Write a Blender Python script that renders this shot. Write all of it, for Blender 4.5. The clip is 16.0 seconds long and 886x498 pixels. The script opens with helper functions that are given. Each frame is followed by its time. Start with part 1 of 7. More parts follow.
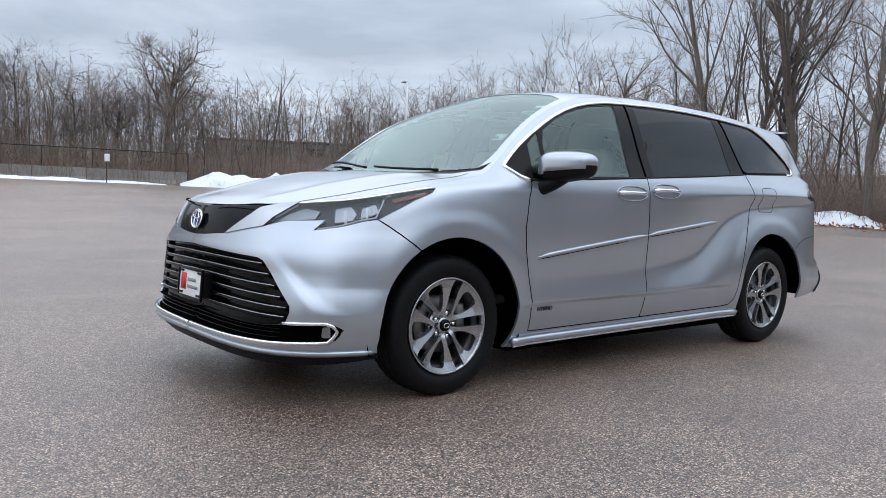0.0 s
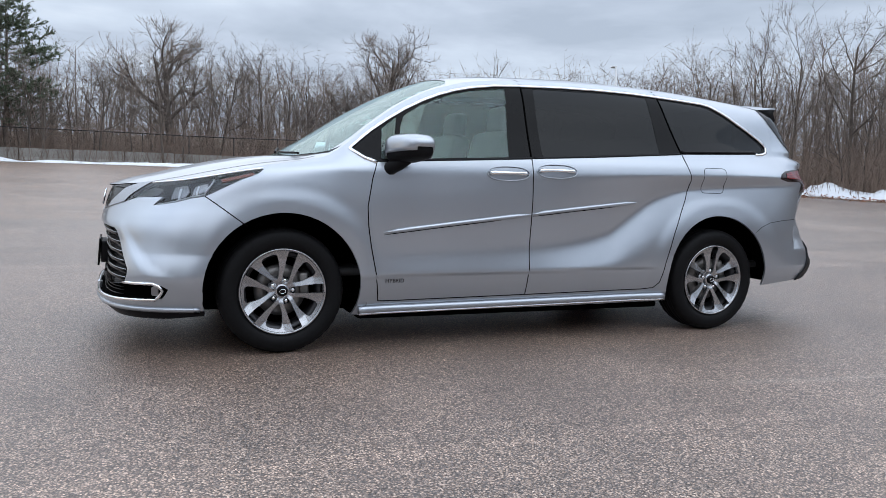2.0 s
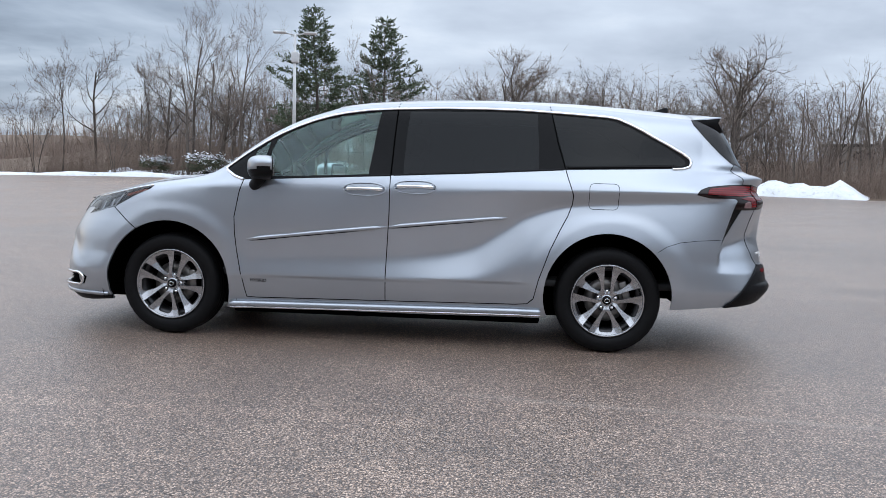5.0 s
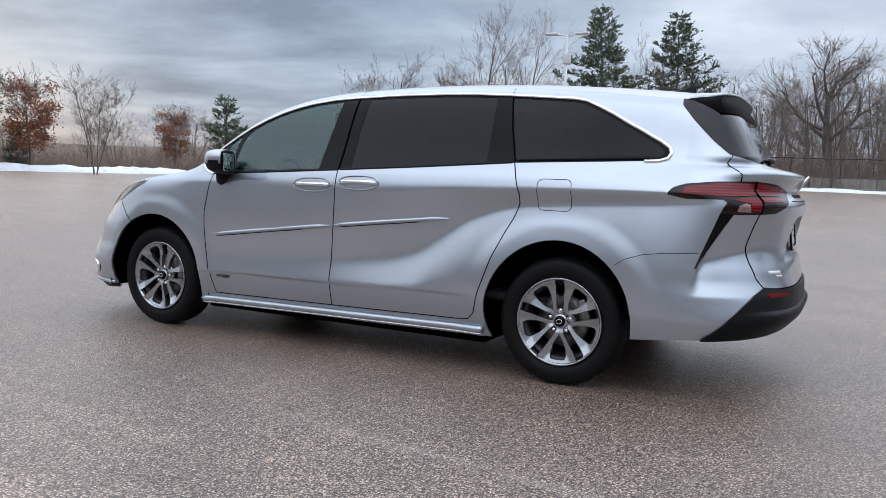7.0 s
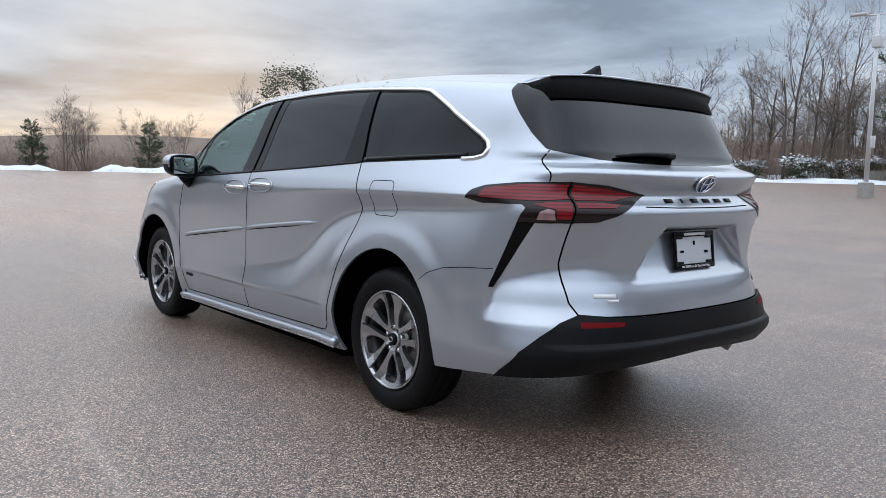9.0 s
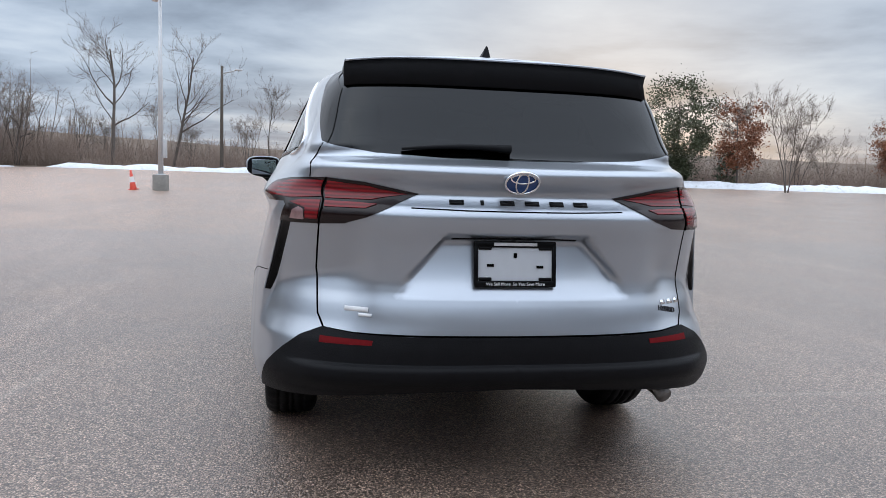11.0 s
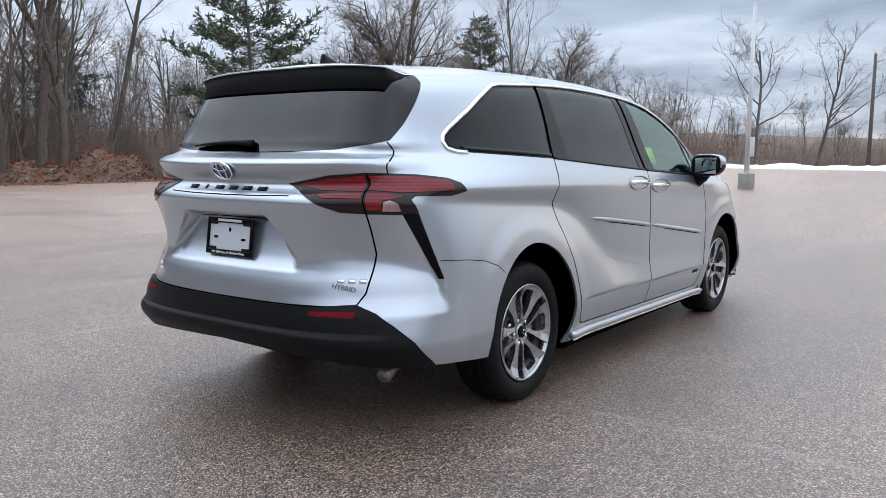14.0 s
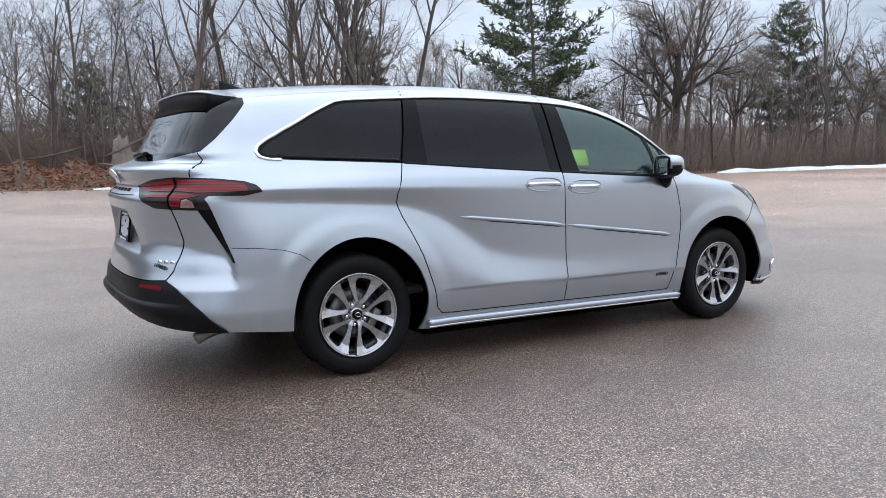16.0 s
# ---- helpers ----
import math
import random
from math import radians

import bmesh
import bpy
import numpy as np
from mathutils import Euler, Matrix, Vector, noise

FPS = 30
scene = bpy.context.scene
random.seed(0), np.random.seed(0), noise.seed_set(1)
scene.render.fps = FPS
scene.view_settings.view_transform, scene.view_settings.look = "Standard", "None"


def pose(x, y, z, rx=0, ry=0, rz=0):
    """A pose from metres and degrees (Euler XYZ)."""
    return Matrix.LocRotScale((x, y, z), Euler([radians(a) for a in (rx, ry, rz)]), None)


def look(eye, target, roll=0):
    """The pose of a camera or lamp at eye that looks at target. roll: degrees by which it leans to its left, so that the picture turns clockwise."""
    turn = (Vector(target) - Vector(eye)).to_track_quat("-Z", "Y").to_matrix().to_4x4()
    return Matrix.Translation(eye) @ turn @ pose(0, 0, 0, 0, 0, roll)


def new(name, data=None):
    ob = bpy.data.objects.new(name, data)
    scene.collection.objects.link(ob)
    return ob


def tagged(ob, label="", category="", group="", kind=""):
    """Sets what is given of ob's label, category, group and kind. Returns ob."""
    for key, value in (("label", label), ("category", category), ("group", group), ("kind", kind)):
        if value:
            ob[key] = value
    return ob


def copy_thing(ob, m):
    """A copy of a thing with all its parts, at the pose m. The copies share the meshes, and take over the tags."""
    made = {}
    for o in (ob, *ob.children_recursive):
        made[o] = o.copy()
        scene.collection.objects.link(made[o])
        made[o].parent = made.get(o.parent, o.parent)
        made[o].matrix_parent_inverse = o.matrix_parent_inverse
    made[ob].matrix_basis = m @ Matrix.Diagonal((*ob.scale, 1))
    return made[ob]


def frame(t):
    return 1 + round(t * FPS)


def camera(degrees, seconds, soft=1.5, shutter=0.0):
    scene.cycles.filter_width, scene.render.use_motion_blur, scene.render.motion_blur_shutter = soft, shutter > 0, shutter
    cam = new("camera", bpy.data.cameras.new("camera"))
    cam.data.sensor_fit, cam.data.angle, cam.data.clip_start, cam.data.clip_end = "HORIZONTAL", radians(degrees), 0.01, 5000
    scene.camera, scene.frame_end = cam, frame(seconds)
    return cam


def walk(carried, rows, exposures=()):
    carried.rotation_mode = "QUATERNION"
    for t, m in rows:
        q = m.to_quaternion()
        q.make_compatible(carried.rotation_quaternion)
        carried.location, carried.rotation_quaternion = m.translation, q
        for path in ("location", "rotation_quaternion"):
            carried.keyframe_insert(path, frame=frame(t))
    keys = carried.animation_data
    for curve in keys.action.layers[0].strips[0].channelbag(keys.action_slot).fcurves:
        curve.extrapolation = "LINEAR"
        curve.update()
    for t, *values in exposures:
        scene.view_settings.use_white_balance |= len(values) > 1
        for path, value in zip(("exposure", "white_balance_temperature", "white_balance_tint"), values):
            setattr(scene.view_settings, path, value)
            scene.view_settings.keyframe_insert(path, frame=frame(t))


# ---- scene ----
cam = camera(58.2, 16.0, 0.85)
PATH = [
    (0, (-4.066, -3.975, 1.03), (-2.805, -2.429, 0.887), 2.2),
    (0.5, (-3.652, -4.242, 1.043), (-2.477, -2.632, 0.883), 2.3),
    (1, (-3.256, -4.627, 1.053), (-2.23, -2.921, 0.863), 2.7),
    (1.5, (-2.823, -5.008, 1.046), (-1.919, -3.235, 0.849), 2.5),
    (2, (-2.384, -5.394, 1.06), (-1.63, -3.551, 0.868), 1.8),
    (2.5, (-1.908, -5.747, 1.076), (-1.322, -3.844, 0.883), 0.9),
    (3, (-1.387, -6.02, 1.101), (-0.981, -4.071, 0.911), 1.0),
    (3.5, (-0.838, -6.293, 1.126), (-0.603, -4.315, 0.949), 2.5),
    (4, (-0.24, -6.393, 1.125), (-0.11, -4.404, 0.965), 2.4),
    (4.2, (-0.011, -6.431, 1.119), (0.07, -4.44, 0.954), 2.2),
    (6.3, (2.214, -5.653, 1.161), (1.559, -3.771, 0.994), 1.5),
    (6.5, (2.423, -5.491, 1.135), (1.693, -3.636, 0.966), 1.6),
    (7, (2.943, -5.1, 1.147), (2.031, -3.329, 0.963), 1.8),
    (7.5, (3.423, -4.663, 1.16), (2.349, -2.987, 0.96), 1.2),
    (8, (3.906, -4.217, 1.177), (2.665, -2.663, 0.968), 1.5),
    (8.5, (4.297, -3.713, 1.193), (2.906, -2.29, 0.986), 1.8),
    (9, (4.685, -3.212, 1.204), (3.155, -1.94, 1.006), 1.3),
    (9.5, (4.945, -2.637, 1.21), (3.292, -1.53, 1.005), 1.3),
    (10, (5.22, -2.067, 1.22), (3.458, -1.146, 1.009), 1.8),
    (10.2, (5.286, -1.832, 1.195), (3.478, -1.005, 0.983), 1.9),
    (12.3, (5.551, 0.854, 1.211), (3.606, 0.429, 1.019), 1.2),
    (12.5, (5.495, 1.083, 1.2), (3.577, 0.558, 0.994), 1.1),
    (13, (5.405, 1.698, 1.239), (3.569, 0.939, 1.006), 1.2),
    (13.5, (5.232, 2.32, 1.23), (3.495, 1.356, 0.995), 1.1),
    (14, (4.97, 2.912, 1.231), (3.365, 1.74, 1.003), 0.5),
    (14.5, (4.653, 3.488, 1.235), (3.187, 2.146, 1.02), 0.8),
    (15, (4.302, 4.048, 1.244), (2.975, 2.569, 1.02), 0.8),
    (15.5, (3.925, 4.601, 1.258), (2.741, 3.007, 1.014), 0.8),
    (16, (3.44, 5.07, 1.269), (2.419, 3.366, 1.038), -0.3),
]
walk(cam, [(t, look(eye, target, roll)) for t, eye, target, roll in PATH], [(0, 0.33), (4, 0.32), (7, 0.30), (10, 0.28), (12.5, 0.40), (14, 0.50), (16, 0.54)])

# ---- world and light ----
SUN_AZ = -68.0     # degrees from +y towards +x; the low sun stands behind cloud there


def node(tree, kind, **inputs):
    n = tree.nodes.new(kind)
    for k, v in inputs.items():
        if k in ("loc",):
            continue
        n.inputs[k].default_value = v
    return n


def math_node(tree, op, a, b=None):
    n = tree.nodes.new("ShaderNodeMath")
    n.operation = op
    for i, v in enumerate((a, b)):
        if v is None:
            continue
        if isinstance(v, (int, float)):
            n.inputs[i].default_value = v
        else:
            tree.links.new(v, n.inputs[i])
    return n.outputs[0]


def ramp_node(tree, fac, stops):
    n = tree.nodes.new("ShaderNodeValToRGB")
    r = n.color_ramp
    while len(r.elements) < len(stops):
        r.elements.new(0.5)
    for e, (p, c) in zip(r.elements, stops):
        e.position = p
        e.color = (*c, 1) if len(c) == 3 else c
    if fac is not None:
        tree.links.new(fac, n.inputs[0])
    return n.outputs[0]


def mix_node(tree, fac, a, b, blend="MIX"):
    n = tree.nodes.new("ShaderNodeMix")
    n.data_type, n.blend_type = "RGBA", blend
    for sock, v in ((n.inputs[0], fac), (n.inputs[6], a), (n.inputs[7], b)):
        if isinstance(v, (int, float)):
            sock.default_value = v
        elif isinstance(v, tuple):
            sock.default_value = (*v, 1)
        else:
            tree.links.new(v, sock)
    return n.outputs[2]


ZENITH = 1.15


def make_world():
    world = bpy.data.worlds.new("overcast_evening")
    world.use_nodes = True
    scene.world = world
    t = world.node_tree
    t.nodes.clear()
    out = t.nodes.new("ShaderNodeOutputWorld")
    bg = t.nodes.new("ShaderNodeBackground")
    sky = t.nodes.new("ShaderNodeTexSky")
    sky.sky_type, sky.sun_disc = "NISHITA", False
    sky.sun_elevation, sky.sun_rotation = radians(9), radians(SUN_AZ)
    sky.air_density, sky.dust_density = 1.0, 1.5
    co = t.nodes.new("ShaderNodeTexCoord").outputs["Generated"]
    sep = t.nodes.new("ShaderNodeSeparateXYZ")
    t.links.new(co, sep.inputs[0])
    # a flat layer of cloud: the direction meets a plane overhead
    up = math_node(t, "ADD", math_node(t, "MAXIMUM", sep.outputs[2], 0.0), 0.10)
    comb = t.nodes.new("ShaderNodeCombineXYZ")
    t.links.new(math_node(t, "DIVIDE", sep.outputs[0], up), comb.inputs[0])
    t.links.new(math_node(t, "DIVIDE", sep.outputs[1], up), comb.inputs[1])
    n1 = node(t, "ShaderNodeTexNoise", Scale=0.55, Detail=7.0, Roughness=0.55, Distortion=0.35)
    n2 = node(t, "ShaderNodeTexNoise", Scale=1.7, Detail=5.0, Roughness=0.5)
    t.links.new(comb.outputs[0], n1.inputs["Vector"])
    t.links.new(comb.outputs[0], n2.inputs["Vector"])
    cloud = math_node(t, "ADD", math_node(t, "MULTIPLY", n1.outputs[0], 0.75), math_node(t, "MULTIPLY", n2.outputs[0], 0.25))
    # how near the direction is to the sunset
    a = radians(SUN_AZ)
    dot = t.nodes.new("ShaderNodeVectorMath")
    dot.operation = "DOT_PRODUCT"
    t.links.new(co, dot.inputs[0])
    dot.inputs[1].default_value = (math.sin(a), math.cos(a), 0.0)
    west = math_node(t, "POWER", math_node(t, "MAXIMUM", dot.outputs["Value"], 0.0), 7.0)
    low = math_node(t, "POWER", math_node(t, "SUBTRACT", 1.0, math_node(t, "MINIMUM", math_node(t, "MAXIMUM", math_node(t, "MULTIPLY", sep.outputs[2], 9.5), 0.0), 1.0)), 1.4)
    grey = ramp_node(t, cloud, [(0.38, (0.38, 0.445, 0.55)), (0.465, (0.46, 0.53, 0.645)), (0.54, (0.54, 0.62, 0.74)), (0.64, (0.72, 0.79, 0.89))])
    heavy = ramp_node(t, cloud, [(0.38, (0.25, 0.31, 0.41)), (0.465, (0.40, 0.48, 0.60)), (0.53, (0.55, 0.635, 0.76)), (0.64, (0.76, 0.83, 0.92))])
    grey = mix_node(t, ramp_node(t, dot.outputs["Value"], [(0.4, (0, 0, 0)), (0.95, (1, 1, 1))]), grey, heavy)
    warm = ramp_node(t, cloud, [(0.38, (0.27, 0.285, 0.325)), (0.48, (0.42, 0.465, 0.53)), (0.60, (0.98, 0.80, 0.60))])
    glow = math_node(t, "MULTIPLY", west, low)
    clouds = mix_node(t, glow, grey, warm)
    # an overcast sky is brighter overhead than at the horizon
    lift = math_node(t, "ADD", 1.0, math_node(t, "MULTIPLY", ramp_node(t, sep.outputs[2], [(0.22, (0, 0, 0)), (0.75, (1, 1, 1))]), ZENITH))
    clouds = mix_node(t, 1.0, clouds, lift, "MULTIPLY")
    clouds = mix_node(t, 1.0, clouds, ramp_node(t, dot.outputs["Value"], [(0.5, (1, 1, 1)), (1.0, (0.53, 0.585, 0.64))]), "MULTIPLY")
    mixed = mix_node(t, 0.006, clouds, sky.outputs[0], "ADD")
    t.links.new(mixed, bg.inputs[0])
    bg.inputs[1].default_value = SKY_STRENGTH
    t.links.new(bg.outputs[0], out.inputs[0])
    return world


SKY_STRENGTH = 0.96
make_world()
sun_data = bpy.data.lights.new("sun", "SUN")
sun_data.energy, sun_data.angle, sun_data.color = 0.8, radians(150), (1.0, 0.95, 0.90)
sun_ob = new("sun", sun_data)
sun_dir = Vector((math.sin(radians(SUN_AZ)) * math.cos(radians(74)), math.cos(radians(SUN_AZ)) * math.cos(radians(74)), math.sin(radians(74))))
sun_ob.matrix_basis = look(sun_dir * 60, (0, 0, 0))

# ---- materials ----
def material(name):
    m = bpy.data.materials.new(name)
    m.use_nodes = True
    t = m.node_tree
    b = t.nodes["Principled BSDF"]
    return m, t, b


def noise_of(t, scale, detail=4.0, rough=0.55, coord="Object"):
    n = node(t, "ShaderNodeTexNoise", Scale=scale, Detail=detail, Roughness=rough)
    t.links.new(t.nodes.new("ShaderNodeTexCoord").outputs[coord], n.inputs["Vector"])
    return n.outputs[0]


def bump_to(t, b, height, strength, distance, after=None):
    n = t.nodes.new("ShaderNodeBump")
    n.inputs["Strength"].default_value, n.inputs["Distance"].default_value = strength, distance
    t.links.new(height, n.inputs["Height"])
    if after is not None:
        t.links.new(after, n.inputs["Normal"])
    t.links.new(n.outputs[0], b.inputs["Normal"])
    return n.outputs[0]


def plain(name, color, rough=0.5, metal=0.0, grain=0.12, scale=30.0, bump=0.0, coat=0.0, vary=0.0, spec=0.5):
    """A surface of one colour with grain at two scales."""
    m, t, b = material(name)
    n1, n2 = noise_of(t, scale), noise_of(t, scale * 0.11, 2.0)
    f = math_node(t, "ADD", math_node(t, "MULTIPLY", n1, 0.5), math_node(t, "MULTIPLY", n2, 0.5))
    lo, hi = tuple(c * (1 - grain) for c in color), tuple(min(1, c * (1 + grain)) for c in color)
    col = ramp_node(t, f, [(0.3, lo), (0.7, hi)])
    if vary:
        rnd = t.nodes.new("ShaderNodeObjectInfo").outputs["Random"]
        col = mix_node(t, math_node(t, "MULTIPLY", rnd, vary), col, tuple(c * 0.45 for c in color))
    t.links.new(col, b.inputs["Base Color"])
    b.inputs["Metallic"].default_value = metal
    b.inputs["Specular IOR Level"].default_value = spec
    t.links.new(math_node(t, "ADD", rough - 0.06, math_node(t, "MULTIPLY", n2, 0.12)), b.inputs["Roughness"])
    b.inputs["Coat Weight"].default_value = coat
    b.inputs["Coat Roughness"].default_value = 0.03
    if bump:
        bump_to(t, b, n1, bump, 0.01)
    return m


def car_paint():
    m, t, b = material("silver_metallic_paint")
    flake = node(t, "ShaderNodeTexVoronoi", Scale=900.0)
    t.links.new(t.nodes.new("ShaderNodeTexCoord").outputs["Object"], flake.inputs["Vector"])
    dirt = noise_of(t, 2.2, 5.0)
    c = ramp_node(t, math_node(t, "ADD", math_node(t, "MULTIPLY", flake.outputs["Distance"], 0.35), math_node(t, "MULTIPLY", dirt, 0.65)), [(0.25, (0.425, 0.460, 0.507)), (0.75, (0.462, 0.498, 0.547))])
    t.links.new(c, b.inputs["Base Color"])
    b.inputs["Metallic"].default_value = 0.82
    t.links.new(math_node(t, "ADD", 0.265, math_node(t, "MULTIPLY", dirt, 0.05)), b.inputs["Roughness"])
    b.inputs["Coat Weight"].default_value, b.inputs["Coat Roughness"].default_value = 0.7, 0.10
    return m


def glass(name, tint, gloss_rough=0.01, ior=1.5, sheen=(0.96, 0.98, 1.0)):
    m, t, b = material(name)
    t.nodes.remove(b)
    tr = node(t, "ShaderNodeBsdfTransparent", Color=(*tint, 1))
    gl = node(t, "ShaderNodeBsdfGlossy", Color=(*sheen, 1), Roughness=gloss_rough)
    fr = node(t, "ShaderNodeFresnel", IOR=ior)
    mx = t.nodes.new("ShaderNodeMixShader")
    t.links.new(fr.outputs[0], mx.inputs[0])
    t.links.new(tr.outputs[0], mx.inputs[1])
    t.links.new(gl.outputs[0], mx.inputs[2])
    t.links.new(mx.outputs[0], t.nodes["Material Output"].inputs[0])
    return m


CRACKS = ((0.978, -0.21, -1.07, -0.16), (0.62, 0.785, 9.6, 0.9))


PALE_LINES = ((0.12, 1.0, -2.08, 0, 0.3), (1.0, -0.02, 1.44, 1, 1.0))


def ribbed_lens():
    """Red lamp plastic with fine ribs behind it."""
    m, t, b = material("red_lens")
    w = node(t, "ShaderNodeTexWave", Scale=22.0, Distortion=0.6, Detail=1.0)
    w.bands_direction = "Z"
    t.links.new(t.nodes.new("ShaderNodeTexCoord").outputs["Object"], w.inputs["Vector"])
    t.links.new(ramp_node(t, w.outputs[0], [(0.15, (0.10, 0.002, 0.004)), (0.85, (0.21, 0.004, 0.008))]), b.inputs["Base Color"])
    b.inputs["Roughness"].default_value, b.inputs["Specular IOR Level"].default_value = 0.2, 0.3
    b.inputs["Coat Weight"].default_value, b.inputs["Coat Roughness"].default_value = 0.25, 0.05
    return m


def asphalt():
    """Old exposed-aggregate asphalt: tan and grey stones in a dark binder, damp patches, faint stains."""
    m, t, b = material("worn_asphalt")
    co = t.nodes.new("ShaderNodeTexCoord").outputs["Object"]
    v = node(t, "ShaderNodeTexVoronoi", Scale=125.0)
    v2 = node(t, "ShaderNodeTexVoronoi", Scale=68.0)
    for n in (v, v2):
        t.links.new(co, n.inputs["Vector"])
    big = noise_of(t, 0.16, 6.0, 0.6)
    mid = noise_of(t, 1.1, 5.0, 0.6)
    fine = noise_of(t, 210.0, 3.0)
    stone = ramp_node(t, v.outputs["Color"], [(0.15, (0.030, 0.023, 0.019)), (0.40, (0.135, 0.106, 0.090)), (0.62, (0.290, 0.235, 0.196)), (0.92, (0.60, 0.515, 0.445))])
    stone2 = ramp_node(t, v2.outputs["Color"], [(0.15, (0.06, 0.047, 0.040)), (0.6, (0.215, 0.170, 0.146)), (0.94, (0.56, 0.475, 0.42))])
    col = mix_node(t, ramp_node(t, v2.outputs["Distance"], [(0.30, (0.75, 0.75, 0.75)), (0.55, (0, 0, 0))]), stone, stone2)
    gap = ramp_node(t, v.outputs["Distance"], [(0.40, (1.05, 1.05, 1.05)), (0.68, (0.20, 0.19, 0.18))])
    col = mix_node(t, 1.0, col, gap, "MULTIPLY")
    col = mix_node(t, math_node(t, "MULTIPLY", fine, 0.18), col, (0.15, 0.120, 0.103))
    tone = ramp_node(t, big, [(0.34, (1.14, 1.08, 1.03)), (0.50, (1.33, 1.25, 1.18)), (0.66, (1.50, 1.41, 1.32))])
    col = mix_node(t, 1.0, col, tone, "MULTIPLY")
    tone2 = ramp_node(t, mid, [(0.35, (0.85, 0.84, 0.84)), (0.65, (1.12, 1.11, 1.10))])
    col = mix_node(t, 1.0, col, tone2, "MULTIPLY")
    # the older, browner surface beyond two paving seams
    sep = t.nodes.new("ShaderNodeSeparateXYZ")
    t.links.new(co, sep.inputs[0])
    wav = math_node(t, "MULTIPLY", math_node(t, "SUBTRACT", noise_of(t, 0.25, 3.0), 0.5), 3.0)
    west = math_node(t, "SUBTRACT", math_node(t, "ADD", wav, -8.9), sep.outputs[0])
    north = math_node(t, "SUBTRACT", math_node(t, "ADD", sep.outputs[1], wav), math_node(t, "ADD", 10.6, math_node(t, "MULTIPLY", math_node(t, "MAXIMUM", sep.outputs[0], 0.0), 2.7)))
    old = ramp_node(t, math_node(t, "MAXIMUM", west, north), [(0.0, (0, 0, 0)), (0.12, (1, 1, 1))])
    col = mix_node(t, old, mix_node(t, 1.0, col, (1.045, 1.03, 1.05), "MULTIPLY"), mix_node(t, 1.0, col, (1.12, 1.03, 0.97), "MULTIPLY"))
    # brighter southwards: the sky's sheen at grazing angles, put into the base colour
    south_sheen = ramp_node(t, math_node(t, "MULTIPLY", math_node(t, "ADD", math_node(t, "ADD", sep.outputs[1], 3.0), wav), -0.16), [(0.0, (1, 1, 1)), (1.0, (1.42, 1.38, 1.36))])
    col = mix_node(t, 1.0, col, south_sheen, "MULTIPLY")
    # paler towards the wood: more of the sky's sheen painted into the colour
    southwest_sheen = math_node(t, "ADD", math_node(t, "MULTIPLY", sep.outputs[0], -0.09), math_node(t, "ADD", math_node(t, "MULTIPLY", sep.outputs[1], -0.085), math_node(t, "MULTIPLY", wav, 0.06)))
    col = mix_node(t, 1.0, col, ramp_node(t, southwest_sheen, [(0.45, (1, 1, 1)), (1.0, (1.32, 1.33, 1.36))]), "MULTIPLY")
    # pale scuffs drawn out along the ways that cars take, and a few hair cracks
    for turn, light in ((0.5, 1.16), (-0.9, 1.12)):
        mp = node(t, "ShaderNodeMapping", Rotation=(0, 0, turn), Scale=(0.05, 1.1, 1.0))
        t.links.new(co, mp.inputs["Vector"])
        ns = node(t, "ShaderNodeTexNoise", Scale=1.0, Detail=3.0, Roughness=0.5, Distortion=0.4)
        t.links.new(mp.outputs[0], ns.inputs["Vector"])
        scuff = ramp_node(t, ns.outputs[0], [(0.56, (1, 1, 1)), (0.61, (light, light, light)), (0.66, (1, 1, 1)), (0.75, (0.94, 0.94, 0.94))])
        col = mix_node(t, 1.0, col, scuff, "MULTIPLY")
    warp = node(t, "ShaderNodeVectorMath")
    warp.operation = "ADD"
    t.links.new(co, warp.inputs[0])
    wob = node(t, "ShaderNodeTexNoise", Scale=0.9, Detail=4.0)
    t.links.new(co, wob.inputs["Vector"])
    t.links.new(wob.outputs["Color"], warp.inputs[1])
    # two hair cracks
    for nx, ny, c, lo in CRACKS:
        flat = t.nodes.new("ShaderNodeSeparateXYZ")
        t.links.new(warp.outputs[0], flat.inputs[0])
        d = math_node(t, "ADD", math_node(t, "ADD", math_node(t, "MULTIPLY", flat.outputs[0], nx), math_node(t, "MULTIPLY", flat.outputs[1], ny)), -c)
        thin = ramp_node(t, math_node(t, "ABSOLUTE", d), [(0.0, (1, 1, 1)), (0.007, (0, 0, 0))])
        gone = ramp_node(t, math_node(t, "ADD", math_node(t, "MULTIPLY", sep.outputs[1], -0.2), lo), [(0.0, (0, 0, 0)), (0.1, (1, 1, 1))])
        col = mix_node(t, math_node(t, "MULTIPLY", math_node(t, "MULTIPLY", thin, gone), 0.7), col, (0.04, 0.033, 0.029))
    # worn pale lines
    for nx, ny, c, axis, lo in PALE_LINES:
        d = math_node(t, "ADD", math_node(t, "ADD", math_node(t, "MULTIPLY", sep.outputs[0], nx), math_node(t, "MULTIPLY", sep.outputs[1], ny)), math_node(t, "SUBTRACT", math_node(t, "MULTIPLY", mid, 0.16), c + 0.08))
        thin = ramp_node(t, math_node(t, "ABSOLUTE", d), [(0.01, (1, 1, 1)), (0.055, (0, 0, 0))])
        gone = ramp_node(t, math_node(t, "SUBTRACT", sep.outputs[axis], lo), [(0.0, (0, 0, 0)), (0.5, (1, 1, 1))])
        col = mix_node(t, math_node(t, "MULTIPLY", math_node(t, "MULTIPLY", thin, gone), math_node(t, "MULTIPLY", mid, 0.30)), col, (0.50, 0.45, 0.41))
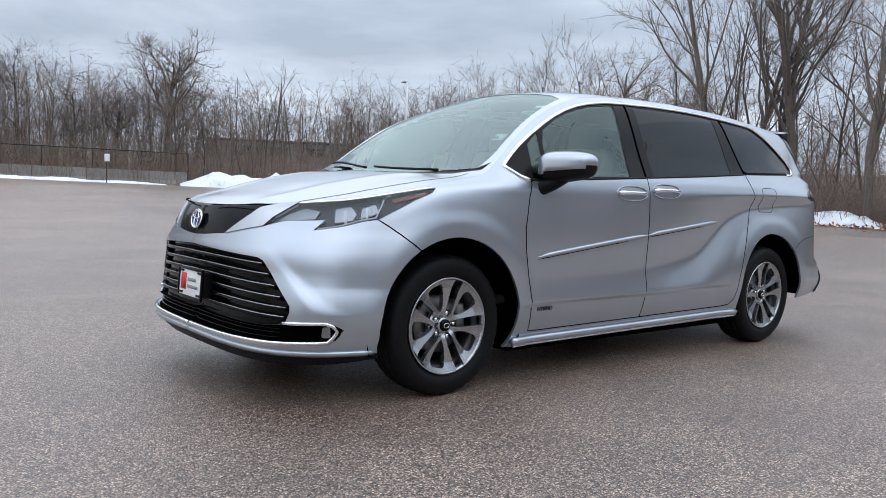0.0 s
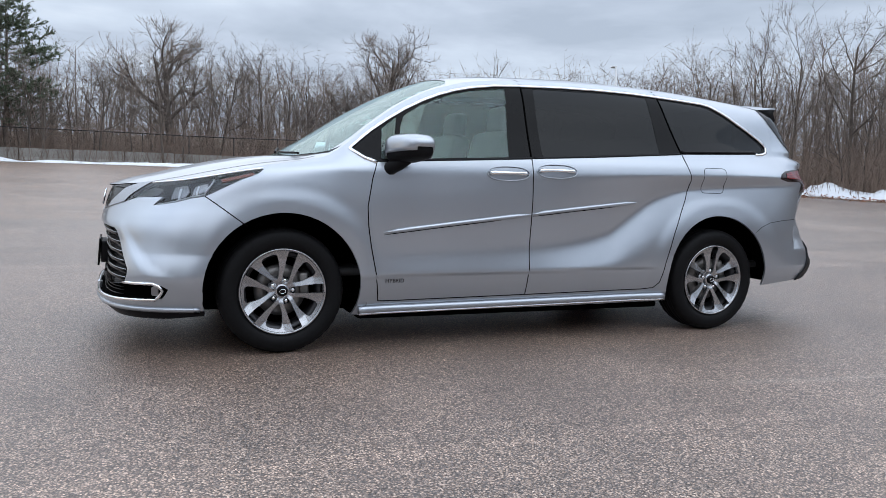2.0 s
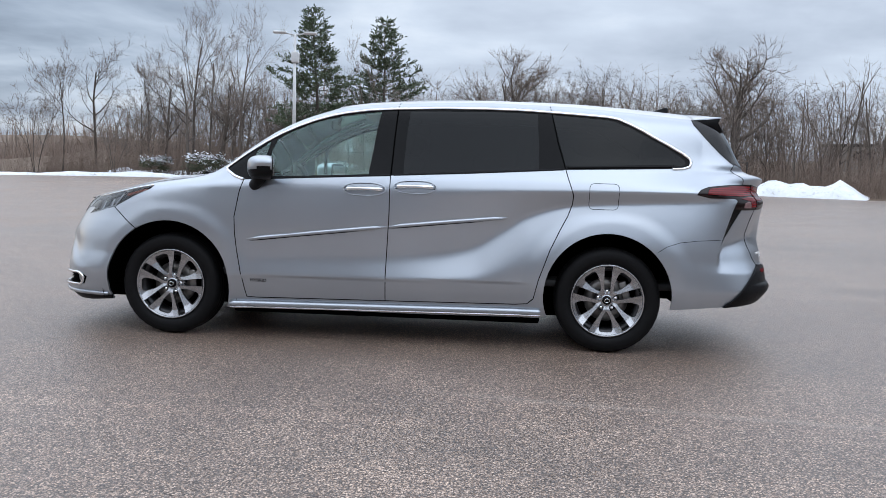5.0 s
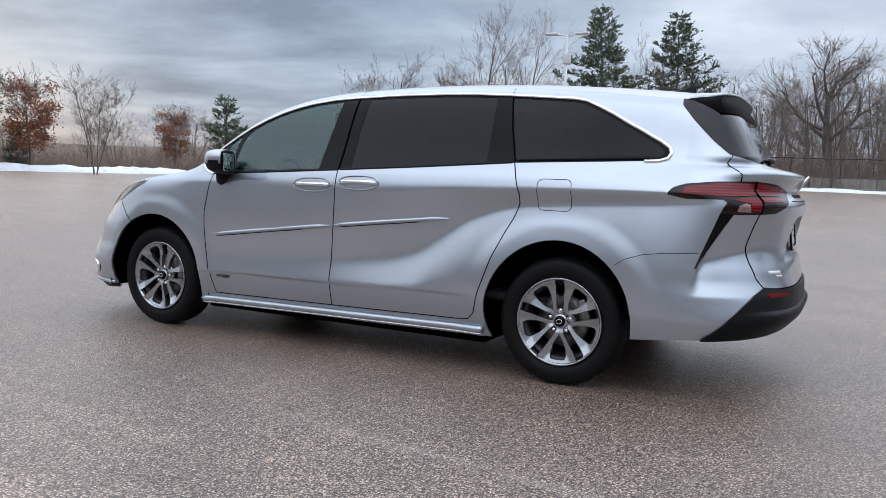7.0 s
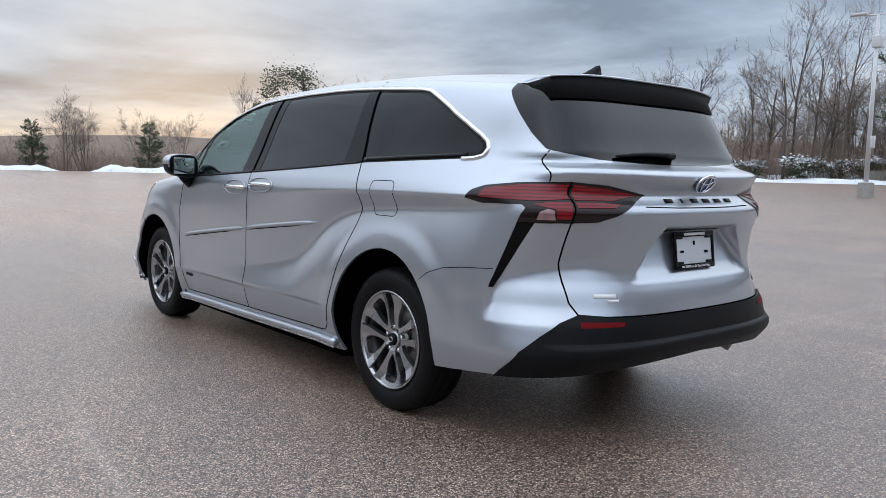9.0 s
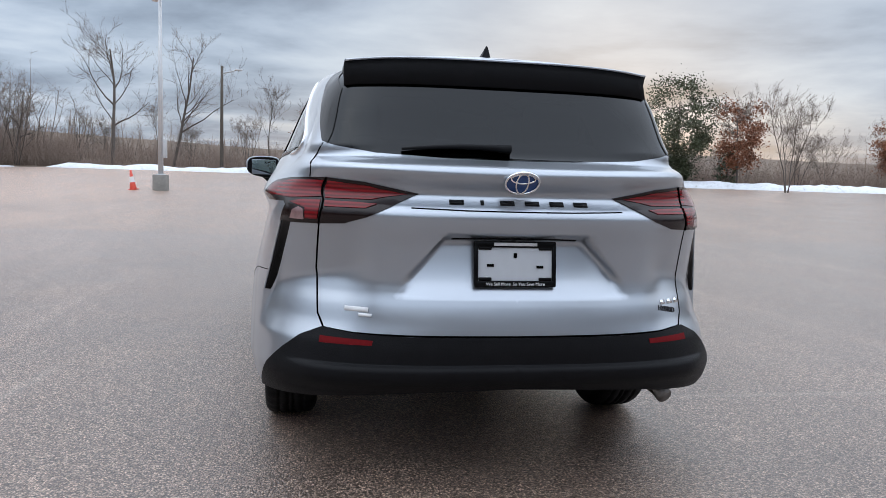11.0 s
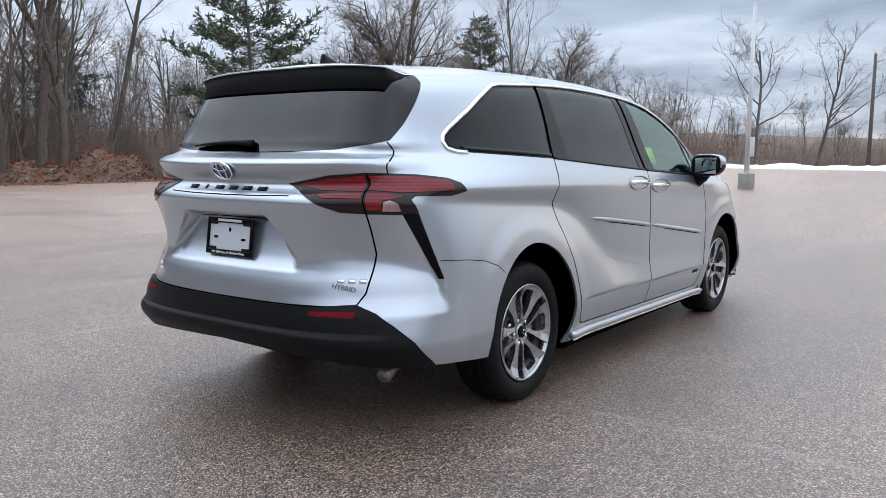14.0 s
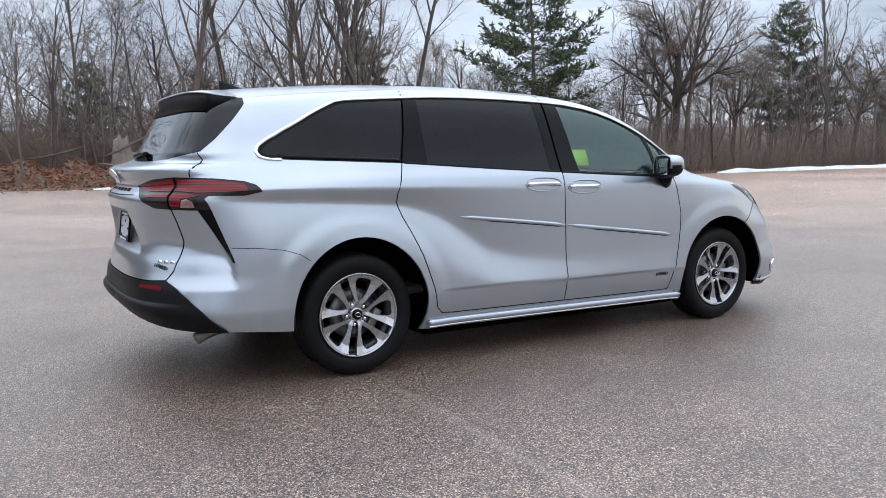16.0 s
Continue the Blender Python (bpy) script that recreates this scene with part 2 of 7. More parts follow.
    col = mix_node(t, 1.0, col, (0.872, 0.838, 0.800), "MULTIPLY")
    t.links.new(col, b.inputs["Base Color"])
    damp = ramp_node(t, math_node(t, "ADD", math_node(t, "MULTIPLY", big, 0.6), math_node(t, "MULTIPLY", mid, 0.4)), [(0.40, (0.30, 0.30, 0.30)), (0.60, (0.42, 0.42, 0.42))])
    t.links.new(damp, b.inputs["Roughness"])
    b.inputs["Specular IOR Level"].default_value = 1.0
    b.inputs["IOR"].default_value = 1.55
    h = math_node(t, "SUBTRACT", math_node(t, "MULTIPLY", fine, 0.3), v.outputs["Distance"])
    bump_to(t, b, h, 0.6, 0.006)
    return m


def forest_floor():
    m, t, b = material("leaf_litter")
    n1, n2 = noise_of(t, 14.0, 8.0, 0.7), noise_of(t, 0.35, 4.0)
    c1 = ramp_node(t, n1, [(0.3, (0.06, 0.044, 0.033)), (0.55, (0.19, 0.138, 0.100)), (0.75, (0.36, 0.27, 0.19))])
    snow = ramp_node(t, n2, [(0.70, (0, 0, 0)), (0.72, (1, 1, 1))])
    c = mix_node(t, snow, c1, (0.72, 0.76, 0.82))
    t.links.new(c, b.inputs["Base Color"])
    b.inputs["Roughness"].default_value = 0.95
    bump_to(t, b, n1, 0.9, 0.08)
    return m


def bark(name, dark, light):
    m, t, b = material(name)
    n1, n2 = noise_of(t, 9.0, 6.0, 0.65), noise_of(t, 0.8, 2.0)
    rnd = t.nodes.new("ShaderNodeObjectInfo").outputs["Random"]
    f = math_node(t, "ADD", math_node(t, "MULTIPLY", n1, 0.55), math_node(t, "ADD", math_node(t, "MULTIPLY", n2, 0.2), math_node(t, "MULTIPLY", rnd, 0.25)))
    t.links.new(ramp_node(t, f, [(0.25, dark), (0.75, light)]), b.inputs["Base Color"])
    b.inputs["Roughness"].default_value = 0.9
    bump_to(t, b, n1, 0.6, 0.02)
    return m


PAINT = car_paint()
CHROME = plain("chrome", (0.90, 0.91, 0.93), 0.13, 1.0, 0.03)
SATIN = plain("satin_chrome", (0.44, 0.45, 0.47), 0.2, 1.0, 0.05)
BLACK_GLOSS = plain("gloss_black_trim", (0.004, 0.004, 0.0045), 0.16, 0.0, 0.2, spec=0.12)
BORDER = plain("black_glass_border", (0.006, 0.006, 0.007), 0.08, 0.0, 0.1, spec=0.36)
BLACK_MATT = plain("textured_black_plastic", (0.0065, 0.0065, 0.0075), 0.45, 0.0, 0.2, 180.0, 0.15, spec=0.12)
# near-black of the joints; also paints shade into recesses, housings and underbody
GAP = plain("joint_and_recess_shade", (0.0012, 0.0012, 0.0012), 0.95, 0.0, 0.1, spec=0.02)
RUBBER = plain("tyre_rubber", (0.0052, 0.0052, 0.0058), 0.6, 0.0, 0.3, 60.0, 0.2, spec=0.16)
ALLOY = plain("machined_alloy", (0.41, 0.415, 0.43), 0.24, 0.95, 0.1, 40.0)
DARK_ALLOY = plain("dark_alloy", (0.045, 0.045, 0.048), 0.4, 0.7, 0.1)
CUP = plain("handle_cup", (0.13, 0.135, 0.145), 0.25, 0.8, 0.1)
STEEL = plain("brake_steel", (0.23, 0.22, 0.21), 0.42, 0.9, 0.25, 50.0)
GLASS_CLEAR = glass("pale_green_glass", (0.80, 0.96, 0.92), ior=1.7, sheen=(0.80, 0.97, 0.93))
GLASS_SCREEN = glass("pale_green_screen", (0.74, 0.90, 0.84), ior=2.1, sheen=(0.86, 1.0, 0.97))
GLASS_REAR = glass("rear_privacy_glass", (0.016, 0.017, 0.018), ior=1.46)
GLASS_DARK = glass("privacy_glass", (0.014, 0.015, 0.016), ior=1.33)
GLASS_LAMP = glass("lamp_lens", (0.88, 0.90, 0.92))
RED_LENS = ribbed_lens()
SMOKE_LENS = plain("smoked_lens", (0.010, 0.004, 0.004), 0.2, 0.0, 0.2, coat=0.15, spec=0.3)
CLEAR_LENS = plain("clear_lens_reflector", (0.34, 0.20, 0.20), 0.22, 0.4, 0.4, 35.0, coat=1.0)
AMBER = plain("amber_lens", (0.26, 0.045, 0.015), 0.3, 0.0, 0.2, coat=0.3)
LAMP_SILVER = plain("lamp_reflector", (0.34, 0.35, 0.37), 0.32, 1.0, 0.15, 22.0)
WHITE_LENS = plain("white_light_guide", (0.85, 0.88, 0.92), 0.25, 0.0, 0.03, coat=1.0)
REFLECTOR_RED = plain("red_reflector", (0.13, 0.004, 0.006), 0.6, 0.0, 0.2, 90.0, spec=0.1)
WHITE_CARD = plain("white_card", (0.80, 0.80, 0.80), 0.45, 0.0, 0.02)
GREY_CARD = plain("grey_plastic_plate", (0.52, 0.54, 0.57), 0.4, 0.0, 0.04)
PRINT_RED = plain("red_print", (0.55, 0.03, 0.03), 0.5)
PRINT_GREY = plain("grey_print", (0.25, 0.25, 0.26), 0.5)
PRINT_GREEN = plain("green_print", (0.12, 0.36, 0.26), 0.5)
EMBLEM_BLUE = plain("blue_emblem", (0.015, 0.06, 0.22), 0.2, 0.3, 0.1, coat=1.0)
STICKER = plain("yellow_green_sticker", (0.62, 0.80, 0.08), 0.5, 0.0, 0.06)
SEAT = plain("grey_leather", (0.30, 0.295, 0.285), 0.55, 0.0, 0.15, 40.0, 0.1)
HEADLINER = plain("pale_headliner", (0.48, 0.46, 0.43), 0.9, 0.0, 0.05)
DASH = plain("dark_dashboard", (0.03, 0.03, 0.032), 0.6, 0.0, 0.2)
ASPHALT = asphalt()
LITTER = forest_floor()
BARK = bark("grey_bark", (0.050, 0.041, 0.035), (0.185, 0.155, 0.133))
TWIG = bark("brown_twig", (0.105, 0.083, 0.071), (0.27, 0.218, 0.187))
BRUSH = bark("brown_brush", (0.115, 0.083, 0.066), (0.33, 0.240, 0.187))
STUMP = bark("weathered_stump", (0.15, 0.125, 0.105), (0.37, 0.32, 0.275))
NEEDLES = plain("pine_needles", (0.085, 0.115, 0.066), 0.7, 0.0, 0.45, 3.0)
RUST_LEAF = plain("rust_dead_leaves", (0.26, 0.105, 0.055), 0.8, 0.0, 0.4, 6.0)
BROWN_LEAF = plain("brown_dead_leaves", (0.235, 0.122, 0.068), 0.8, 0.0, 0.4, 6.0)
LEAF = plain("evergreen_leaves", (0.075, 0.088, 0.045), 0.6, 0.0, 0.4, 4.0)
CONCRETE = plain("weathered_concrete", (0.29, 0.275, 0.25), 0.9, 0.0, 0.3, 9.0, 0.3, vary=0.3)
GALV = plain("pale_painted_steel", (0.60, 0.61, 0.62), 0.45, 0.2, 0.1, 8.0)
FENCE_DARK = plain("dark_fence_steel", (0.030, 0.030, 0.030), 0.6, 0.3, 0.2)
CONE_RED = plain("faded_orange_plastic", (0.70, 0.085, 0.05), 0.5, 0.0, 0.1)
POLE_WOOD = plain("weathered_pole_wood", (0.10, 0.085, 0.07), 0.9, 0.0, 0.3, 12.0, 0.3)


def snow_material():
    m, t, b = material("old_snow")
    n1, n2 = noise_of(t, 5.0, 6.0, 0.6), noise_of(t, 1.3, 3.0)
    c = ramp_node(t, math_node(t, "ADD", math_node(t, "MULTIPLY", n1, 0.6), math_node(t, "MULTIPLY", n2, 0.4)), [(0.30, (0.36, 0.34, 0.32)), (0.42, (0.74, 0.77, 0.81)), (0.6, (0.84, 0.87, 0.92))])
    t.links.new(c, b.inputs["Base Color"])
    b.inputs["Roughness"].default_value = 0.75
    b.inputs["Subsurface Weight"].default_value = 0.0
    bump_to(t, b, n1, 0.7, 0.05)
    return m


SNOW = snow_material()


# ---- mesh helpers ----
def part(name, bm, mat, parent=None, label="", smooth=True, m=None):
    """Links a bmesh as one mesh object under a thing or a part."""
    me = bpy.data.meshes.new(name)
    bm.to_mesh(me)
    bm.free()
    return part_mesh(name, me, mat, parent, label, smooth, m)


def part_mesh(name, me, mat, parent=None, label="", smooth=True, m=None):
    for mm in (mat if isinstance(mat, (list, tuple)) else [mat]):
        if mm.name not in me.materials:
            me.materials.append(mm)
    if smooth:
        me.polygons.foreach_set("use_smooth", [True] * len(me.polygons))
    ob = new(name, me)
    if parent is not None:
        ob.parent = parent
    if m is not None:
        ob.matrix_basis = m
    if label:
        tagged(ob, label)
    return ob


def from_lists(name, verts, faces):
    me = bpy.data.meshes.new(name)
    me.from_pydata([tuple(v) for v in verts], [], faces)
    me.update()
    return me


def thing(name, label, category, group="", m=None):
    ob = new(name)
    ob.empty_display_size = 0.2
    if m is not None:
        ob.matrix_basis = m
    return tagged(ob, label, category, group)


def box(bm, sx, sy, sz, m=None, bevel=0.0, seg=2):
    """A box with rounded edges, centred at the pose m."""
    r = bmesh.ops.create_cube(bm, size=1.0)
    vs = r["verts"]
    bmesh.ops.scale(bm, vec=(sx, sy, sz), verts=vs)
    if bevel:
        es = list({e for v in vs for e in v.link_edges})
        g = bmesh.ops.bevel(bm, geom=es, offset=bevel, segments=seg, affect="EDGES", profile=0.6)
        vs = list({v for f in g["faces"] for v in f.verts} | {v for v in vs if v.is_valid})
    if m is not None:
        bmesh.ops.transform(bm, matrix=m, verts=vs)
    return vs


def lathe(bm, profile, seg=48, m=None, closed=False):
    """Turns (radius, along) round the y axis."""
    rings = []
    for k in range(seg):
        a = 2 * math.pi * k / seg
        rings.append([bm.verts.new((r * math.cos(a), y, r * math.sin(a))) for r, y in profile])
    n = len(profile)
    for k in range(seg):
        p, q = rings[k], rings[(k + 1) % seg]
        for i in range(n if closed else n - 1):
            j = (i + 1) % n
            bm.faces.new((p[i], q[i], q[j], p[j]))
    vs = [v for r in rings for v in r]
    if m is not None:
        bmesh.ops.transform(bm, matrix=m, verts=vs)
    return vs


def tube(bm, pts, radii, sides=6, cap=True):
    """A tube through the points."""
    pts = [Vector(p) for p in pts]
    if isinstance(radii, (int, float)):
        radii = [radii] * len(pts)
    rings = []
    ref = Vector((0.31, 0.17, 0.93))
    for i, p in enumerate(pts):
        d = (pts[min(i + 1, len(pts) - 1)] - pts[max(i - 1, 0)]).normalized()
        a = d.cross(ref)
        if a.length < 1e-3:
            a = d.cross(Vector((1, 0, 0)))
        a.normalize()
        b = d.cross(a)
        rings.append([bm.verts.new(p + (a * math.cos(2 * math.pi * k / sides) + b * math.sin(2 * math.pi * k / sides)) * radii[i]) for k in range(sides)])
    for p, q in zip(rings, rings[1:]):
        for k in range(sides):
            bm.faces.new((p[k], p[(k + 1) % sides], q[(k + 1) % sides], q[k]))
    if cap:
        bm.faces.new(rings[0][::-1])
        bm.faces.new(rings[-1])
    return rings

# ---- the ground ----
# lot edge by direction (degrees from +y towards +x): distance and height of the edge
EDGE = [(-180, 30, 0.0), (-158, 31, 0.0), (-135, 39, 0.05), (-122, 50, 0.3), (-109, 62, 0.6), (-90, 60, 0.55), (-70, 56, 0.5), (-50, 54, 0.6), (-30, 52, 0.85), (-15, 50, 0.9), (0, 48, 0.88),
        (15, 48, 0.8), (32, 48, 0.65), (46, 38, 0.45), (60, 33, 0.25), (75, 31, 0.1), (100, 32, 0.0), (140, 31, 0.0), (180, 30, 0.0)]


def edge_of(deg):
    a = np.array(EDGE, float)
    deg = (np.asarray(deg, float) + 180) % 360 - 180
    return np.interp(deg, a[:, 0], a[:, 1]), np.interp(deg, a[:, 0], a[:, 2])


def direction(deg):
    return math.sin(radians(deg)), math.cos(radians(deg))


def ground_z(x, y):
    r = math.hypot(x, y)
    deg = math.degrees(math.atan2(x, y))
    R, ze = (float(v) for v in edge_of(deg))
    k = min(max((r - 16) / (R - 16), 0), 1)
    z = ze * k * k * (3 - 2 * k)
    if r > R:
        open_west = max(0.0, 1 - abs((deg + 72) / 42)) ** 0.7 if abs(deg + 72) < 42 else 0.0
        far = min((r - R) / 160, 1)
        z += (0.9 * min((r - R) / 12, 1) + 2.2 * min(max(r - R - 8, 0) / 45, 1)) * (1 - open_west) - open_west * 9 * far
        z += (noise.noise((x * 0.12, y * 0.12, 0.0)) * 0.35) * min((r - R) / 6, 1)
        if r > 260:
            z += min((r - 260) / 1400, 1) * (52 + 22 * noise.noise((deg * 0.05, 3.1, 0)))
    return z


def make_ground():
    rings = [0, 0.06, 0.13, 0.22, 0.32, 0.43, 0.55, 0.66, 0.76, 0.85, 0.93, 0.97, 1.0, 1.02, 1.06, 1.12, 1.2, 1.32, 1.5, 1.8, 2.3, 3.2, 4.6, 7, 11, 18, 30, 50, 90]
    n = 144
    verts, faces = [(0, 0, 0)], []
    for ri in rings[1:]:
        for k in range(n):
            deg = -180 + 360 * k / n
            dx, dy = direction(deg)
            R = float(edge_of(deg)[0]) + 0.35 * noise.noise((dx * 9, dy * 9, 1.0))
            x, y = dx * R * ri, dy * R * ri
            verts.append((x, y, ground_z(x, y)))
    for k in range(n):
        faces.append((0, 1 + (k + 1) % n, 1 + k))
    lot = n
    for i in range(len(rings) - 2):
        a, b = 1 + i * n, 1 + (i + 1) * n
        for k in range(n):
            j = (k + 1) % n
            faces.append((a + k, a + j, b + j, b + k))
        if rings[i + 2] <= 1.0:
            lot += n
    me = from_lists("ground", verts, faces)
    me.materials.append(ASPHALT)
    me.materials.append(LITTER)
    me.polygons.foreach_set("material_index", [0 if k < lot else 1 for k in range(len(faces))])
    me.polygons.foreach_set("use_smooth", [True] * len(faces))
    ob = new("ground", me)
    return tagged(ob, "worn tan-grey asphalt lot with leaf litter beyond its edge", "ground", kind="structure")


make_ground()

# ---- the minivan ----
from mathutils.geometry import delaunay_2d_cdt


def pc(*pts):
    """A smooth curve through (v, w) points that does not overshoot."""
    x, y = np.array(pts, float).T
    h, d = np.diff(x), np.diff(y) / np.diff(x)
    s = np.zeros(len(x))
    for i in range(1, len(x) - 1):
        if d[i - 1] * d[i] > 0:
            a, b = 2 * h[i] + h[i - 1], h[i] + 2 * h[i - 1]
            s[i] = (a + b) / (a / d[i - 1] + b / d[i])
    s[0], s[-1] = d[0], d[-1]

    def at(v):
        v = np.clip(np.asarray(v, float), x[0], x[-1])
        i = np.clip(np.searchsorted(x, v) - 1, 0, len(x) - 2)
        t = (v - x[i]) / h[i]
        return (2 * t**3 - 3 * t**2 + 1) * y[i] + (t**3 - 2 * t**2 + t) * h[i] * s[i] + (3 * t**2 - 2 * t**3) * y[i + 1] + (t**3 - t**2) * h[i] * s[i + 1]

    return at


def sstep(v):
    v = np.clip(v, 0, 1)
    return v * v * (3 - 2 * v)


XF, XR, WRAP = -1.55, 1.75, 1.35
WHEEL_X, HUB_Z = 1.525, 0.3575
# centre line of nose and tail, fullness of their corners, half width, roof and hood edge, middle of hood, windscreen and roof
nose = pc((0.18, -2.40), (0.25, -2.47), (0.30, -2.50), (0.36, -2.475), (0.5, -2.46), (0.62, -2.465), (0.71, -2.485), (0.76, -2.475), (0.84, -2.455), (0.92, -2.42), (1.0, -2.36), (1.7, -2.30))
nose_n = pc((0.18, 3.7), (0.45, 4.0), (0.62, 3.3), (0.72, 2.8), (0.85, 2.3), (1.0, 2.1), (1.7, 2.1))
tail = pc((0.18, 2.50), (0.34, 2.60), (0.40, 2.660), (0.46, 2.688), (0.54, 2.690), (0.60, 2.684), (0.66, 2.676), (0.70, 2.668), (0.76, 2.650), (0.80, 2.645), (0.92, 2.657), (1.04, 2.678), (1.058, 2.670), (1.085, 2.642), (1.112, 2.624), (1.194, 2.667), (1.214, 2.650), (1.232, 2.585), (1.250, 2.505), (1.30, 2.465), (1.45, 2.385), (1.55, 2.33), (1.62, 2.29), (1.7, 2.25))
tail_n = pc((0.18, 4.0), (0.4, 3.8), (0.55, 3.3), (0.66, 3.0), (1.15, 3.0), (1.24, 4.2), (1.3, 5.8), (1.7, 5.8))
half = pc((0.18, 0.872), (0.24, 0.915), (0.30, 0.945), (0.40, 0.975), (0.46, 0.984), (0.60, 0.983), (0.75, 0.979), (0.90, 0.970), (1.0, 0.961), (1.07, 0.954), (1.13, 0.938), (1.20, 0.905), (1.30, 0.858), (1.45, 0.795), (1.60, 0.727), (1.70, 0.675))
edge_z = pc((-2.50, 0.918), (-2.44, 0.924), (-2.30, 0.940), (-2.14, 0.966), (-1.9, 1.012), (-1.66, 1.062), (-1.40, 1.105), (-1.27, 1.135), (-1.16, 1.20), (-1.0, 1.325), (-0.78, 1.472), (-0.55, 1.575), (-0.30, 1.638), (0.04, 1.672), (0.65, 1.688), (1.1, 1.678), (1.55, 1.648), (2.0, 1.607), (2.3, 1.578), (2.5, 1.555))
mid_z = pc((-2.50, 0.910), (-2.42, 0.928), (-2.33, 0.962), (-2.14, 1.005), (-1.93, 1.060), (-1.55, 1.128), (-1.42, 1.140), (-1.25, 1.235), (-1.0, 1.385), (-0.78, 1.515), (-0.55, 1.635), (-0.38, 1.695), (0.0, 1.735), (0.6, 1.752), (1.2, 1.742), (1.8, 1.705), (2.1, 1.678), (2.5, 1.628))
# the groove along the flank: its deepest line, its lower edge, its upper crease, how soft each is, and its depth
valley = pc((-1.3, 0.57), (-0.8, 0.575), (0.0, 0.595), (0.35, 0.625), (0.60, 0.68), (0.78, 0.79), (1.0, 0.925), (1.27, 0.995), (1.5, 1.012), (2.0, 1.037), (2.4, 1.055))
shelf = pc((-1.3, 0.45), (0.0, 0.458), (0.35, 0.463), (0.60, 0.475), (0.78, 0.53), (1.0, 0.63), (1.27, 0.69), (1.5, 0.70), (2.0, 0.74), (2.4, 0.78))
crest = pc((-1.3, 1.02), (0.0, 1.055), (0.8, 1.078), (1.5, 1.088), (2.4, 1.105))
shelf_soft = pc((-1.3, 0.006), (0.30, 0.006), (0.60, 0.012), (0.8, 0.04), (1.2, 0.07), (2.4, 0.07))
valley_soft = pc((-1.3, 0.030), (0.0, 0.022), (0.7, 0.022), (1.0, 0.016), (1.3, 0.008), (2.4, 0.005))
crest_soft = pc((-1.3, 0.09), (-0.6, 0.06), (0.1, 0.018), (0.6, 0.008), (1.2, 0.0045), (2.4, 0.004))
groove = pc((-1.3, 0.0), (-1.15, 0.003), (-0.8, 0.015), (-0.3, 0.018), (0.0, 0.024), (0.35, 0.042), (0.6, 0.056), (0.8, 0.062), (1.0, 0.060), (1.4, 0.050), (2.0, 0.038), (2.25, 0.020), (2.4, 0.004))


def soft_ramp(v, k):
    """Nought below zero and v above it, with a rounded corner of size k."""
    return k * np.logaddexp(0.0, v / k)


def half_width(x, z):
    w = half(z)
    # the cabin draws in towards the tail and, a little, towards the windscreen
    w = w - (0.075 - 0.03 * sstep((z - 1.3) / 0.3)) * sstep((z - 1.08) / 0.2) * np.clip((x - 1.15) / 0.9, 0, 1.1) ** 2
    w = w - 0.03 * sstep((z - 1.05) / 0.12) * sstep((-0.75 - x) / 0.5)
    # a groove under the shoulder crease: it runs low along the doors, then climbs over the rear wheel
    zv, zb, zc = valley(x), shelf(x), crest(x)
    rise, fall = 1 / (zv - zb), 1 / (zc - zv)
    tri = soft_ramp(z - zb, shelf_soft(x)) * rise - soft_ramp(z - zv, valley_soft(x)) * (rise + fall) + soft_ramp(z - zc, crest_soft(x)) * fall
    w = w - groove(x) * tri
    # the lower door panel lies a little further in
    w = w - 0.010 * sstep((0.456 + 0.012 * x - z) / 0.014) * sstep((x + 1.15) / 0.2) * sstep((1.05 - x) / 0.25)
    # flat flares round the arches
    for xc, zc in ((-WHEEL_X, 0.375), (WHEEL_X, 0.385)):
        d = np.hypot(x - xc, z - zc)
        w = w + 0.008 * sstep((0.605 - d) / 0.115) * sstep((1.0 - z) / 0.12)
    # rolled over into the roof and the bonnet
    q = np.maximum(edge_z(x) - z, 0)
    return w - 0.050 * np.exp(-q / 0.032)


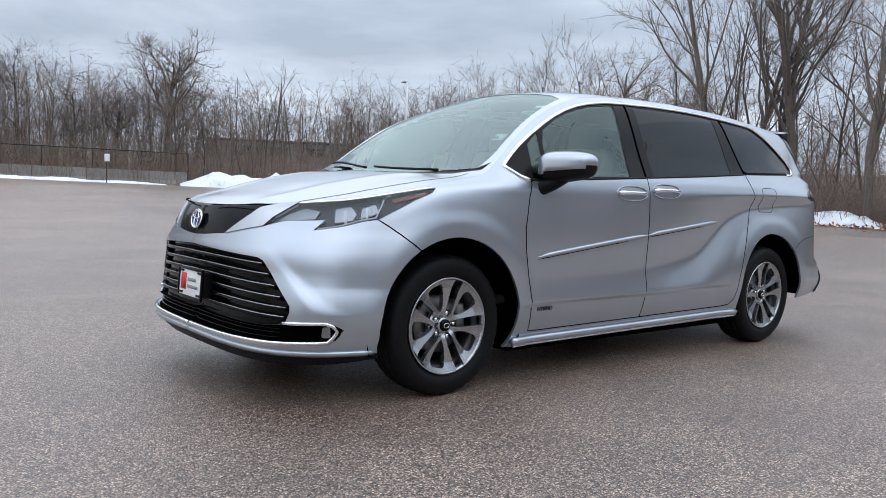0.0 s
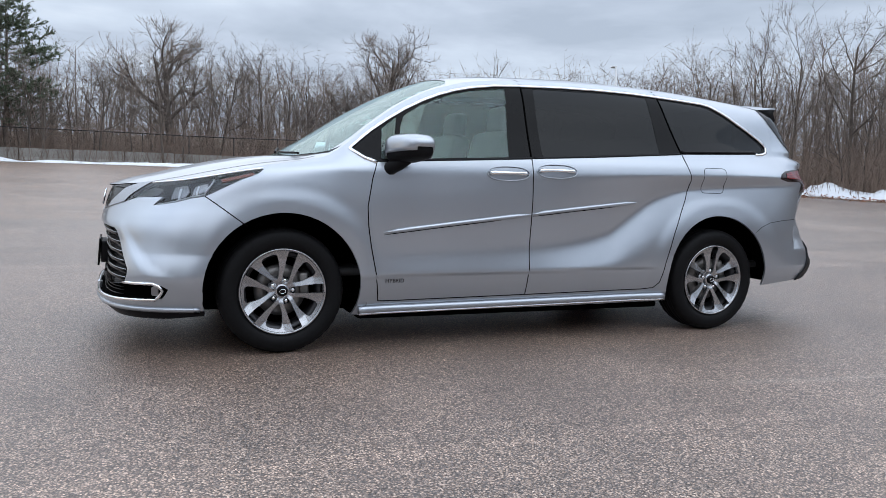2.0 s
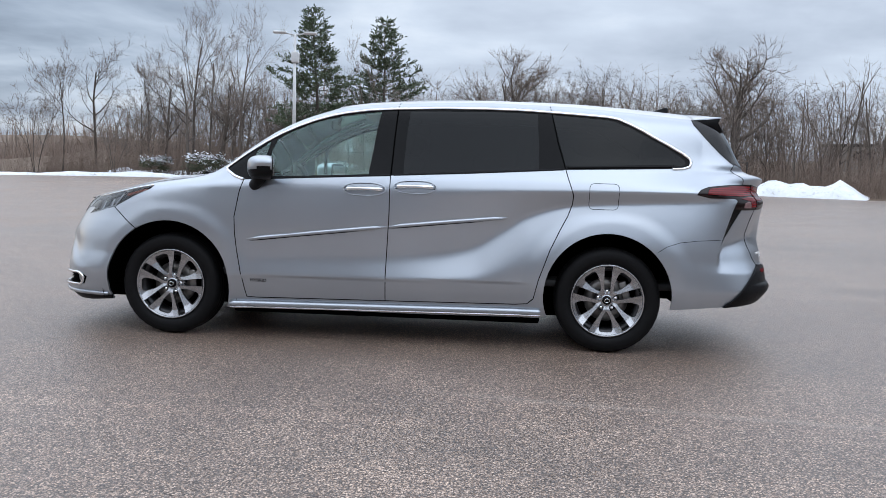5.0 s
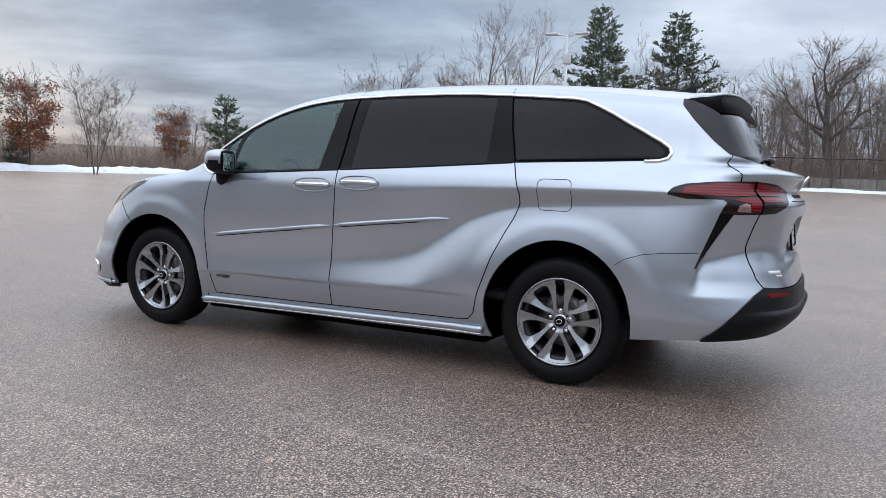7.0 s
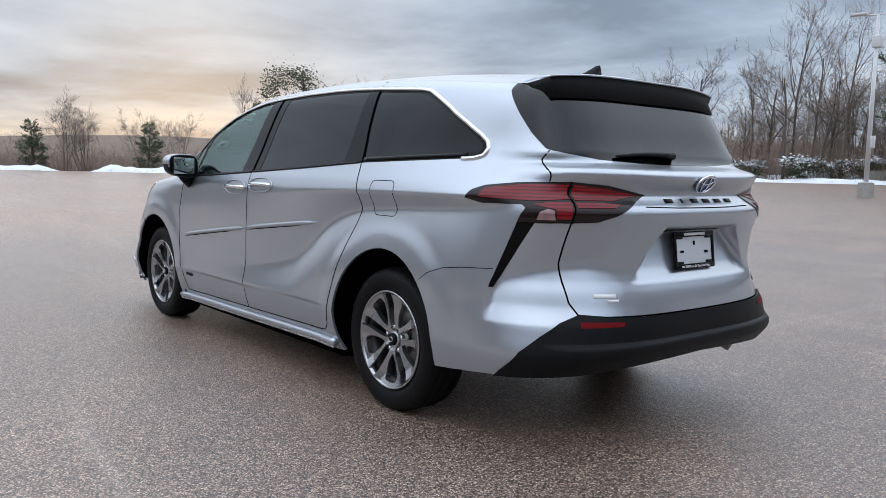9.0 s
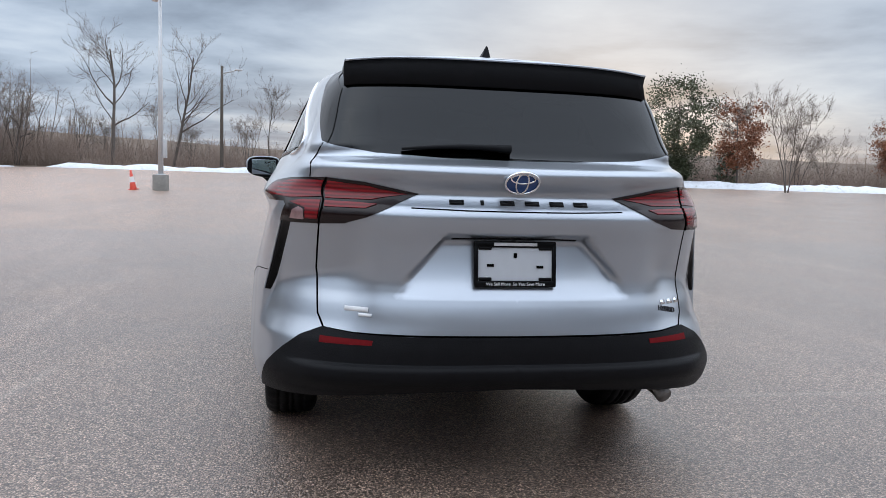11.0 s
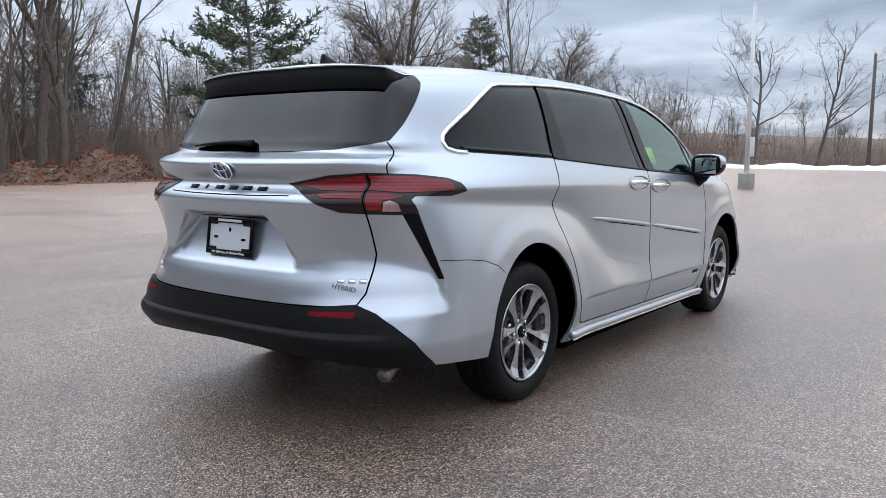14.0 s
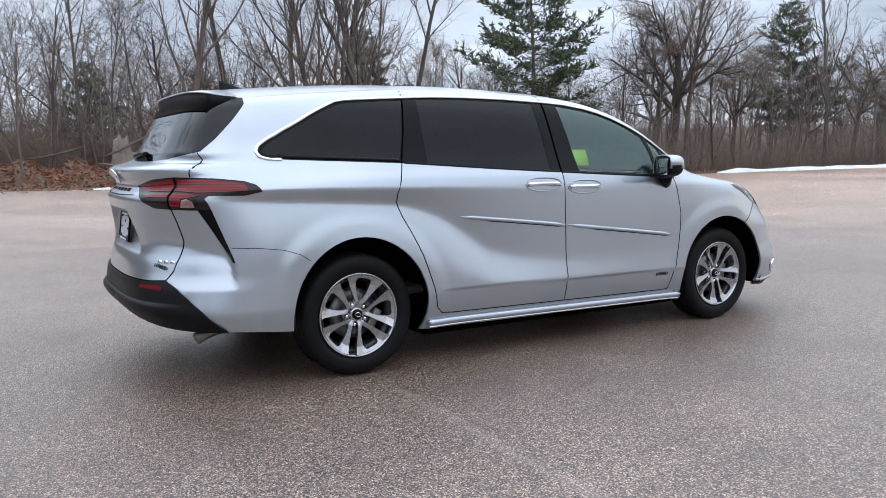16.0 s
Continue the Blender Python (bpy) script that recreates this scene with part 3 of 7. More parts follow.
def wrap_xy(u, z):
    u, z = np.broadcast_arrays(np.asarray(u, float), np.asarray(z, float))
    x = np.clip(u, XF, XR).copy()
    k = np.ones_like(x)
    for low in (True, False):
        pick = u < XF if low else u > XR
        f = np.clip((XF - u) if low else (u - XR), 0, WRAP) / WRAP
        n = nose_n(z) if low else tail_n(z)
        reach = XF - nose(z) if low else tail(z) - XR
        a = (1 - f) * math.pi / 2
        c, s = np.cos(a).clip(1e-9, 1), np.sin(a).clip(0, 1)
        r = (c**n + s**n) ** (-1 / n)
        x = np.where(pick, XF - reach * c * r if low else XR + reach * c * r, x)
        k = np.where(pick, s * r, k)
    y = half_width(x, z) * k
    # the hollow round the rear plate, and the folds of the rear corner
    hw = np.interp(z, (0.74, 0.965), (0.455, 0.285))
    dip = sstep((hw - y) / 0.024) * sstep((0.975 - z) / 0.022) * np.clip((z - 0.735) / 0.20, 0, 1) ** 0.8
    x = np.where(u > XR, x - 0.075 * dip, x)
    # the ledge of the rear bumper and the step to the tailgate, which fade round the corner
    ledge = 0.022 * sstep((0.498 - z) / 0.014) * sstep((z - 0.39) / 0.08)
    x = x + ledge * sstep((0.86 - y) / 0.14) * (u > XR)
    # the hollow under the tail lamp: it starts at a crease and flares out to a sharp lower edge
    line = np.interp(z, (0.573, 0.714, 0.994), (2.215, 2.234, 2.335))
    deep = np.interp(x, (2.24, 2.60), (0.715, 0.85))
    rise, fall = (z - 0.573) / (deep - 0.573), 1 - 0.9 * np.clip((z - deep) / (0.995 - deep), -0.5, 1)
    depth = 0.042 * np.clip(-0.09 * np.logaddexp(-rise / 0.09, -fall / 0.09), 0, 1)
    depth = depth * sstep((x - line) / 0.05) * sstep((y - 0.50) / 0.16) * (z < 1.0) * (u > XR)
    x, y = x - 0.75 * depth, y - 0.6 * depth
    # the hollows of the front corners, sharp above and soft along the slanting ridge
    brow = 0.752 + 0.045 * np.clip((y - 0.6) / 0.33, 0, 1)
    down, up = soft_ramp(brow - z, 0.006) / (brow - 0.57), soft_ramp(z - 0.40, 0.02) / (0.57 - 0.40)
    scoop = -0.06 * np.logaddexp(-down / 0.06, -up / 0.06)
    scoop = np.clip(scoop, 0, 1) * sstep((y - 0.600 - 1.0 * (0.735 - z)) / 0.075) * sstep((-1.70 - x) / 0.35)
    x = np.where(u < XF, x + 0.019 * scoop, x)
    y = np.where(u < XF, y - 0.012 * scoop, y)
    return x, y


def wrap_point(u, z, off=0.0, side=1):
    """A place on the flank, nose or tail, off metres outside it, and the outward direction."""
    u, z = np.broadcast_arrays(np.asarray(u, float), np.asarray(z, float))
    e = 0.004

    def p(uu, zz):
        x, y = wrap_xy(uu, zz)
        return np.stack([x, y, zz + 0 * x], -1)

    um, up = np.clip(u - e, XF - WRAP, XR + WRAP), np.clip(u + e, XF - WRAP, XR + WRAP)
    n = np.cross(p(u, z + e) - p(u, z - e), p(up, z) - p(um, z))
    n /= np.linalg.norm(n, axis=-1, keepdims=True) + 1e-12
    q = p(u, z)
    out = np.where(np.abs(u - XF + WRAP)[..., None] < 1e-6, np.array([-1.0, 0, 0]), n)
    out = np.where((out[..., 1:2] < -0.02) & (np.abs(u) < 1.7)[..., None], -out, out)
    q = q + out * off
    return q * (1, side, 1), out * (1, side, 1)


def ux(x, z):
    """The wrap coordinate of a place on the flank at length x and height z."""
    if XF <= x <= XR:
        return float(x)
    us = np.linspace(XR, XR + WRAP, 500) if x > XR else np.linspace(XF - WRAP, XF, 500)
    xs = np.maximum.accumulate(wrap_xy(us, np.full(500, z))[0])
    return float(np.interp(x, xs, us))


def uf(y, z, rear=False):
    """The same for a place on the nose or the tail, at y from the middle."""
    us = np.linspace(XR, XR + WRAP, 400) if rear else np.linspace(XF - WRAP, XF, 400)
    ys = wrap_xy(us, np.full(400, z))[1]
    o = np.argsort(ys)
    return float(np.interp(y, ys[o], us[o]))


def fl(*pts):
    return [(ux(x, z), z) for x, z in pts]


def nf(*pts):
    return [(uf(y, z), z) for y, z in pts]


def rf(*pts):
    return [(uf(y, z, True), z) for y, z in pts]


def dense(loop, d, closed=True):
    out = []
    n = len(loop)
    for i in range(n if closed else n - 1):
        a, b = np.array(loop[i]), np.array(loop[(i + 1) % n])
        k = max(1, int(np.ceil(np.linalg.norm(b - a) / d)))
        out += [tuple(a + (b - a) * j / k) for j in range(k)]
    return out if closed else out + [tuple(loop[-1])]


def inside(pts, loop):
    x, y = pts[:, 0], pts[:, 1]
    hit = np.zeros(len(pts), bool)
    n = len(loop)
    for i in range(n):
        (x0, y0), (x1, y1) = loop[i], loop[(i + 1) % n]
        if y0 == y1:
            continue
        c = ((y0 > y) != (y1 > y)) & (x < (x1 - x0) * (y - y0) / (y1 - y0) + x0)
        hit ^= c
    return hit


def rounded(loop, r=0.03, k=4):
    """The loop with its corners rounded off."""
    out, n = [], len(loop)
    for i in range(n):
        p, a, b = (np.array(loop[j % n]) for j in (i, i - 1, i + 1))
        ra, rb = min(r, np.linalg.norm(a - p) * 0.45), min(r, np.linalg.norm(b - p) * 0.45)
        s, e = p + (a - p) / np.linalg.norm(a - p) * ra, p + (b - p) / np.linalg.norm(b - p) * rb
        for j in range(k + 1):
            t = j / k
            out.append(tuple((1 - t) ** 2 * s + 2 * t * (1 - t) * p + t * t * e))
    return out


def cut_sheet(domain, regions, du, dz):
    """Triangles of the domain, each named after the first region that holds it."""
    loops = [dense(domain, du)] + [dense(r, du) for _, r in regions]
    verts, edges = [], []
    for lp in loops:
        k = len(verts)
        verts += lp
        edges += [(k + i, k + (i + 1) % len(lp)) for i in range(len(lp))]
    d = np.array(domain)
    gu, gz = np.meshgrid(np.arange(d[:, 0].min(), d[:, 0].max(), du), np.arange(d[:, 1].min(), d[:, 1].max(), dz))
    gu = gu + (np.arange(gu.shape[0]) % 2)[:, None] * du * 0.5
    g = np.stack([gu.ravel(), gz.ravel()], 1)
    g = g[inside(g, loops[0])]
    c = np.array(verts)
    keep = np.ones(len(g), bool)
    for k in range(0, len(g), 2000):
        keep[k:k + 2000] = (((g[k:k + 2000, None] - c[None]) ** 2).sum(-1)).min(1) > (0.35 * min(du, dz)) ** 2
    verts += [tuple(p) for p in g[keep]]
    v, _, f, *_ = delaunay_2d_cdt([Vector(p) for p in verts], edges, [], 0, 1e-6)
    v = np.array([tuple(p) for p in v])
    f = np.array([tuple(t) for t in f if len(t) == 3])
    mid = v[f].mean(1)
    f, mid = f[inside(mid, loops[0])], mid[inside(mid, loops[0])]
    name = np.full(len(f), "body", dtype=object)
    free = np.ones(len(f), bool)
    for n, lp in regions:
        h = inside(mid, lp) & free
        name[h] = n
        free &= ~h
    return v, f, name


def sheet_mesh(name, v, faces, place, off=0.0, sides=(1,), lip=0.014):
    """A mesh of some triangles of a sheet, with a lip turned inwards all round; place(u, w, off, side) -> points, normals."""
    used, inv = np.unique(faces, return_inverse=True)
    f = inv.reshape(-1, 3)
    count = {}
    for a, b, c in f:
        for e in ((a, b), (b, c), (c, a)):
            count[e] = count.get(e, 0) + 1
    cu = v[used][:, 0]
    middle = (np.abs(cu - XF + WRAP) < 1e-4) | (np.abs(cu - XR - WRAP) < 1e-4)
    rim = [e for e in count if (e[1], e[0]) not in count and not (middle[e[0]] and middle[e[1]])]
    V, F, N = [], [], []
    for s in sides:
        p, n = place(v[used][:, 0], v[used][:, 1], off, s)
        q, _ = place(v[used][:, 0], v[used][:, 1], off - lip, s)
        k = len(V)
        V += [tuple(x) for x in p]
        N += [tuple(x) for x in n]
        a, b, c = p[f[:, 0]], p[f[:, 1]], p[f[:, 2]]
        g = np.cross(b - a, c - a)
        flip = (g * n[f[:, 0]]).sum(-1) < 0
        F += [tuple(k + i for i in (t[::-1] if fl_ else t)) for t, fl_ in zip(f.tolist(), flip)]
        if lip:
            turn = flip.mean() > 0.5
            for i, j in rim:
                m = len(V)
                V += [tuple(p[i]), tuple(p[j]), tuple(q[j]), tuple(q[i])]
                N += [(0, 0, 0)] * 4
                F.append((m, m + 1, m + 2, m + 3) if turn else (m + 3, m + 2, m + 1, m))
    me = from_lists(name, V, F)
    me.polygons.foreach_set("use_smooth", [True] * len(me.polygons))
    me.normals_split_custom_set_from_vertices(N)
    return me


def ribbon(bm, pts, place, width, off0, off1, side=1, taper=False):
    """A raised strip along a line on a sheet, from off0 to off1 outside it."""
    pts = np.array(dense(pts, 0.03, False))
    c, n = place(pts[:, 0], pts[:, 1], 0.0, side)
    d = np.gradient(c, axis=0)
    d /= np.linalg.norm(d, axis=1, keepdims=True) + 1e-9
    a = np.cross(n, d)
    w = np.full(len(pts), width / 2)
    if taper:
        w = w * np.clip(np.minimum(np.arange(len(pts)), np.arange(len(pts))[::-1]) / 3.0, 0.12, 1)
    rows = []
    for i in range(len(pts)):
        prof = ((-1, off0), (-0.8, off1), (0.8, off1), (1, off0))
        rows.append([bm.verts.new(tuple(c[i] + a[i] * w[i] * k + n[i] * o)) for k, o in prof])
    for p, q in zip(rows, rows[1:]):
        for k in range(4):
            bm.faces.new((p[k], q[k], q[(k + 1) % 4], p[(k + 1) % 4]))
    bm.faces.new(rows[0])
    bm.faces.new(rows[-1][::-1])
    return bm


van = thing("minivan", "silver metallic minivan parked on damp worn asphalt", "minivan")

# outlines on the flank
FRONT_ARCH = [(-WHEEL_X + 0.445 * math.cos(a) * (1.0 if math.cos(a) < 0 else 0.99), max(0.18, 0.375 + 0.435 * math.sin(a))) for a in np.linspace(-0.5, math.pi + 0.5, 34)]
REAR_ARCH = [(WHEEL_X - 0.01 + 0.425 * math.cos(a), max(0.18, 0.385 + 0.430 * math.sin(a))) for a in np.linspace(-0.5, math.pi + 0.5, 34)]
GLASS_LINE = [(-1.140, 1.182), (-1.07, 1.240), (-1.000, 1.294), (-0.89, 1.368), (-0.778, 1.434), (-0.66, 1.492), (-0.550, 1.536), (-0.43, 1.573), (-0.315, 1.598), (-0.15, 1.621), (0.040, 1.632), (0.35, 1.643), (0.654, 1.645), (0.90, 1.640), (1.109, 1.629), (1.33, 1.615), (1.50, 1.603), (1.57, 1.590), (1.66, 1.550), (1.76, 1.498), (1.90, 1.422), (2.00, 1.366), (2.048, 1.332), (2.062, 1.302), (2.048, 1.272), (2.00, 1.259)]
SILL_LINE = [(2.00, 1.259), (1.193, 1.230), (0.6, 1.192), (-0.007, 1.159), (-0.55, 1.131), (-0.992, 1.110), (-1.05, 1.116)]
day = fl(*GLASS_LINE, *SILL_LINE[1:])
FRONT_GLASS = fl((-0.845, 1.132), (-0.825, 1.32), (-0.79, 1.400), (-0.66, 1.475), (-0.55, 1.520), (-0.43, 1.557), (-0.315, 1.582), (-0.15, 1.604), (-0.075, 1.611), (-0.10, 1.40), (-0.125, 1.168))
QUARTER_LIGHT = fl((-0.965, 1.128), (-0.935, 1.315), (-0.84, 1.385), (-0.855, 1.30), (-0.87, 1.132))
SLIDE_GLASS = fl((0.115, 1.178), (0.115, 1.40), (0.13, 1.622), (0.654, 1.630), (0.90, 1.625), (1.02, 1.620), (1.03, 1.40), (1.035, 1.232))
REAR_GLASS = fl((1.215, 1.262), (1.17, 1.42), (1.12, 1.615), (1.33, 1.600), (1.49, 1.588), (1.55, 1.576), (1.65, 1.534), (1.75, 1.482), (1.89, 1.406), (1.985, 1.350), (2.022, 1.318), (2.025, 1.298), (2.0, 1.284))
TAIL_GLASS = fl((2.078, 1.600), (2.085, 1.565), (2.16, 1.475), (2.26, 1.372), (2.345, 1.303)) + rf((0.66, 1.285), (0.60, 1.275), (0.515, 1.262), (0.25, 1.249), (0.0, 1.246), (-0.02, 1.70)) + fl((2.078, 1.70))
LAMP_OUTER = fl((2.078, 1.088), (2.105, 1.122), (2.16, 1.142), (2.30, 1.158), (2.41, 1.164)) + rf((0.695, 1.166), (0.705, 1.08), (0.722, 0.998)) + fl((2.447, 0.994), (2.335, 0.992), (2.35, 1.03), (2.365, 1.055), (2.345, 1.069), (2.17, 1.068))
LAMP_INNER = rf((0.695, 1.166), (0.56, 1.153), (0.368, 1.116), (0.456, 1.075), (0.554, 1.028), (0.63, 1.004), (0.722, 0.998))
BOOMERANG = fl((2.375, 1.0), (2.335, 0.994), *[(2.335 - 0.099 * t, 0.994 - 0.280 * t) for t in (0.2, 0.4, 0.6, 0.8, 1.0)], (2.246, 0.712), *[(2.246 + 0.156 * t**1.15, 0.712 + 0.284 * t) for t in (0.2, 0.4, 0.6, 0.8, 1.0)])
HEADLAMP = nf((0.53, 0.838), (0.556, 0.882), (0.605, 0.948)) + fl((-2.05, 0.968), (-1.95, 0.988), (-1.864, 1.006), (-1.75, 1.028), (-1.64, 1.046), (-1.669, 1.022), (-1.76, 0.985), (-1.838, 0.945), (-1.948, 0.888), (-2.017, 0.876), (-2.105, 0.850), (-2.208, 0.830), (-2.155, 0.878)) + nf((0.613, 0.868),)
CHROME_WING = nf((0.312, 0.790), (0.53, 0.838), (0.556, 0.882), (0.605, 0.950), (0.60, 0.97), (0.465, 0.95), (0.465, 0.942))
BADGE_PANEL = nf((-0.02, 0.768), (0.12, 0.774), (0.312, 0.790), (0.465, 0.942), (0.47, 0.97), (-0.02, 0.97))
GRILLE = nf((-0.02, 0.722), (0.275, 0.712), (0.583, 0.696), (0.615, 0.684), (0.70, 0.588), (0.786, 0.490), (0.790, 0.460), (0.770, 0.408), (0.63, 0.390), (0.27, 0.393), (-0.02, 0.395))
LOWER_MESH = nf((-0.02, 0.395), (0.27, 0.393), (0.63, 0.390), (0.77, 0.407)) + fl((-2.19, 0.413), (-2.142, 0.386), (-2.172, 0.334)) + nf((0.72, 0.325), (0.458, 0.322), (-0.02, 0.318))
FRONT_LIP = nf((-0.02, 0.266), (0.5, 0.258), (0.70, 0.258)) + fl((-2.17, 0.256), (-1.95, 0.262), (-1.95, 0.18)) + nf((-0.02, 0.18),)
REAR_BUMPER = rf((-0.02, 0.600), (0.40, 0.601), (0.60, 0.606), (0.702, 0.618)) + fl((2.513, 0.583), (2.474, 0.535), (2.41, 0.462), (2.315, 0.372), (2.25, 0.31), (2.20, 0.18)) + rf((-0.02, 0.18),)
FUEL_DOOR = rounded(fl((1.375, 0.972), (1.570, 0.972), (1.570, 1.145), (1.375, 1.145)), 0.035)
FRONT_DOOR = fl((-0.992, 1.108), (-1.02, 1.02), (-1.050, 0.85), (-1.045, 0.74), (-1.028, 0.62), (-0.985, 0.40), (-0.967, 0.290), (-0.90, 0.288), (0.012, 0.300), (0.018, 0.60), (0.03, 0.90), (0.03, 1.158))
SLIDE_DOOR = fl((0.03, 1.158), (0.03, 0.90), (0.018, 0.60), (0.012, 0.300), (0.90, 0.313), (0.985, 0.322), (1.025, 0.36), (1.055, 0.49), (1.125, 0.69), (1.19, 0.83), (1.237, 0.92), (1.266, 1.00), (1.270, 1.06), (1.24, 1.15), (1.215, 1.23))
FRONT_BUMPER = fl((-1.634, 1.06), (-1.64, 1.046), (-1.669, 1.022), (-1.838, 0.945), (-1.948, 0.888), (-1.853, 0.82), (-1.735, 0.733), (-1.80, 0.66), (-1.86, 0.58), (-1.92, 0.50), (-1.97, 0.45), (-1.97, 0.18)) + nf((-0.02, 0.18), (-0.02, 1.0), (0.4, 0.99)) + fl((-2.1, 0.99), (-1.8, 1.05))
REAR_SKIN = fl((1.835, 0.702), (1.89, 0.740), (1.98, 0.770), (2.10, 0.785), (2.25, 0.793), (2.36, 0.88), (2.40, 0.992)) + rf((0.722, 0.998), (0.728, 0.826), (0.722, 0.665), (0.702, 0.618)) + fl((2.513, 0.583), (2.474, 0.535), (2.2, 0.18), (1.9, 0.18))
GATE = rf((-0.02, 0.605), (0.58, 0.607), (0.702, 0.618), (0.722, 0.665), (0.728, 0.826), (0.722, 0.998), (0.695, 1.166)) + fl((2.413, 1.162), (2.36, 1.296), (2.345, 1.303)) + rf((-0.02, 1.40),)
ROCKER = fl((-1.083, 0.18), (-1.083, 0.262), (1.076, 0.287), (1.076, 0.18))

us = np.linspace(XF - WRAP, XR + WRAP, 240)
tops = []
for u in us:
    lo, hi = 0.3, 1.75
    for _ in range(40):
        mz = (lo + hi) / 2
        lo, hi = (mz, hi) if mz < edge_z(wrap_xy(u, mz)[0]) else (lo, mz)
    tops.append((float(u), float(lo)))
bottom = pc((XF - WRAP, 0.205), (-2.1, 0.215), (-1.9, 0.235), (-1.0, 0.205), (1.1, 0.225), (1.95, 0.318), (2.29, 0.350), (2.5, 0.372), (2.7, 0.395), (XR + WRAP, 0.415))
lows = [(float(u), float(bottom(u))) for u in us]
domain = lows + tops[::-1]
regions = [("arch", [(ux(x, z), z) for x, z in FRONT_ARCH]), ("arch", [(ux(x, z), z) for x, z in REAR_ARCH]),
           ("tail_glass", TAIL_GLASS), ("quarter_light", QUARTER_LIGHT), ("front_glass", FRONT_GLASS), ("slide_glass", SLIDE_GLASS), ("rear_glass", REAR_GLASS),
           ("pillar", day), ("boomerang", BOOMERANG), ("lamp_outer", LAMP_OUTER), ("lamp_inner", LAMP_INNER), ("headlamp", HEADLAMP), ("chrome_wing", CHROME_WING),
           ("badge_panel", BADGE_PANEL), ("grille", GRILLE), ("lower_mesh", LOWER_MESH), ("front_lip", FRONT_LIP), ("rear_bumper", REAR_BUMPER), ("fuel_door", FUEL_DOOR),
           ("front_door", FRONT_DOOR), ("slide_door", SLIDE_DOOR), ("gate", GATE), ("front_bumper", FRONT_BUMPER), ("rear_skin", REAR_SKIN), ("rocker", ROCKER)]
SV, SF, SN = cut_sheet(domain, regions, 0.022, 0.015)


def skin(region, name, mat, sides, off=0.0, parent=None, label="", lip=0.014):
    f = SF[SN == region]
    if not len(f):
        return None
    return part_mesh(name, sheet_mesh(name, SV, f, wrap_point, off, sides, lip), mat, parent or van, label)


BOTH = ((1,), (-1,))
doors = {}
shell = skin("body", "body", PAINT, (1, -1), label="silver fenders, pillars and quarter panels")
for s in BOTH:
    doors["front", s[0]] = skin("front_door", "front_door", PAINT, s)
    doors["slide", s[0]] = skin("slide_door", "sliding_door", PAINT, s)
    skin("rocker", "side_sill", PAINT, s, 0.004)
    if s[0] < 0:
        skin("fuel_door", "fuel_door", PAINT, s)
    skin("pillar", "window_surround", BLACK_GLOSS, s, -0.004, label="gloss black window surround")
    doors["glass", s[0]] = skin("front_glass", "front_window", GLASS_CLEAR, s, -0.007, label="pale green front door glass", lip=0.004)
    skin("quarter_light", "quarter_window", GLASS_CLEAR, s, -0.007, lip=0.004)
    skin("slide_glass", "privacy_window", GLASS_DARK, s, -0.006, label="dark privacy glass", lip=0.004)
    skin("rear_glass", "rear_quarter_window", GLASS_DARK, s, -0.006, label="dark privacy glass", lip=0.004)
    skin("boomerang", "tail_accent", BLACK_GLOSS, s, -0.004, label="gloss black tail accent")
gate = skin("gate", "tailgate", PAINT, (1, -1), label="silver tailgate with a plate hollow")
fb = skin("front_bumper", "front_bumper", PAINT, (1, -1), label="silver front bumper")
rb = skin("rear_bumper", "rear_bumper", BLACK_MATT, (1, -1), 0.012, label="textured black rear bumper", lip=0.03)
for s in BOTH:
    skin("rear_skin", "rear_bumper_corner", PAINT, s)
skin("badge_panel", "badge_panel", BLACK_GLOSS, (1, -1), -0.006)
skin("front_lip", "front_lip", BLACK_MATT, (1, -1), 0.004)
grille = skin("grille", "grille", BLACK_GLOSS, (1, -1), -0.045, label="black grille with horizontal bars", lip=-0.045)
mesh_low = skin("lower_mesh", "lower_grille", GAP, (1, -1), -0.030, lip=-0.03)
tail_glass = skin("tail_glass", "rear_window", GLASS_REAR, (1, -1), 0.001, gate, "dark rear window", lip=0.006)
for s in BOTH:
    v, f, n = cut_sheet(fl((2.08, 1.598), (2.087, 1.566), (2.16, 1.477), (2.26, 1.374), (2.345, 1.305)) + rf((0.690, 1.292), (0.672, 1.33), (0.652, 1.42), (0.632, 1.51), (0.612, 1.598)), [], 0.03, 0.03)
    part_mesh("window_border", sheet_mesh("window_border", v, f, wrap_point, 0.004, s, 0.004), BORDER, gate, "gloss black side border")
f_hidden = SF[SN == "fuel_door"]
part_mesh("quarter_patch", sheet_mesh("quarter_patch", SV, f_hidden, wrap_point, 0.0, (1,), 0.0), PAINT, shell)


# the top: bonnet, windscreen, roof
def top_edge(x):
    u = np.array([ux(float(v), float(edge_z(v))) for v in np.atleast_1d(x)])
    return wrap_xy(u, edge_z(np.atleast_1d(x)))[1]


TX = np.linspace(-2.475, 2.30, 320)
TY = top_edge(TX)
top_half = lambda x: np.interp(x, TX, TY)


def top_z(x, y):
    e = np.clip(np.abs(y) / np.maximum(top_half(x), 0.02), 0, 1)
    z = edge_z(x) + (mid_z(x) - edge_z(x)) * (1 - e**2.3)
    # two soft folds along the bonnet
    fold = np.exp(-(((np.abs(y) - (0.40 + 0.16 * (x + 2.3))) / 0.07) ** 2)) * sstep((-1.35 - x) / 0.2) * sstep((x + 2.42) / 0.15)
    return z + 0.010 * fold


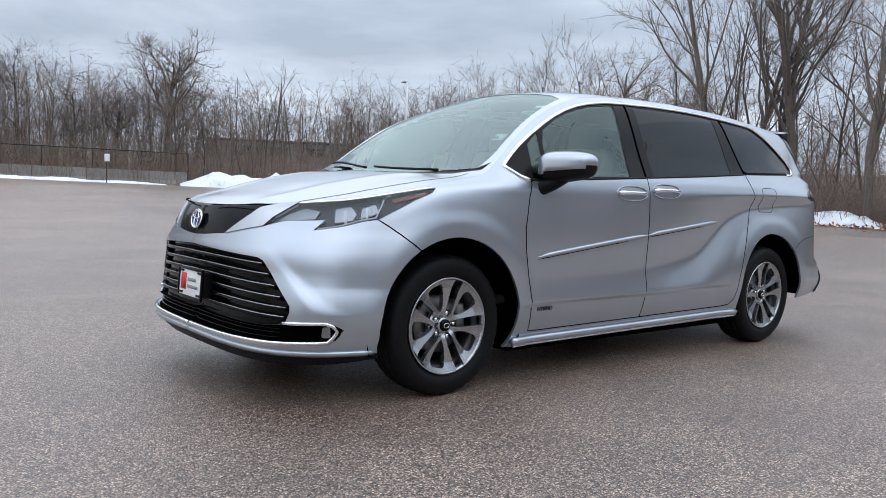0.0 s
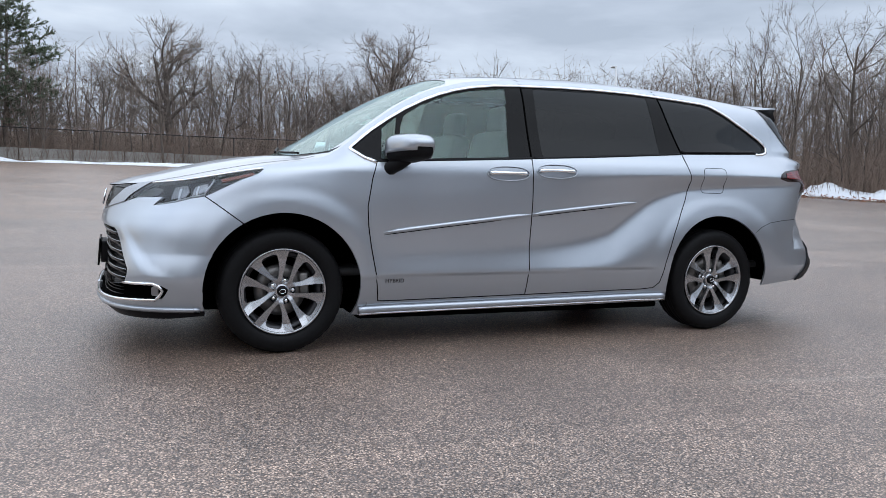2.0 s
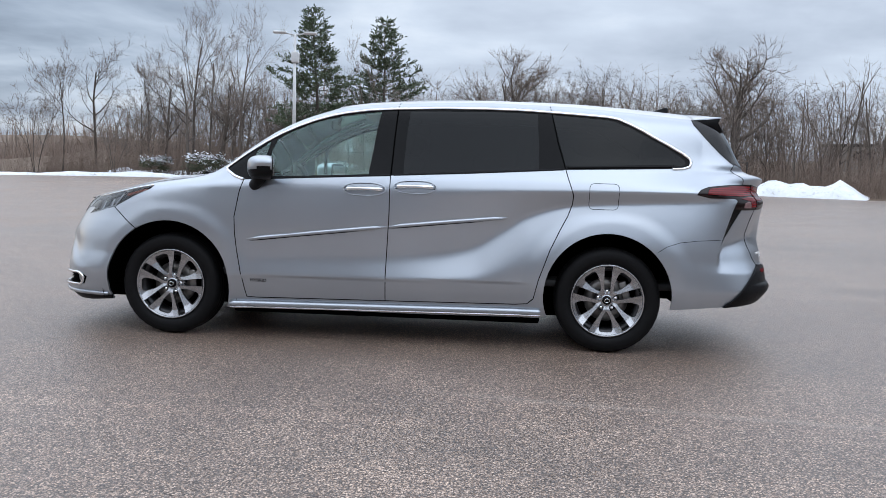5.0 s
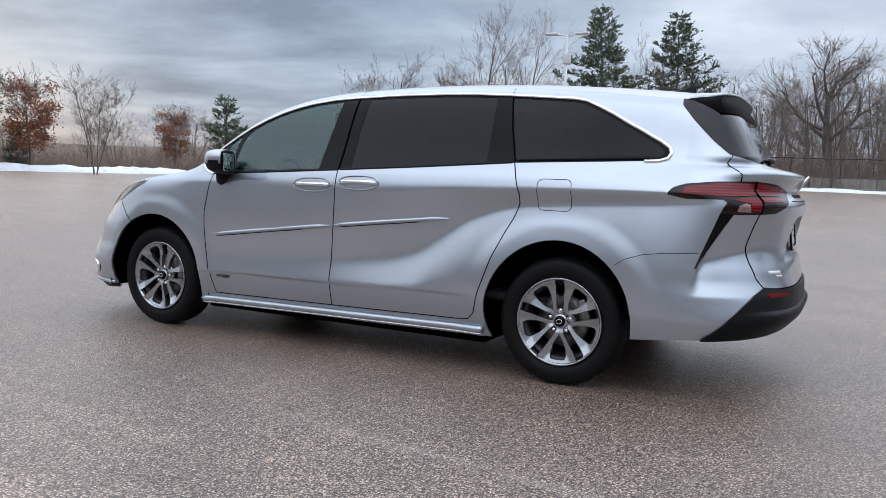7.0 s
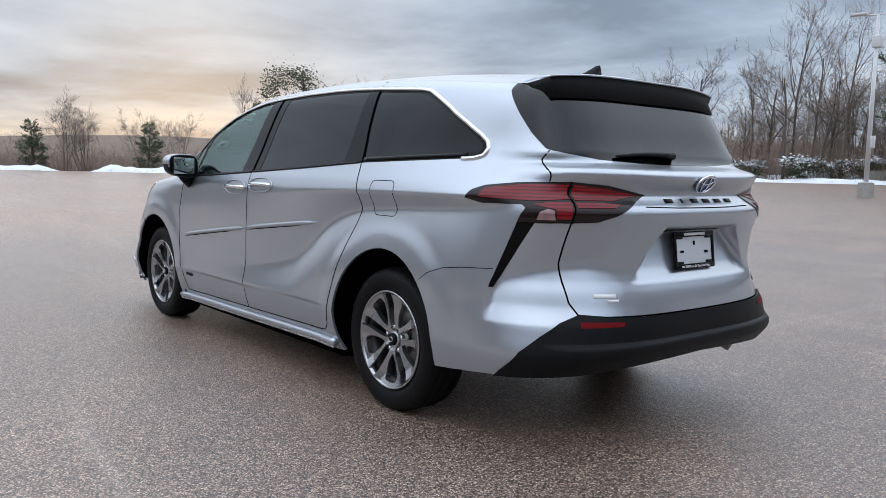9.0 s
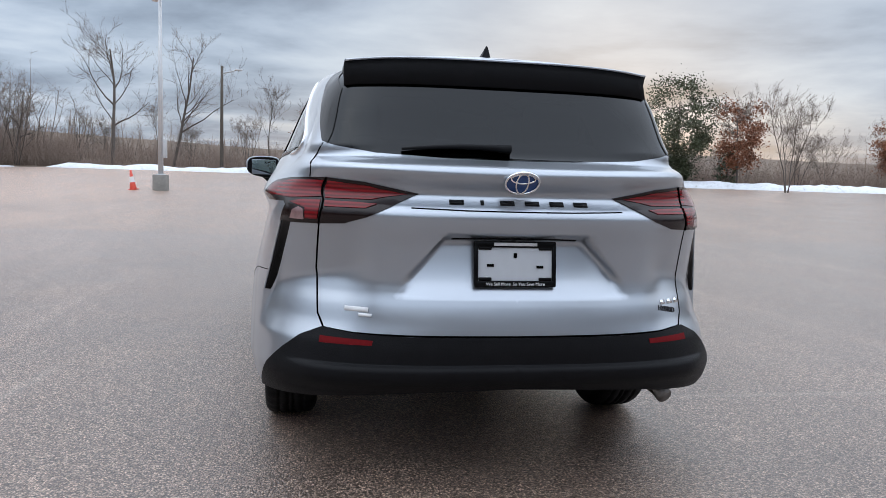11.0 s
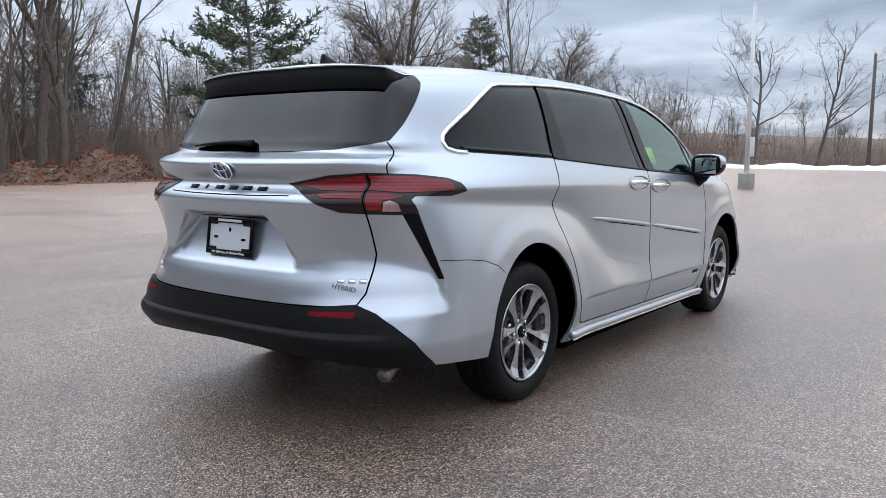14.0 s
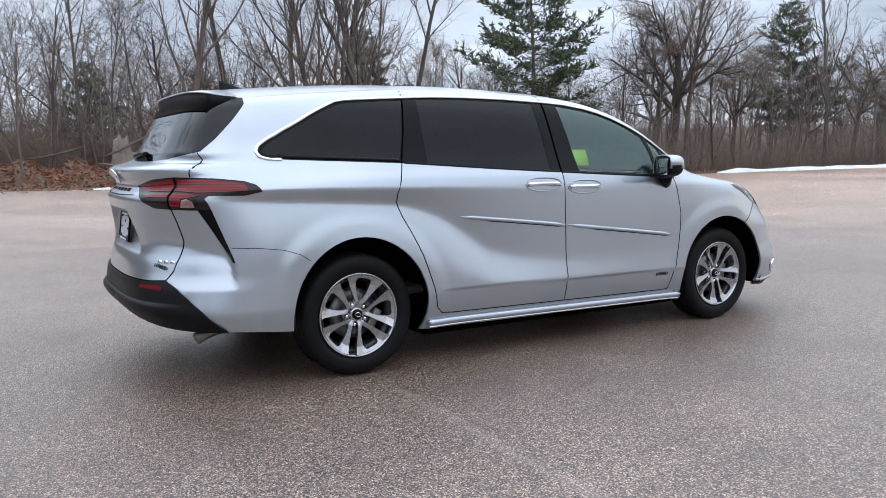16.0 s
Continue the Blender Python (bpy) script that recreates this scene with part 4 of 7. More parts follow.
def top_point(x, y, off=0.0, side=1):
    x, y = np.broadcast_arrays(np.asarray(x, float), np.asarray(y, float))
    e = 0.006
    n = np.stack([-(top_z(x + e, y) - top_z(x - e, y)) / (2 * e), -(top_z(x, y + e) - top_z(x, y - e)) / (2 * e), np.ones_like(x)], -1)
    n /= np.linalg.norm(n, axis=-1, keepdims=True)
    return np.stack([x, y, top_z(x, y)], -1) + n * off, n


def mirror_loop(half_loop):
    return half_loop + [(x, -y) for x, y in half_loop[::-1] if abs(y) > 1e-6]


def edge_at(x, k):
    return (x, float(top_half(x)) * k)


WINDSCREEN = mirror_loop([(-1.435, 0.0), (-1.425, 0.25), (-1.385, 0.50), (-1.31, 0.69), (-1.235, 0.775), edge_at(-1.10, 0.935), edge_at(-0.85, 0.93), edge_at(-0.6, 0.925), edge_at(-0.45, 0.90), (-0.405, 0.50), (-0.40, 0.0)])
COWL = mirror_loop([(-1.50, 0.0), (-1.49, 0.25), (-1.445, 0.52), (-1.37, 0.72), (-1.25, 0.815), (-1.17, 0.805), (-1.235, 0.775), (-1.31, 0.69), (-1.385, 0.50), (-1.425, 0.25), (-1.435, 0.0)])
BONNET = mirror_loop([(-2.44, 0.0), (-2.43, 0.12), (-2.36, 0.42), (-2.24, 0.57), (-2.0, 0.70), (-1.7, 0.785), (-1.45, 0.80), (-1.33, 0.80), (-1.37, 0.72), (-1.445, 0.52), (-1.49, 0.25), (-1.50, 0.0)])
SUNROOF = rounded(mirror_loop([(-0.22, 0.0), (-0.21, 0.43), (0.52, 0.46), (0.52, 0.0)]), 0.05)
top_domain = [(float(x), float(y)) for x, y in zip(TX, TY)] + [(float(x), -float(y)) for x, y in zip(TX[::-1], TY[::-1])]
UV, UF, UN = cut_sheet(top_domain, [("windscreen", WINDSCREEN), ("cowl", COWL), ("bonnet", BONNET), ("sunroof", SUNROOF)], 0.04, 0.035)


def lid(region, name, mat, off=0.0, parent=None, label="", lip=0.012):
    return part_mesh(name, sheet_mesh(name, UV, UF[UN == region], top_point, off, (1,), lip), mat, parent or van, label)


roof = lid("body", "roof", PAINT, label="silver roof and front wings")
bonnet = lid("bonnet", "bonnet", PAINT, label="silver bonnet with soft folds")
lid("sunroof", "sunroof", GLASS_DARK, 0.001, roof)
lid("cowl", "cowl", BLACK_MATT, -0.006, label="black cowl under the windscreen")
screen = lid("windscreen", "windscreen", GLASS_SCREEN, -0.003, label="pale green windscreen", lip=0.005)

# joints between the panels
def joint(name, pts, place=wrap_point, sides=(1, -1), width=0.0075, mat=GAP, off=0.0009):
    for s in sides:
        bm = bmesh.new()
        ribbon(bm, pts, place, width, -0.004, off, s)
        part(name, bm, mat, van, smooth=False)


joint("door_gap", FRONT_DOOR[:7] + FRONT_DOOR[7:9])
joint("door_gap", FRONT_DOOR[8:])
joint("door_gap", SLIDE_DOOR[3:])
joint("wing_gap", fl((-1.948, 0.888), (-1.90, 0.855), (-1.853, 0.82), (-1.735, 0.733)))
joint("bumper_gap", REAR_SKIN[:5], width=0.004)
joint("gate_gap", rf((0.0, 0.603), (0.40, 0.605), (0.60, 0.608), (0.702, 0.618), (0.722, 0.665), (0.728, 0.826), (0.722, 0.998)), width=0.009)
joint("gate_gap", fl((2.413, 1.165), (2.392, 1.22), (2.36, 1.296)), width=0.008)
joint("lamp_gap", rf((0.695, 1.166), (0.705, 1.08), (0.722, 0.998)), width=0.007, off=0.0075)
joint("fuel_gap", FUEL_DOOR + FUEL_DOOR[:1], sides=(-1,), width=0.0045)
joint("pillar_gap", fl((0.03, 1.15), (0.035, 1.40), (0.045, 1.672)), width=0.010)
joint("pillar_gap", fl((1.215, 1.235), (1.16, 1.42), (1.105, 1.672)), width=0.007)
joint("roof_gap", [(0.045, k * float(top_half(0.045))) for k in (0.90, 0.94, 0.97, 0.995)], top_point, (1,), 0.006)
joint("roof_gap", [(0.045, -k * float(top_half(0.045))) for k in (0.90, 0.94, 0.97, 0.995)], top_point, (1,), 0.006)
for k in (1, -1):
    joint("bonnet_gap", [(x, k * y) for x, y in BONNET[1:8]], top_point, (1,), 0.006)

# bright strips
for s in (1, -1):
    bm = bmesh.new()
    ribbon(bm, fl((-0.992, 1.106), (-1.06, 1.128), (-1.125, 1.168), *GLASS_LINE, (1.93, 1.256)), wrap_point, 0.021, -0.004, 0.007, s)
    part("window_chrome", bm, CHROME, van, "bright chrome window strip")
    bm = bmesh.new()
    ribbon(bm, fl((-0.99, 1.113), (-0.5, 1.137), (0.03, 1.164)), wrap_point, 0.014, -0.004, 0.004, s)
    part("belt_seal", bm, BLACK_MATT, van)
    bm = bmesh.new()
    ribbon(bm, fl((0.05, 1.166), (0.6, 1.196), (1.20, 1.234)), wrap_point, 0.014, -0.004, 0.004, s)
    part("belt_seal", bm, BLACK_MATT, van)
    bm = bmesh.new()
    ribbon(bm, fl((1.225, 1.250), (1.6, 1.264), (1.95, 1.276)), wrap_point, 0.024, -0.006, 0.002, s)
    part("belt_seal", bm, BLACK_GLOSS, van)
    for a, b in (((-0.952, 0.699), (0.012, 0.812)), ((0.030, 0.814), (0.832, 0.899))):
        bm = bmesh.new()
        mids = [(a[0] + (b[0] - a[0]) * t, a[1] + (b[1] - a[1]) * t + 0.002 * math.sin(t * 3.14)) for t in np.linspace(0, 1, 6)]
        ribbon(bm, fl(*mids), wrap_point, 0.026, -0.002, 0.014, s, taper=True)
        part("side_moulding", bm, PAINT, doors["front" if a[0] < 0 else "slide", s], "body-coloured side moulding with a bright edge")
        # thin near-black strip painting the shaded underside of the moulding
        bm = bmesh.new()
        ribbon(bm, fl(*[(x, z - 0.0145) for x, z in mids[:-1]]), wrap_point, 0.006, -0.002, 0.003, s, taper=True)
        part("moulding_gap", bm, GAP, doors["front" if a[0] < 0 else "slide", s])
    bm = bmesh.new()
    ribbon(bm, fl((-1.085, 0.246), (0.0, 0.258), (1.078, 0.272)), wrap_point, 0.044, -0.01, 0.034, s)
    part("sill_strip", bm, PAINT, van, "silver sill ledge")
    bm = bmesh.new()
    ribbon(bm, fl((-1.085, 0.232), (0.0, 0.244), (1.078, 0.258)), wrap_point, 0.012, 0.0, 0.038, s)
    part("sill_edge", bm, CHROME, van, "bright lower edge of the sill")
    bm = bmesh.new()
    ribbon(bm, fl((-1.645, 1.050), (-1.75, 1.033), (-1.864, 1.010), (-1.95, 0.992), (-2.05, 0.972)) + nf((0.605, 0.950)), wrap_point, 0.012, -0.002, 0.005, s)
    part("headlamp_chrome", bm, CHROME, van)
    bm = bmesh.new()
    ribbon(bm, nf((0.0, 0.310), (0.458, 0.315), (0.72, 0.318)) + fl((-2.205, 0.327), (-2.183, 0.350), (-2.170, 0.380), (-2.190, 0.404), (-2.22, 0.416)) + nf((0.82, 0.413), (0.765, 0.412)), wrap_point, 0.016, -0.01, 0.010, s)
    part("bumper_chrome", bm, CHROME, fb, "chrome strip round the fog lamp")
    bm = bmesh.new()
    ribbon(bm, nf((0.0, 0.284), (0.45, 0.282), (0.74, 0.276)) + fl((-2.12, 0.272), (-1.98, 0.272)), wrap_point, 0.026, -0.006, 0.014, s)
    part("front_splitter", bm, PAINT, fb, "silver splitter")
    # grille bars
    for z in (0.672, 0.626, 0.578, 0.530, 0.484, 0.440):
        reach = float(np.interp(z, (0.39, 0.41, 0.46, 0.49, 0.588, 0.684, 0.70), (0.6, 0.76, 0.782, 0.775, 0.69, 0.60, 0.5)))
        bm = bmesh.new()
        ribbon(bm, nf(*[(reach * t, z - 0.010 * t * t) for t in np.linspace(0, 0.985, 8)]), wrap_point, 0.019, -0.044, -0.012, s)
        part("grille_bar", bm, BLACK_GLOSS, grille)
        bm = bmesh.new()
        ribbon(bm, nf(*[(reach * t, z + 0.007 - 0.010 * t * t) for t in np.linspace(0, 0.985, 8)]), wrap_point, 0.005, -0.016, -0.0100, s)
        part("bar_edge", bm, SATIN, grille)

for z in (0.345, 0.362, 0.379):
    bm = bmesh.new()
    for s in (1, -1):
        ribbon(bm, nf(*[(0.74 * t, z) for t in np.linspace(0, 1, 7)]), wrap_point, 0.005, -0.028, -0.020, s)
    part("mesh_bar", bm, BLACK_GLOSS, mesh_low)
for s in BOTH:
    skin("chrome_wing", "chrome_wing", SATIN, s, 0.006, fb, "satin chrome wing beside the badge panel", lip=0.02)

# the lamps
def band(region_loop, squeeze, dz=0.0, grow=1.0):
    c = np.array(region_loop).mean(0)
    return [tuple(c + (np.array(p) - c) * squeeze + (0, dz)) for p in region_loop]


def patch(name, loop, mat, parent, side, off, label="", step=0.03, lip=0.008):
    v, f, n = cut_sheet(loop, [], step, step * 0.7)
    return part_mesh(name, sheet_mesh(name, v, f, wrap_point, off, (side,), lip), mat, parent, label)


for s in BOTH:
    k = s[0]
    hl = skin("headlamp", "headlamp", DARK_ALLOY, s, -0.028, None, "clear headlamp in a dark housing", lip=-0.03)
    skin("headlamp", "lens", GLASS_LAMP, s, 0.002, hl, lip=0.004)
    patch("reflector_bowl", nf((0.575, 0.872), (0.60, 0.905)) + fl((-2.20, 0.938), (-2.16, 0.925), (-2.19, 0.888)), LAMP_SILVER, hl, k, -0.016, "grey reflector bowl")
    patch("projector", fl((-2.125, 0.872), (-2.10, 0.938), (-2.04, 0.952), (-2.03, 0.915), (-2.055, 0.885)), LAMP_SILVER, hl, k, -0.014, "bright reflector")
    patch("projector", fl((-2.02, 0.893), (-2.0, 0.945), (-1.94, 0.965), (-1.935, 0.925)), LAMP_SILVER, hl, k, -0.014)
    bm = bmesh.new()
    ribbon(bm, fl((-2.195, 0.838), (-2.105, 0.858), (-2.017, 0.886), (-1.955, 0.900), (-1.90, 0.985)), wrap_point, 0.008, -0.014, -0.006, k)
    part("light_guide", bm, WHITE_LENS, hl, "white daytime light strip")
    for a, b, c, d in (((-2.09, 0.865), (-2.075, 0.93), (-2.064, 0.93), (-2.08, 0.866)), ((-2.0, 0.892), (-1.985, 0.944), (-1.975, 0.946), (-1.99, 0.894))):
        patch("blade", fl(a, b, c, d), WHITE_LENS, hl, k, -0.009, step=0.02)
    patch("side_marker", fl((-1.862, 0.972), (-1.868, 0.988), (-1.70, 1.030), (-1.685, 1.020)), AMBER, hl, k, -0.010, "amber side marker")
    lo = skin("lamp_outer", "tail_lamp", SMOKE_LENS, s, 0.004, None, "red and smoked tail lamp", lip=0.02)
    li = skin("lamp_inner", "tail_lamp", SMOKE_LENS, s, 0.004, gate, "red and smoked tail lamp on the tailgate", lip=0.02)
    patch("red_band", fl((2.15, 1.094), (2.165, 1.128), (2.31, 1.147), (2.42, 1.153)) + rf((0.702, 1.154), (0.711, 1.092)) + fl((2.38, 1.083)), RED_LENS, lo, k, 0.007)
    patch("red_band", fl((2.385, 1.068), (2.44, 1.078)) + rf((0.715, 1.080), (0.728, 1.012)) + fl((2.475, 1.012), (2.47, 1.05), (2.44, 1.058)), RED_LENS, lo, k, 0.007)
    patch("reversing_lens", fl((2.41, 1.008), (2.42, 1.040), (2.445, 1.052), (2.466, 1.045), (2.47, 1.008)), CLEAR_LENS, lo, k, 0.008)
    patch("red_band", rf((0.688, 1.154), (0.56, 1.142), (0.41, 1.113), (0.54, 1.088), (0.698, 1.088)), RED_LENS, li, k, 0.007)
    patch("red_band", rf((0.700, 1.078), (0.60, 1.076), (0.52, 1.072), (0.56, 1.058), (0.702, 1.058)), RED_LENS, li, k, 0.007)
    # rear reflectors and fog lamps
    rr = patch("reflector", rf((0.525, 0.584), (0.708, 0.587), (0.711, 0.566), (0.53, 0.567)), REFLECTOR_RED, rb, k, 0.014, "red bumper reflector")
    fog = patch("fog_lamp", rounded(fl((-2.232, 0.346), (-2.194, 0.344), (-2.200, 0.396), (-2.232, 0.396)), 0.012), LAMP_SILVER, fb, k, -0.012, "small clear fog lamp")

# black creases under the tailgate letters
bm = bmesh.new()
ribbon(bm, rf((0.0, 1.060), (0.20, 1.061), (0.40, 1.066)), wrap_point, 0.006, -0.003, 0.0012, 1)
ribbon(bm, rf((0.0, 1.060), (0.20, 1.061), (0.40, 1.066)), wrap_point, 0.006, -0.003, 0.0012, -1)
part("gate_crease", bm, GAP, gate, smooth=False)


# wheels
def wheel_meshes():
    tyre = bmesh.new()
    R = 0.366
    prof = [(0.222, -0.085), (0.236, -0.104), (0.258, -0.116), (0.285, -0.1205), (0.312, -0.119), (0.335, -0.113), (0.350, -0.103), (0.360, -0.088),
            (R - 0.002, -0.070), (R, -0.062), (R - 0.007, -0.058), (R - 0.007, -0.051), (R, -0.047), (R + 0.001, -0.02), (R - 0.007, -0.016), (R - 0.007, -0.008), (R + 0.001, -0.004)]
    prof = [(0.241 + (r - 0.222) * (0.3575 - 0.241) / (R - 0.222), y) for r, y in prof]
    prof = prof + [(r, -y) for r, y in prof[::-1]]
    vs = lathe(tyre, prof, 144)
    n = len(prof)
    for i, v in enumerate(vs):
        r, y = prof[i % n]
        if 0.340 < r < 0.3568 and (i // n) % 4 == 0:
            v.co.x, v.co.z = v.co.x * 0.991, v.co.z * 0.991
    rim = bmesh.new()
    lathe(rim, [(0.226, -0.070), (0.231, -0.098), (0.237, -0.110), (0.243, -0.1135), (0.2475, -0.110), (0.247, -0.095), (0.232, -0.068)], 96, closed=True)
    barrel = bmesh.new()
    lathe(barrel, [(0.219, -0.072), (0.200, -0.05), (0.196, 0.0), (0.200, 0.09), (0.216, 0.09), (0.212, 0.0), (0.226, -0.070)], 64, closed=True)
    # one fifth of the face: two blades that flank a slot and flare out to the rim, with half a pocket on each outer side
    def turned(r, deg, q):
        c, d = math.cos(radians(deg)), math.sin(radians(deg))
        return (r * c + q * d, r * d - q * c)

    upper = [(0.040, 0.0), (0.043, 0.013), (0.060, 0.0180), (0.090, 0.0215), (0.150, 0.0245), (0.224, 0.0270)]
    upper += [turned(0.2345, d, 0.0) for d in (6, 12, 18, 24, 30, 36)]
    upper += [turned(r, 36, q) for r, q in ((0.217, 0.0), (0.2160, 0.030), (0.209, 0.0425), (0.195, 0.0470), (0.165, 0.0425), (0.132, 0.0335), (0.105, 0.0220), (0.086, 0.0100), (0.074, 0.0), (0.033, 0.0))]

    def face_point(u, w, off=0.0, side=1):
        def y_of(a, b):
            r = np.hypot(a, b)
            return -0.084 - 0.115 * np.clip(r - 0.05, 0, 0.2) + 0.30 * np.clip(np.abs(b) - 0.020, 0, 0.05) - 0.30 * np.clip(r - 0.19, 0, 0.05) + 0.012 * sstep((0.075 - r) / 0.04)

        e = 0.002
        n = np.stack([(y_of(u + e, w) - y_of(u - e, w)) / (2 * e), -np.ones_like(u), (y_of(u, w + e) - y_of(u, w - e)) / (2 * e)], -1)
        n /= np.linalg.norm(n, axis=-1, keepdims=True)
        return np.stack([u, y_of(u, w) - off, w], -1), n

    blades = []
    for k in (1, -1):
        v, f, _ = cut_sheet([(p, k * q) for p, q in upper], [], 0.009, 0.009)
        blades.append(sheet_mesh("spoke", v, f, face_point, 0.0, (1,), 0.030))
    hub = bmesh.new()
    lathe(hub, [(0.0, -0.074), (0.034, -0.078), (0.040, -0.070), (0.046, -0.062), (0.082, -0.055), (0.082, 0.0), (0.0, 0.0)], 40)
    cap = bmesh.new()
    lathe(cap, [(0.0, -0.096), (0.020, -0.096), (0.027, -0.093), (0.0305, -0.088), (0.0305, -0.070)], 32)
    nut = bmesh.new()
    lathe(nut, [(0.0, -0.080), (0.009, -0.080), (0.0115, -0.076), (0.0115, -0.05)], 6)
    disc = bmesh.new()
    lathe(disc, [(0.060, -0.018), (0.150, -0.018), (0.150, 0.004), (0.060, 0.004)], 48, closed=True)
    well = bmesh.new()
    lathe(well, [(0.0, 0.03), (0.20, 0.03), (0.203, 0.05)], 40)
    caliper = bmesh.new()
    box(caliper, 0.055, 0.07, 0.14, Matrix.Translation((0.135, -0.01, 0.02)), 0.012)
    out = {}
    for n, b in (("tyre", tyre), ("rim", rim), ("barrel", barrel), ("hub", hub), ("cap", cap), ("nut", nut), ("disc", disc), ("well", well), ("caliper", caliper)):
        bmesh.ops.recalc_face_normals(b, faces=b.faces)
        me = bpy.data.meshes.new(n)
        b.to_mesh(me)
        b.free()
        out[n] = me
    for n, me in zip(("spoke", "spoke_twin"), blades):
        out[n] = me
    return out


WM = wheel_meshes()
OVAL = bmesh.new()
for rr, ry in ((0.017, 0.012),):
    pts = [(rr * math.cos(a), -0.097, ry * math.sin(a)) for a in np.linspace(0, 2 * math.pi, 25)]
    tube(OVAL, pts, 0.002, 6, False)
OVAL_ME = bpy.data.meshes.new("badge_ring")
OVAL.to_mesh(OVAL_ME)
OVAL.free()
for sx in (-1, 1):
    for sy in (-1, 1):
        turn = {(-1, -1): -4, (1, -1): -18, (-1, 1): 10, (1, 1): 30}[sx, sy]
        base = Matrix.Translation((sx * WHEEL_X, sy * 0.815, HUB_Z)) @ (Matrix.Rotation(math.pi, 4, "Z") if sy > 0 else Matrix.Identity(4)) @ Matrix.Rotation(radians(turn), 4, "Y")
        w = part_mesh("wheel", WM["rim"], ALLOY, van, "grey alloy wheel with five split spokes", m=base)
        part_mesh("tyre", WM["tyre"], RUBBER, w, "black road tyre")
        part_mesh("barrel", WM["barrel"], DARK_ALLOY, w, "dark inner barrel")
        part_mesh("hub", WM["hub"], ALLOY, w)
        part_mesh("centre_cap", WM["cap"], BLACK_GLOSS, w)
        part_mesh("badge_ring", OVAL_ME, CHROME, w)
        part_mesh("brake_disc", WM["disc"], STEEL, w)
        # near-black plate, with the shade behind the spokes in its colour
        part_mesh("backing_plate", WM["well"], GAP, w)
        part_mesh("brake_caliper", WM["caliper"], STEEL, w)
        for j in range(5):
            for n in ("spoke", "spoke_twin"):
                part_mesh("spoke", WM[n], ALLOY, w, m=Matrix.Rotation(2 * math.pi * j / 5, 4, "Y"))
            part_mesh("wheel_nut", WM["nut"], CHROME, w, m=Matrix.Rotation(2 * math.pi * j / 5, 4, "Y") @ Matrix.Translation((0.062, 0.002, 0)))

# wheel housings and the underbody, near-black: their deep shade is put into the colour
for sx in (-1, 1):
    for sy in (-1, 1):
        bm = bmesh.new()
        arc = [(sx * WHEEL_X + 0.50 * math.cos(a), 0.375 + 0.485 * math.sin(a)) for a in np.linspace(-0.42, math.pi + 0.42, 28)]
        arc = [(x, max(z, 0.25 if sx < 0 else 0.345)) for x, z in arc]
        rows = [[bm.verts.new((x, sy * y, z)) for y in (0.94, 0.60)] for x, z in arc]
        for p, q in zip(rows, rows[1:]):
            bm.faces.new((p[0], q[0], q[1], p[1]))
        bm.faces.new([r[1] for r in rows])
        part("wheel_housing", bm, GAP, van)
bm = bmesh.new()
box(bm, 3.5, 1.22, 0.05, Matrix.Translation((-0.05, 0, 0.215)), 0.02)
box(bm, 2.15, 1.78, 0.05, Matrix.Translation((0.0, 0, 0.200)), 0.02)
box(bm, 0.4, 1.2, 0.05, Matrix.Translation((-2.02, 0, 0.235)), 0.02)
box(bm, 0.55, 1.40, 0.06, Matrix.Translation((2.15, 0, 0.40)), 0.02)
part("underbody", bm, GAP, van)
bm = bmesh.new()
tube(bm, [(2.1, 0.66, 0.33), (2.28, 0.70, 0.325), (2.36, 0.72, 0.31), (2.41, 0.73, 0.288)], [0.03, 0.032, 0.033, 0.034], 14)
part("exhaust_pipe", bm, STEEL, van, "steel exhaust pipe under the bumper")


# door mirrors
def mirror_shell(sy, cap):
    """The painted cap of a mirror, or the black housing that carries it."""
    bm = bmesh.new()
    bmesh.ops.create_uvsphere(bm, u_segments=36, v_segments=24, radius=1.0)
    drop = []
    for f in bm.faces:
        c = f.calc_center_median()
        painted = c.z > -0.16 + 0.10 * c.y and c.x < 0.42
        if painted != cap:
            drop.append(f)
    bmesh.ops.delete(bm, geom=drop, context="FACES")
    sq = lambda c, p: math.copysign(abs(c) ** p, c)
    for v in bm.verts:
        x, y, z = v.co
        x, y, z = sq(x, 0.75), sq(y, 0.58), sq(z, 0.60)
        # swept back at the outer end, flat behind
        x = min(x, 0.55)
        k = 1.0 if cap else 0.985
        v.co = (k * (x * 0.105 + 0.045 * y), k * y * 0.128, k * (z * 0.080 * (1 - 0.14 * y) + 0.010 * y))
    if cap:
        bmesh.ops.solidify(bm, geom=bm.faces, thickness=-0.004)
    bmesh.ops.transform(bm, matrix=Matrix.Translation((-0.825, 1.045, 1.190)), verts=bm.verts)
    if sy < 0:
        bmesh.ops.scale(bm, vec=(1, -1, 1), verts=bm.verts)
        bmesh.ops.reverse_faces(bm, faces=bm.faces)
    return bm


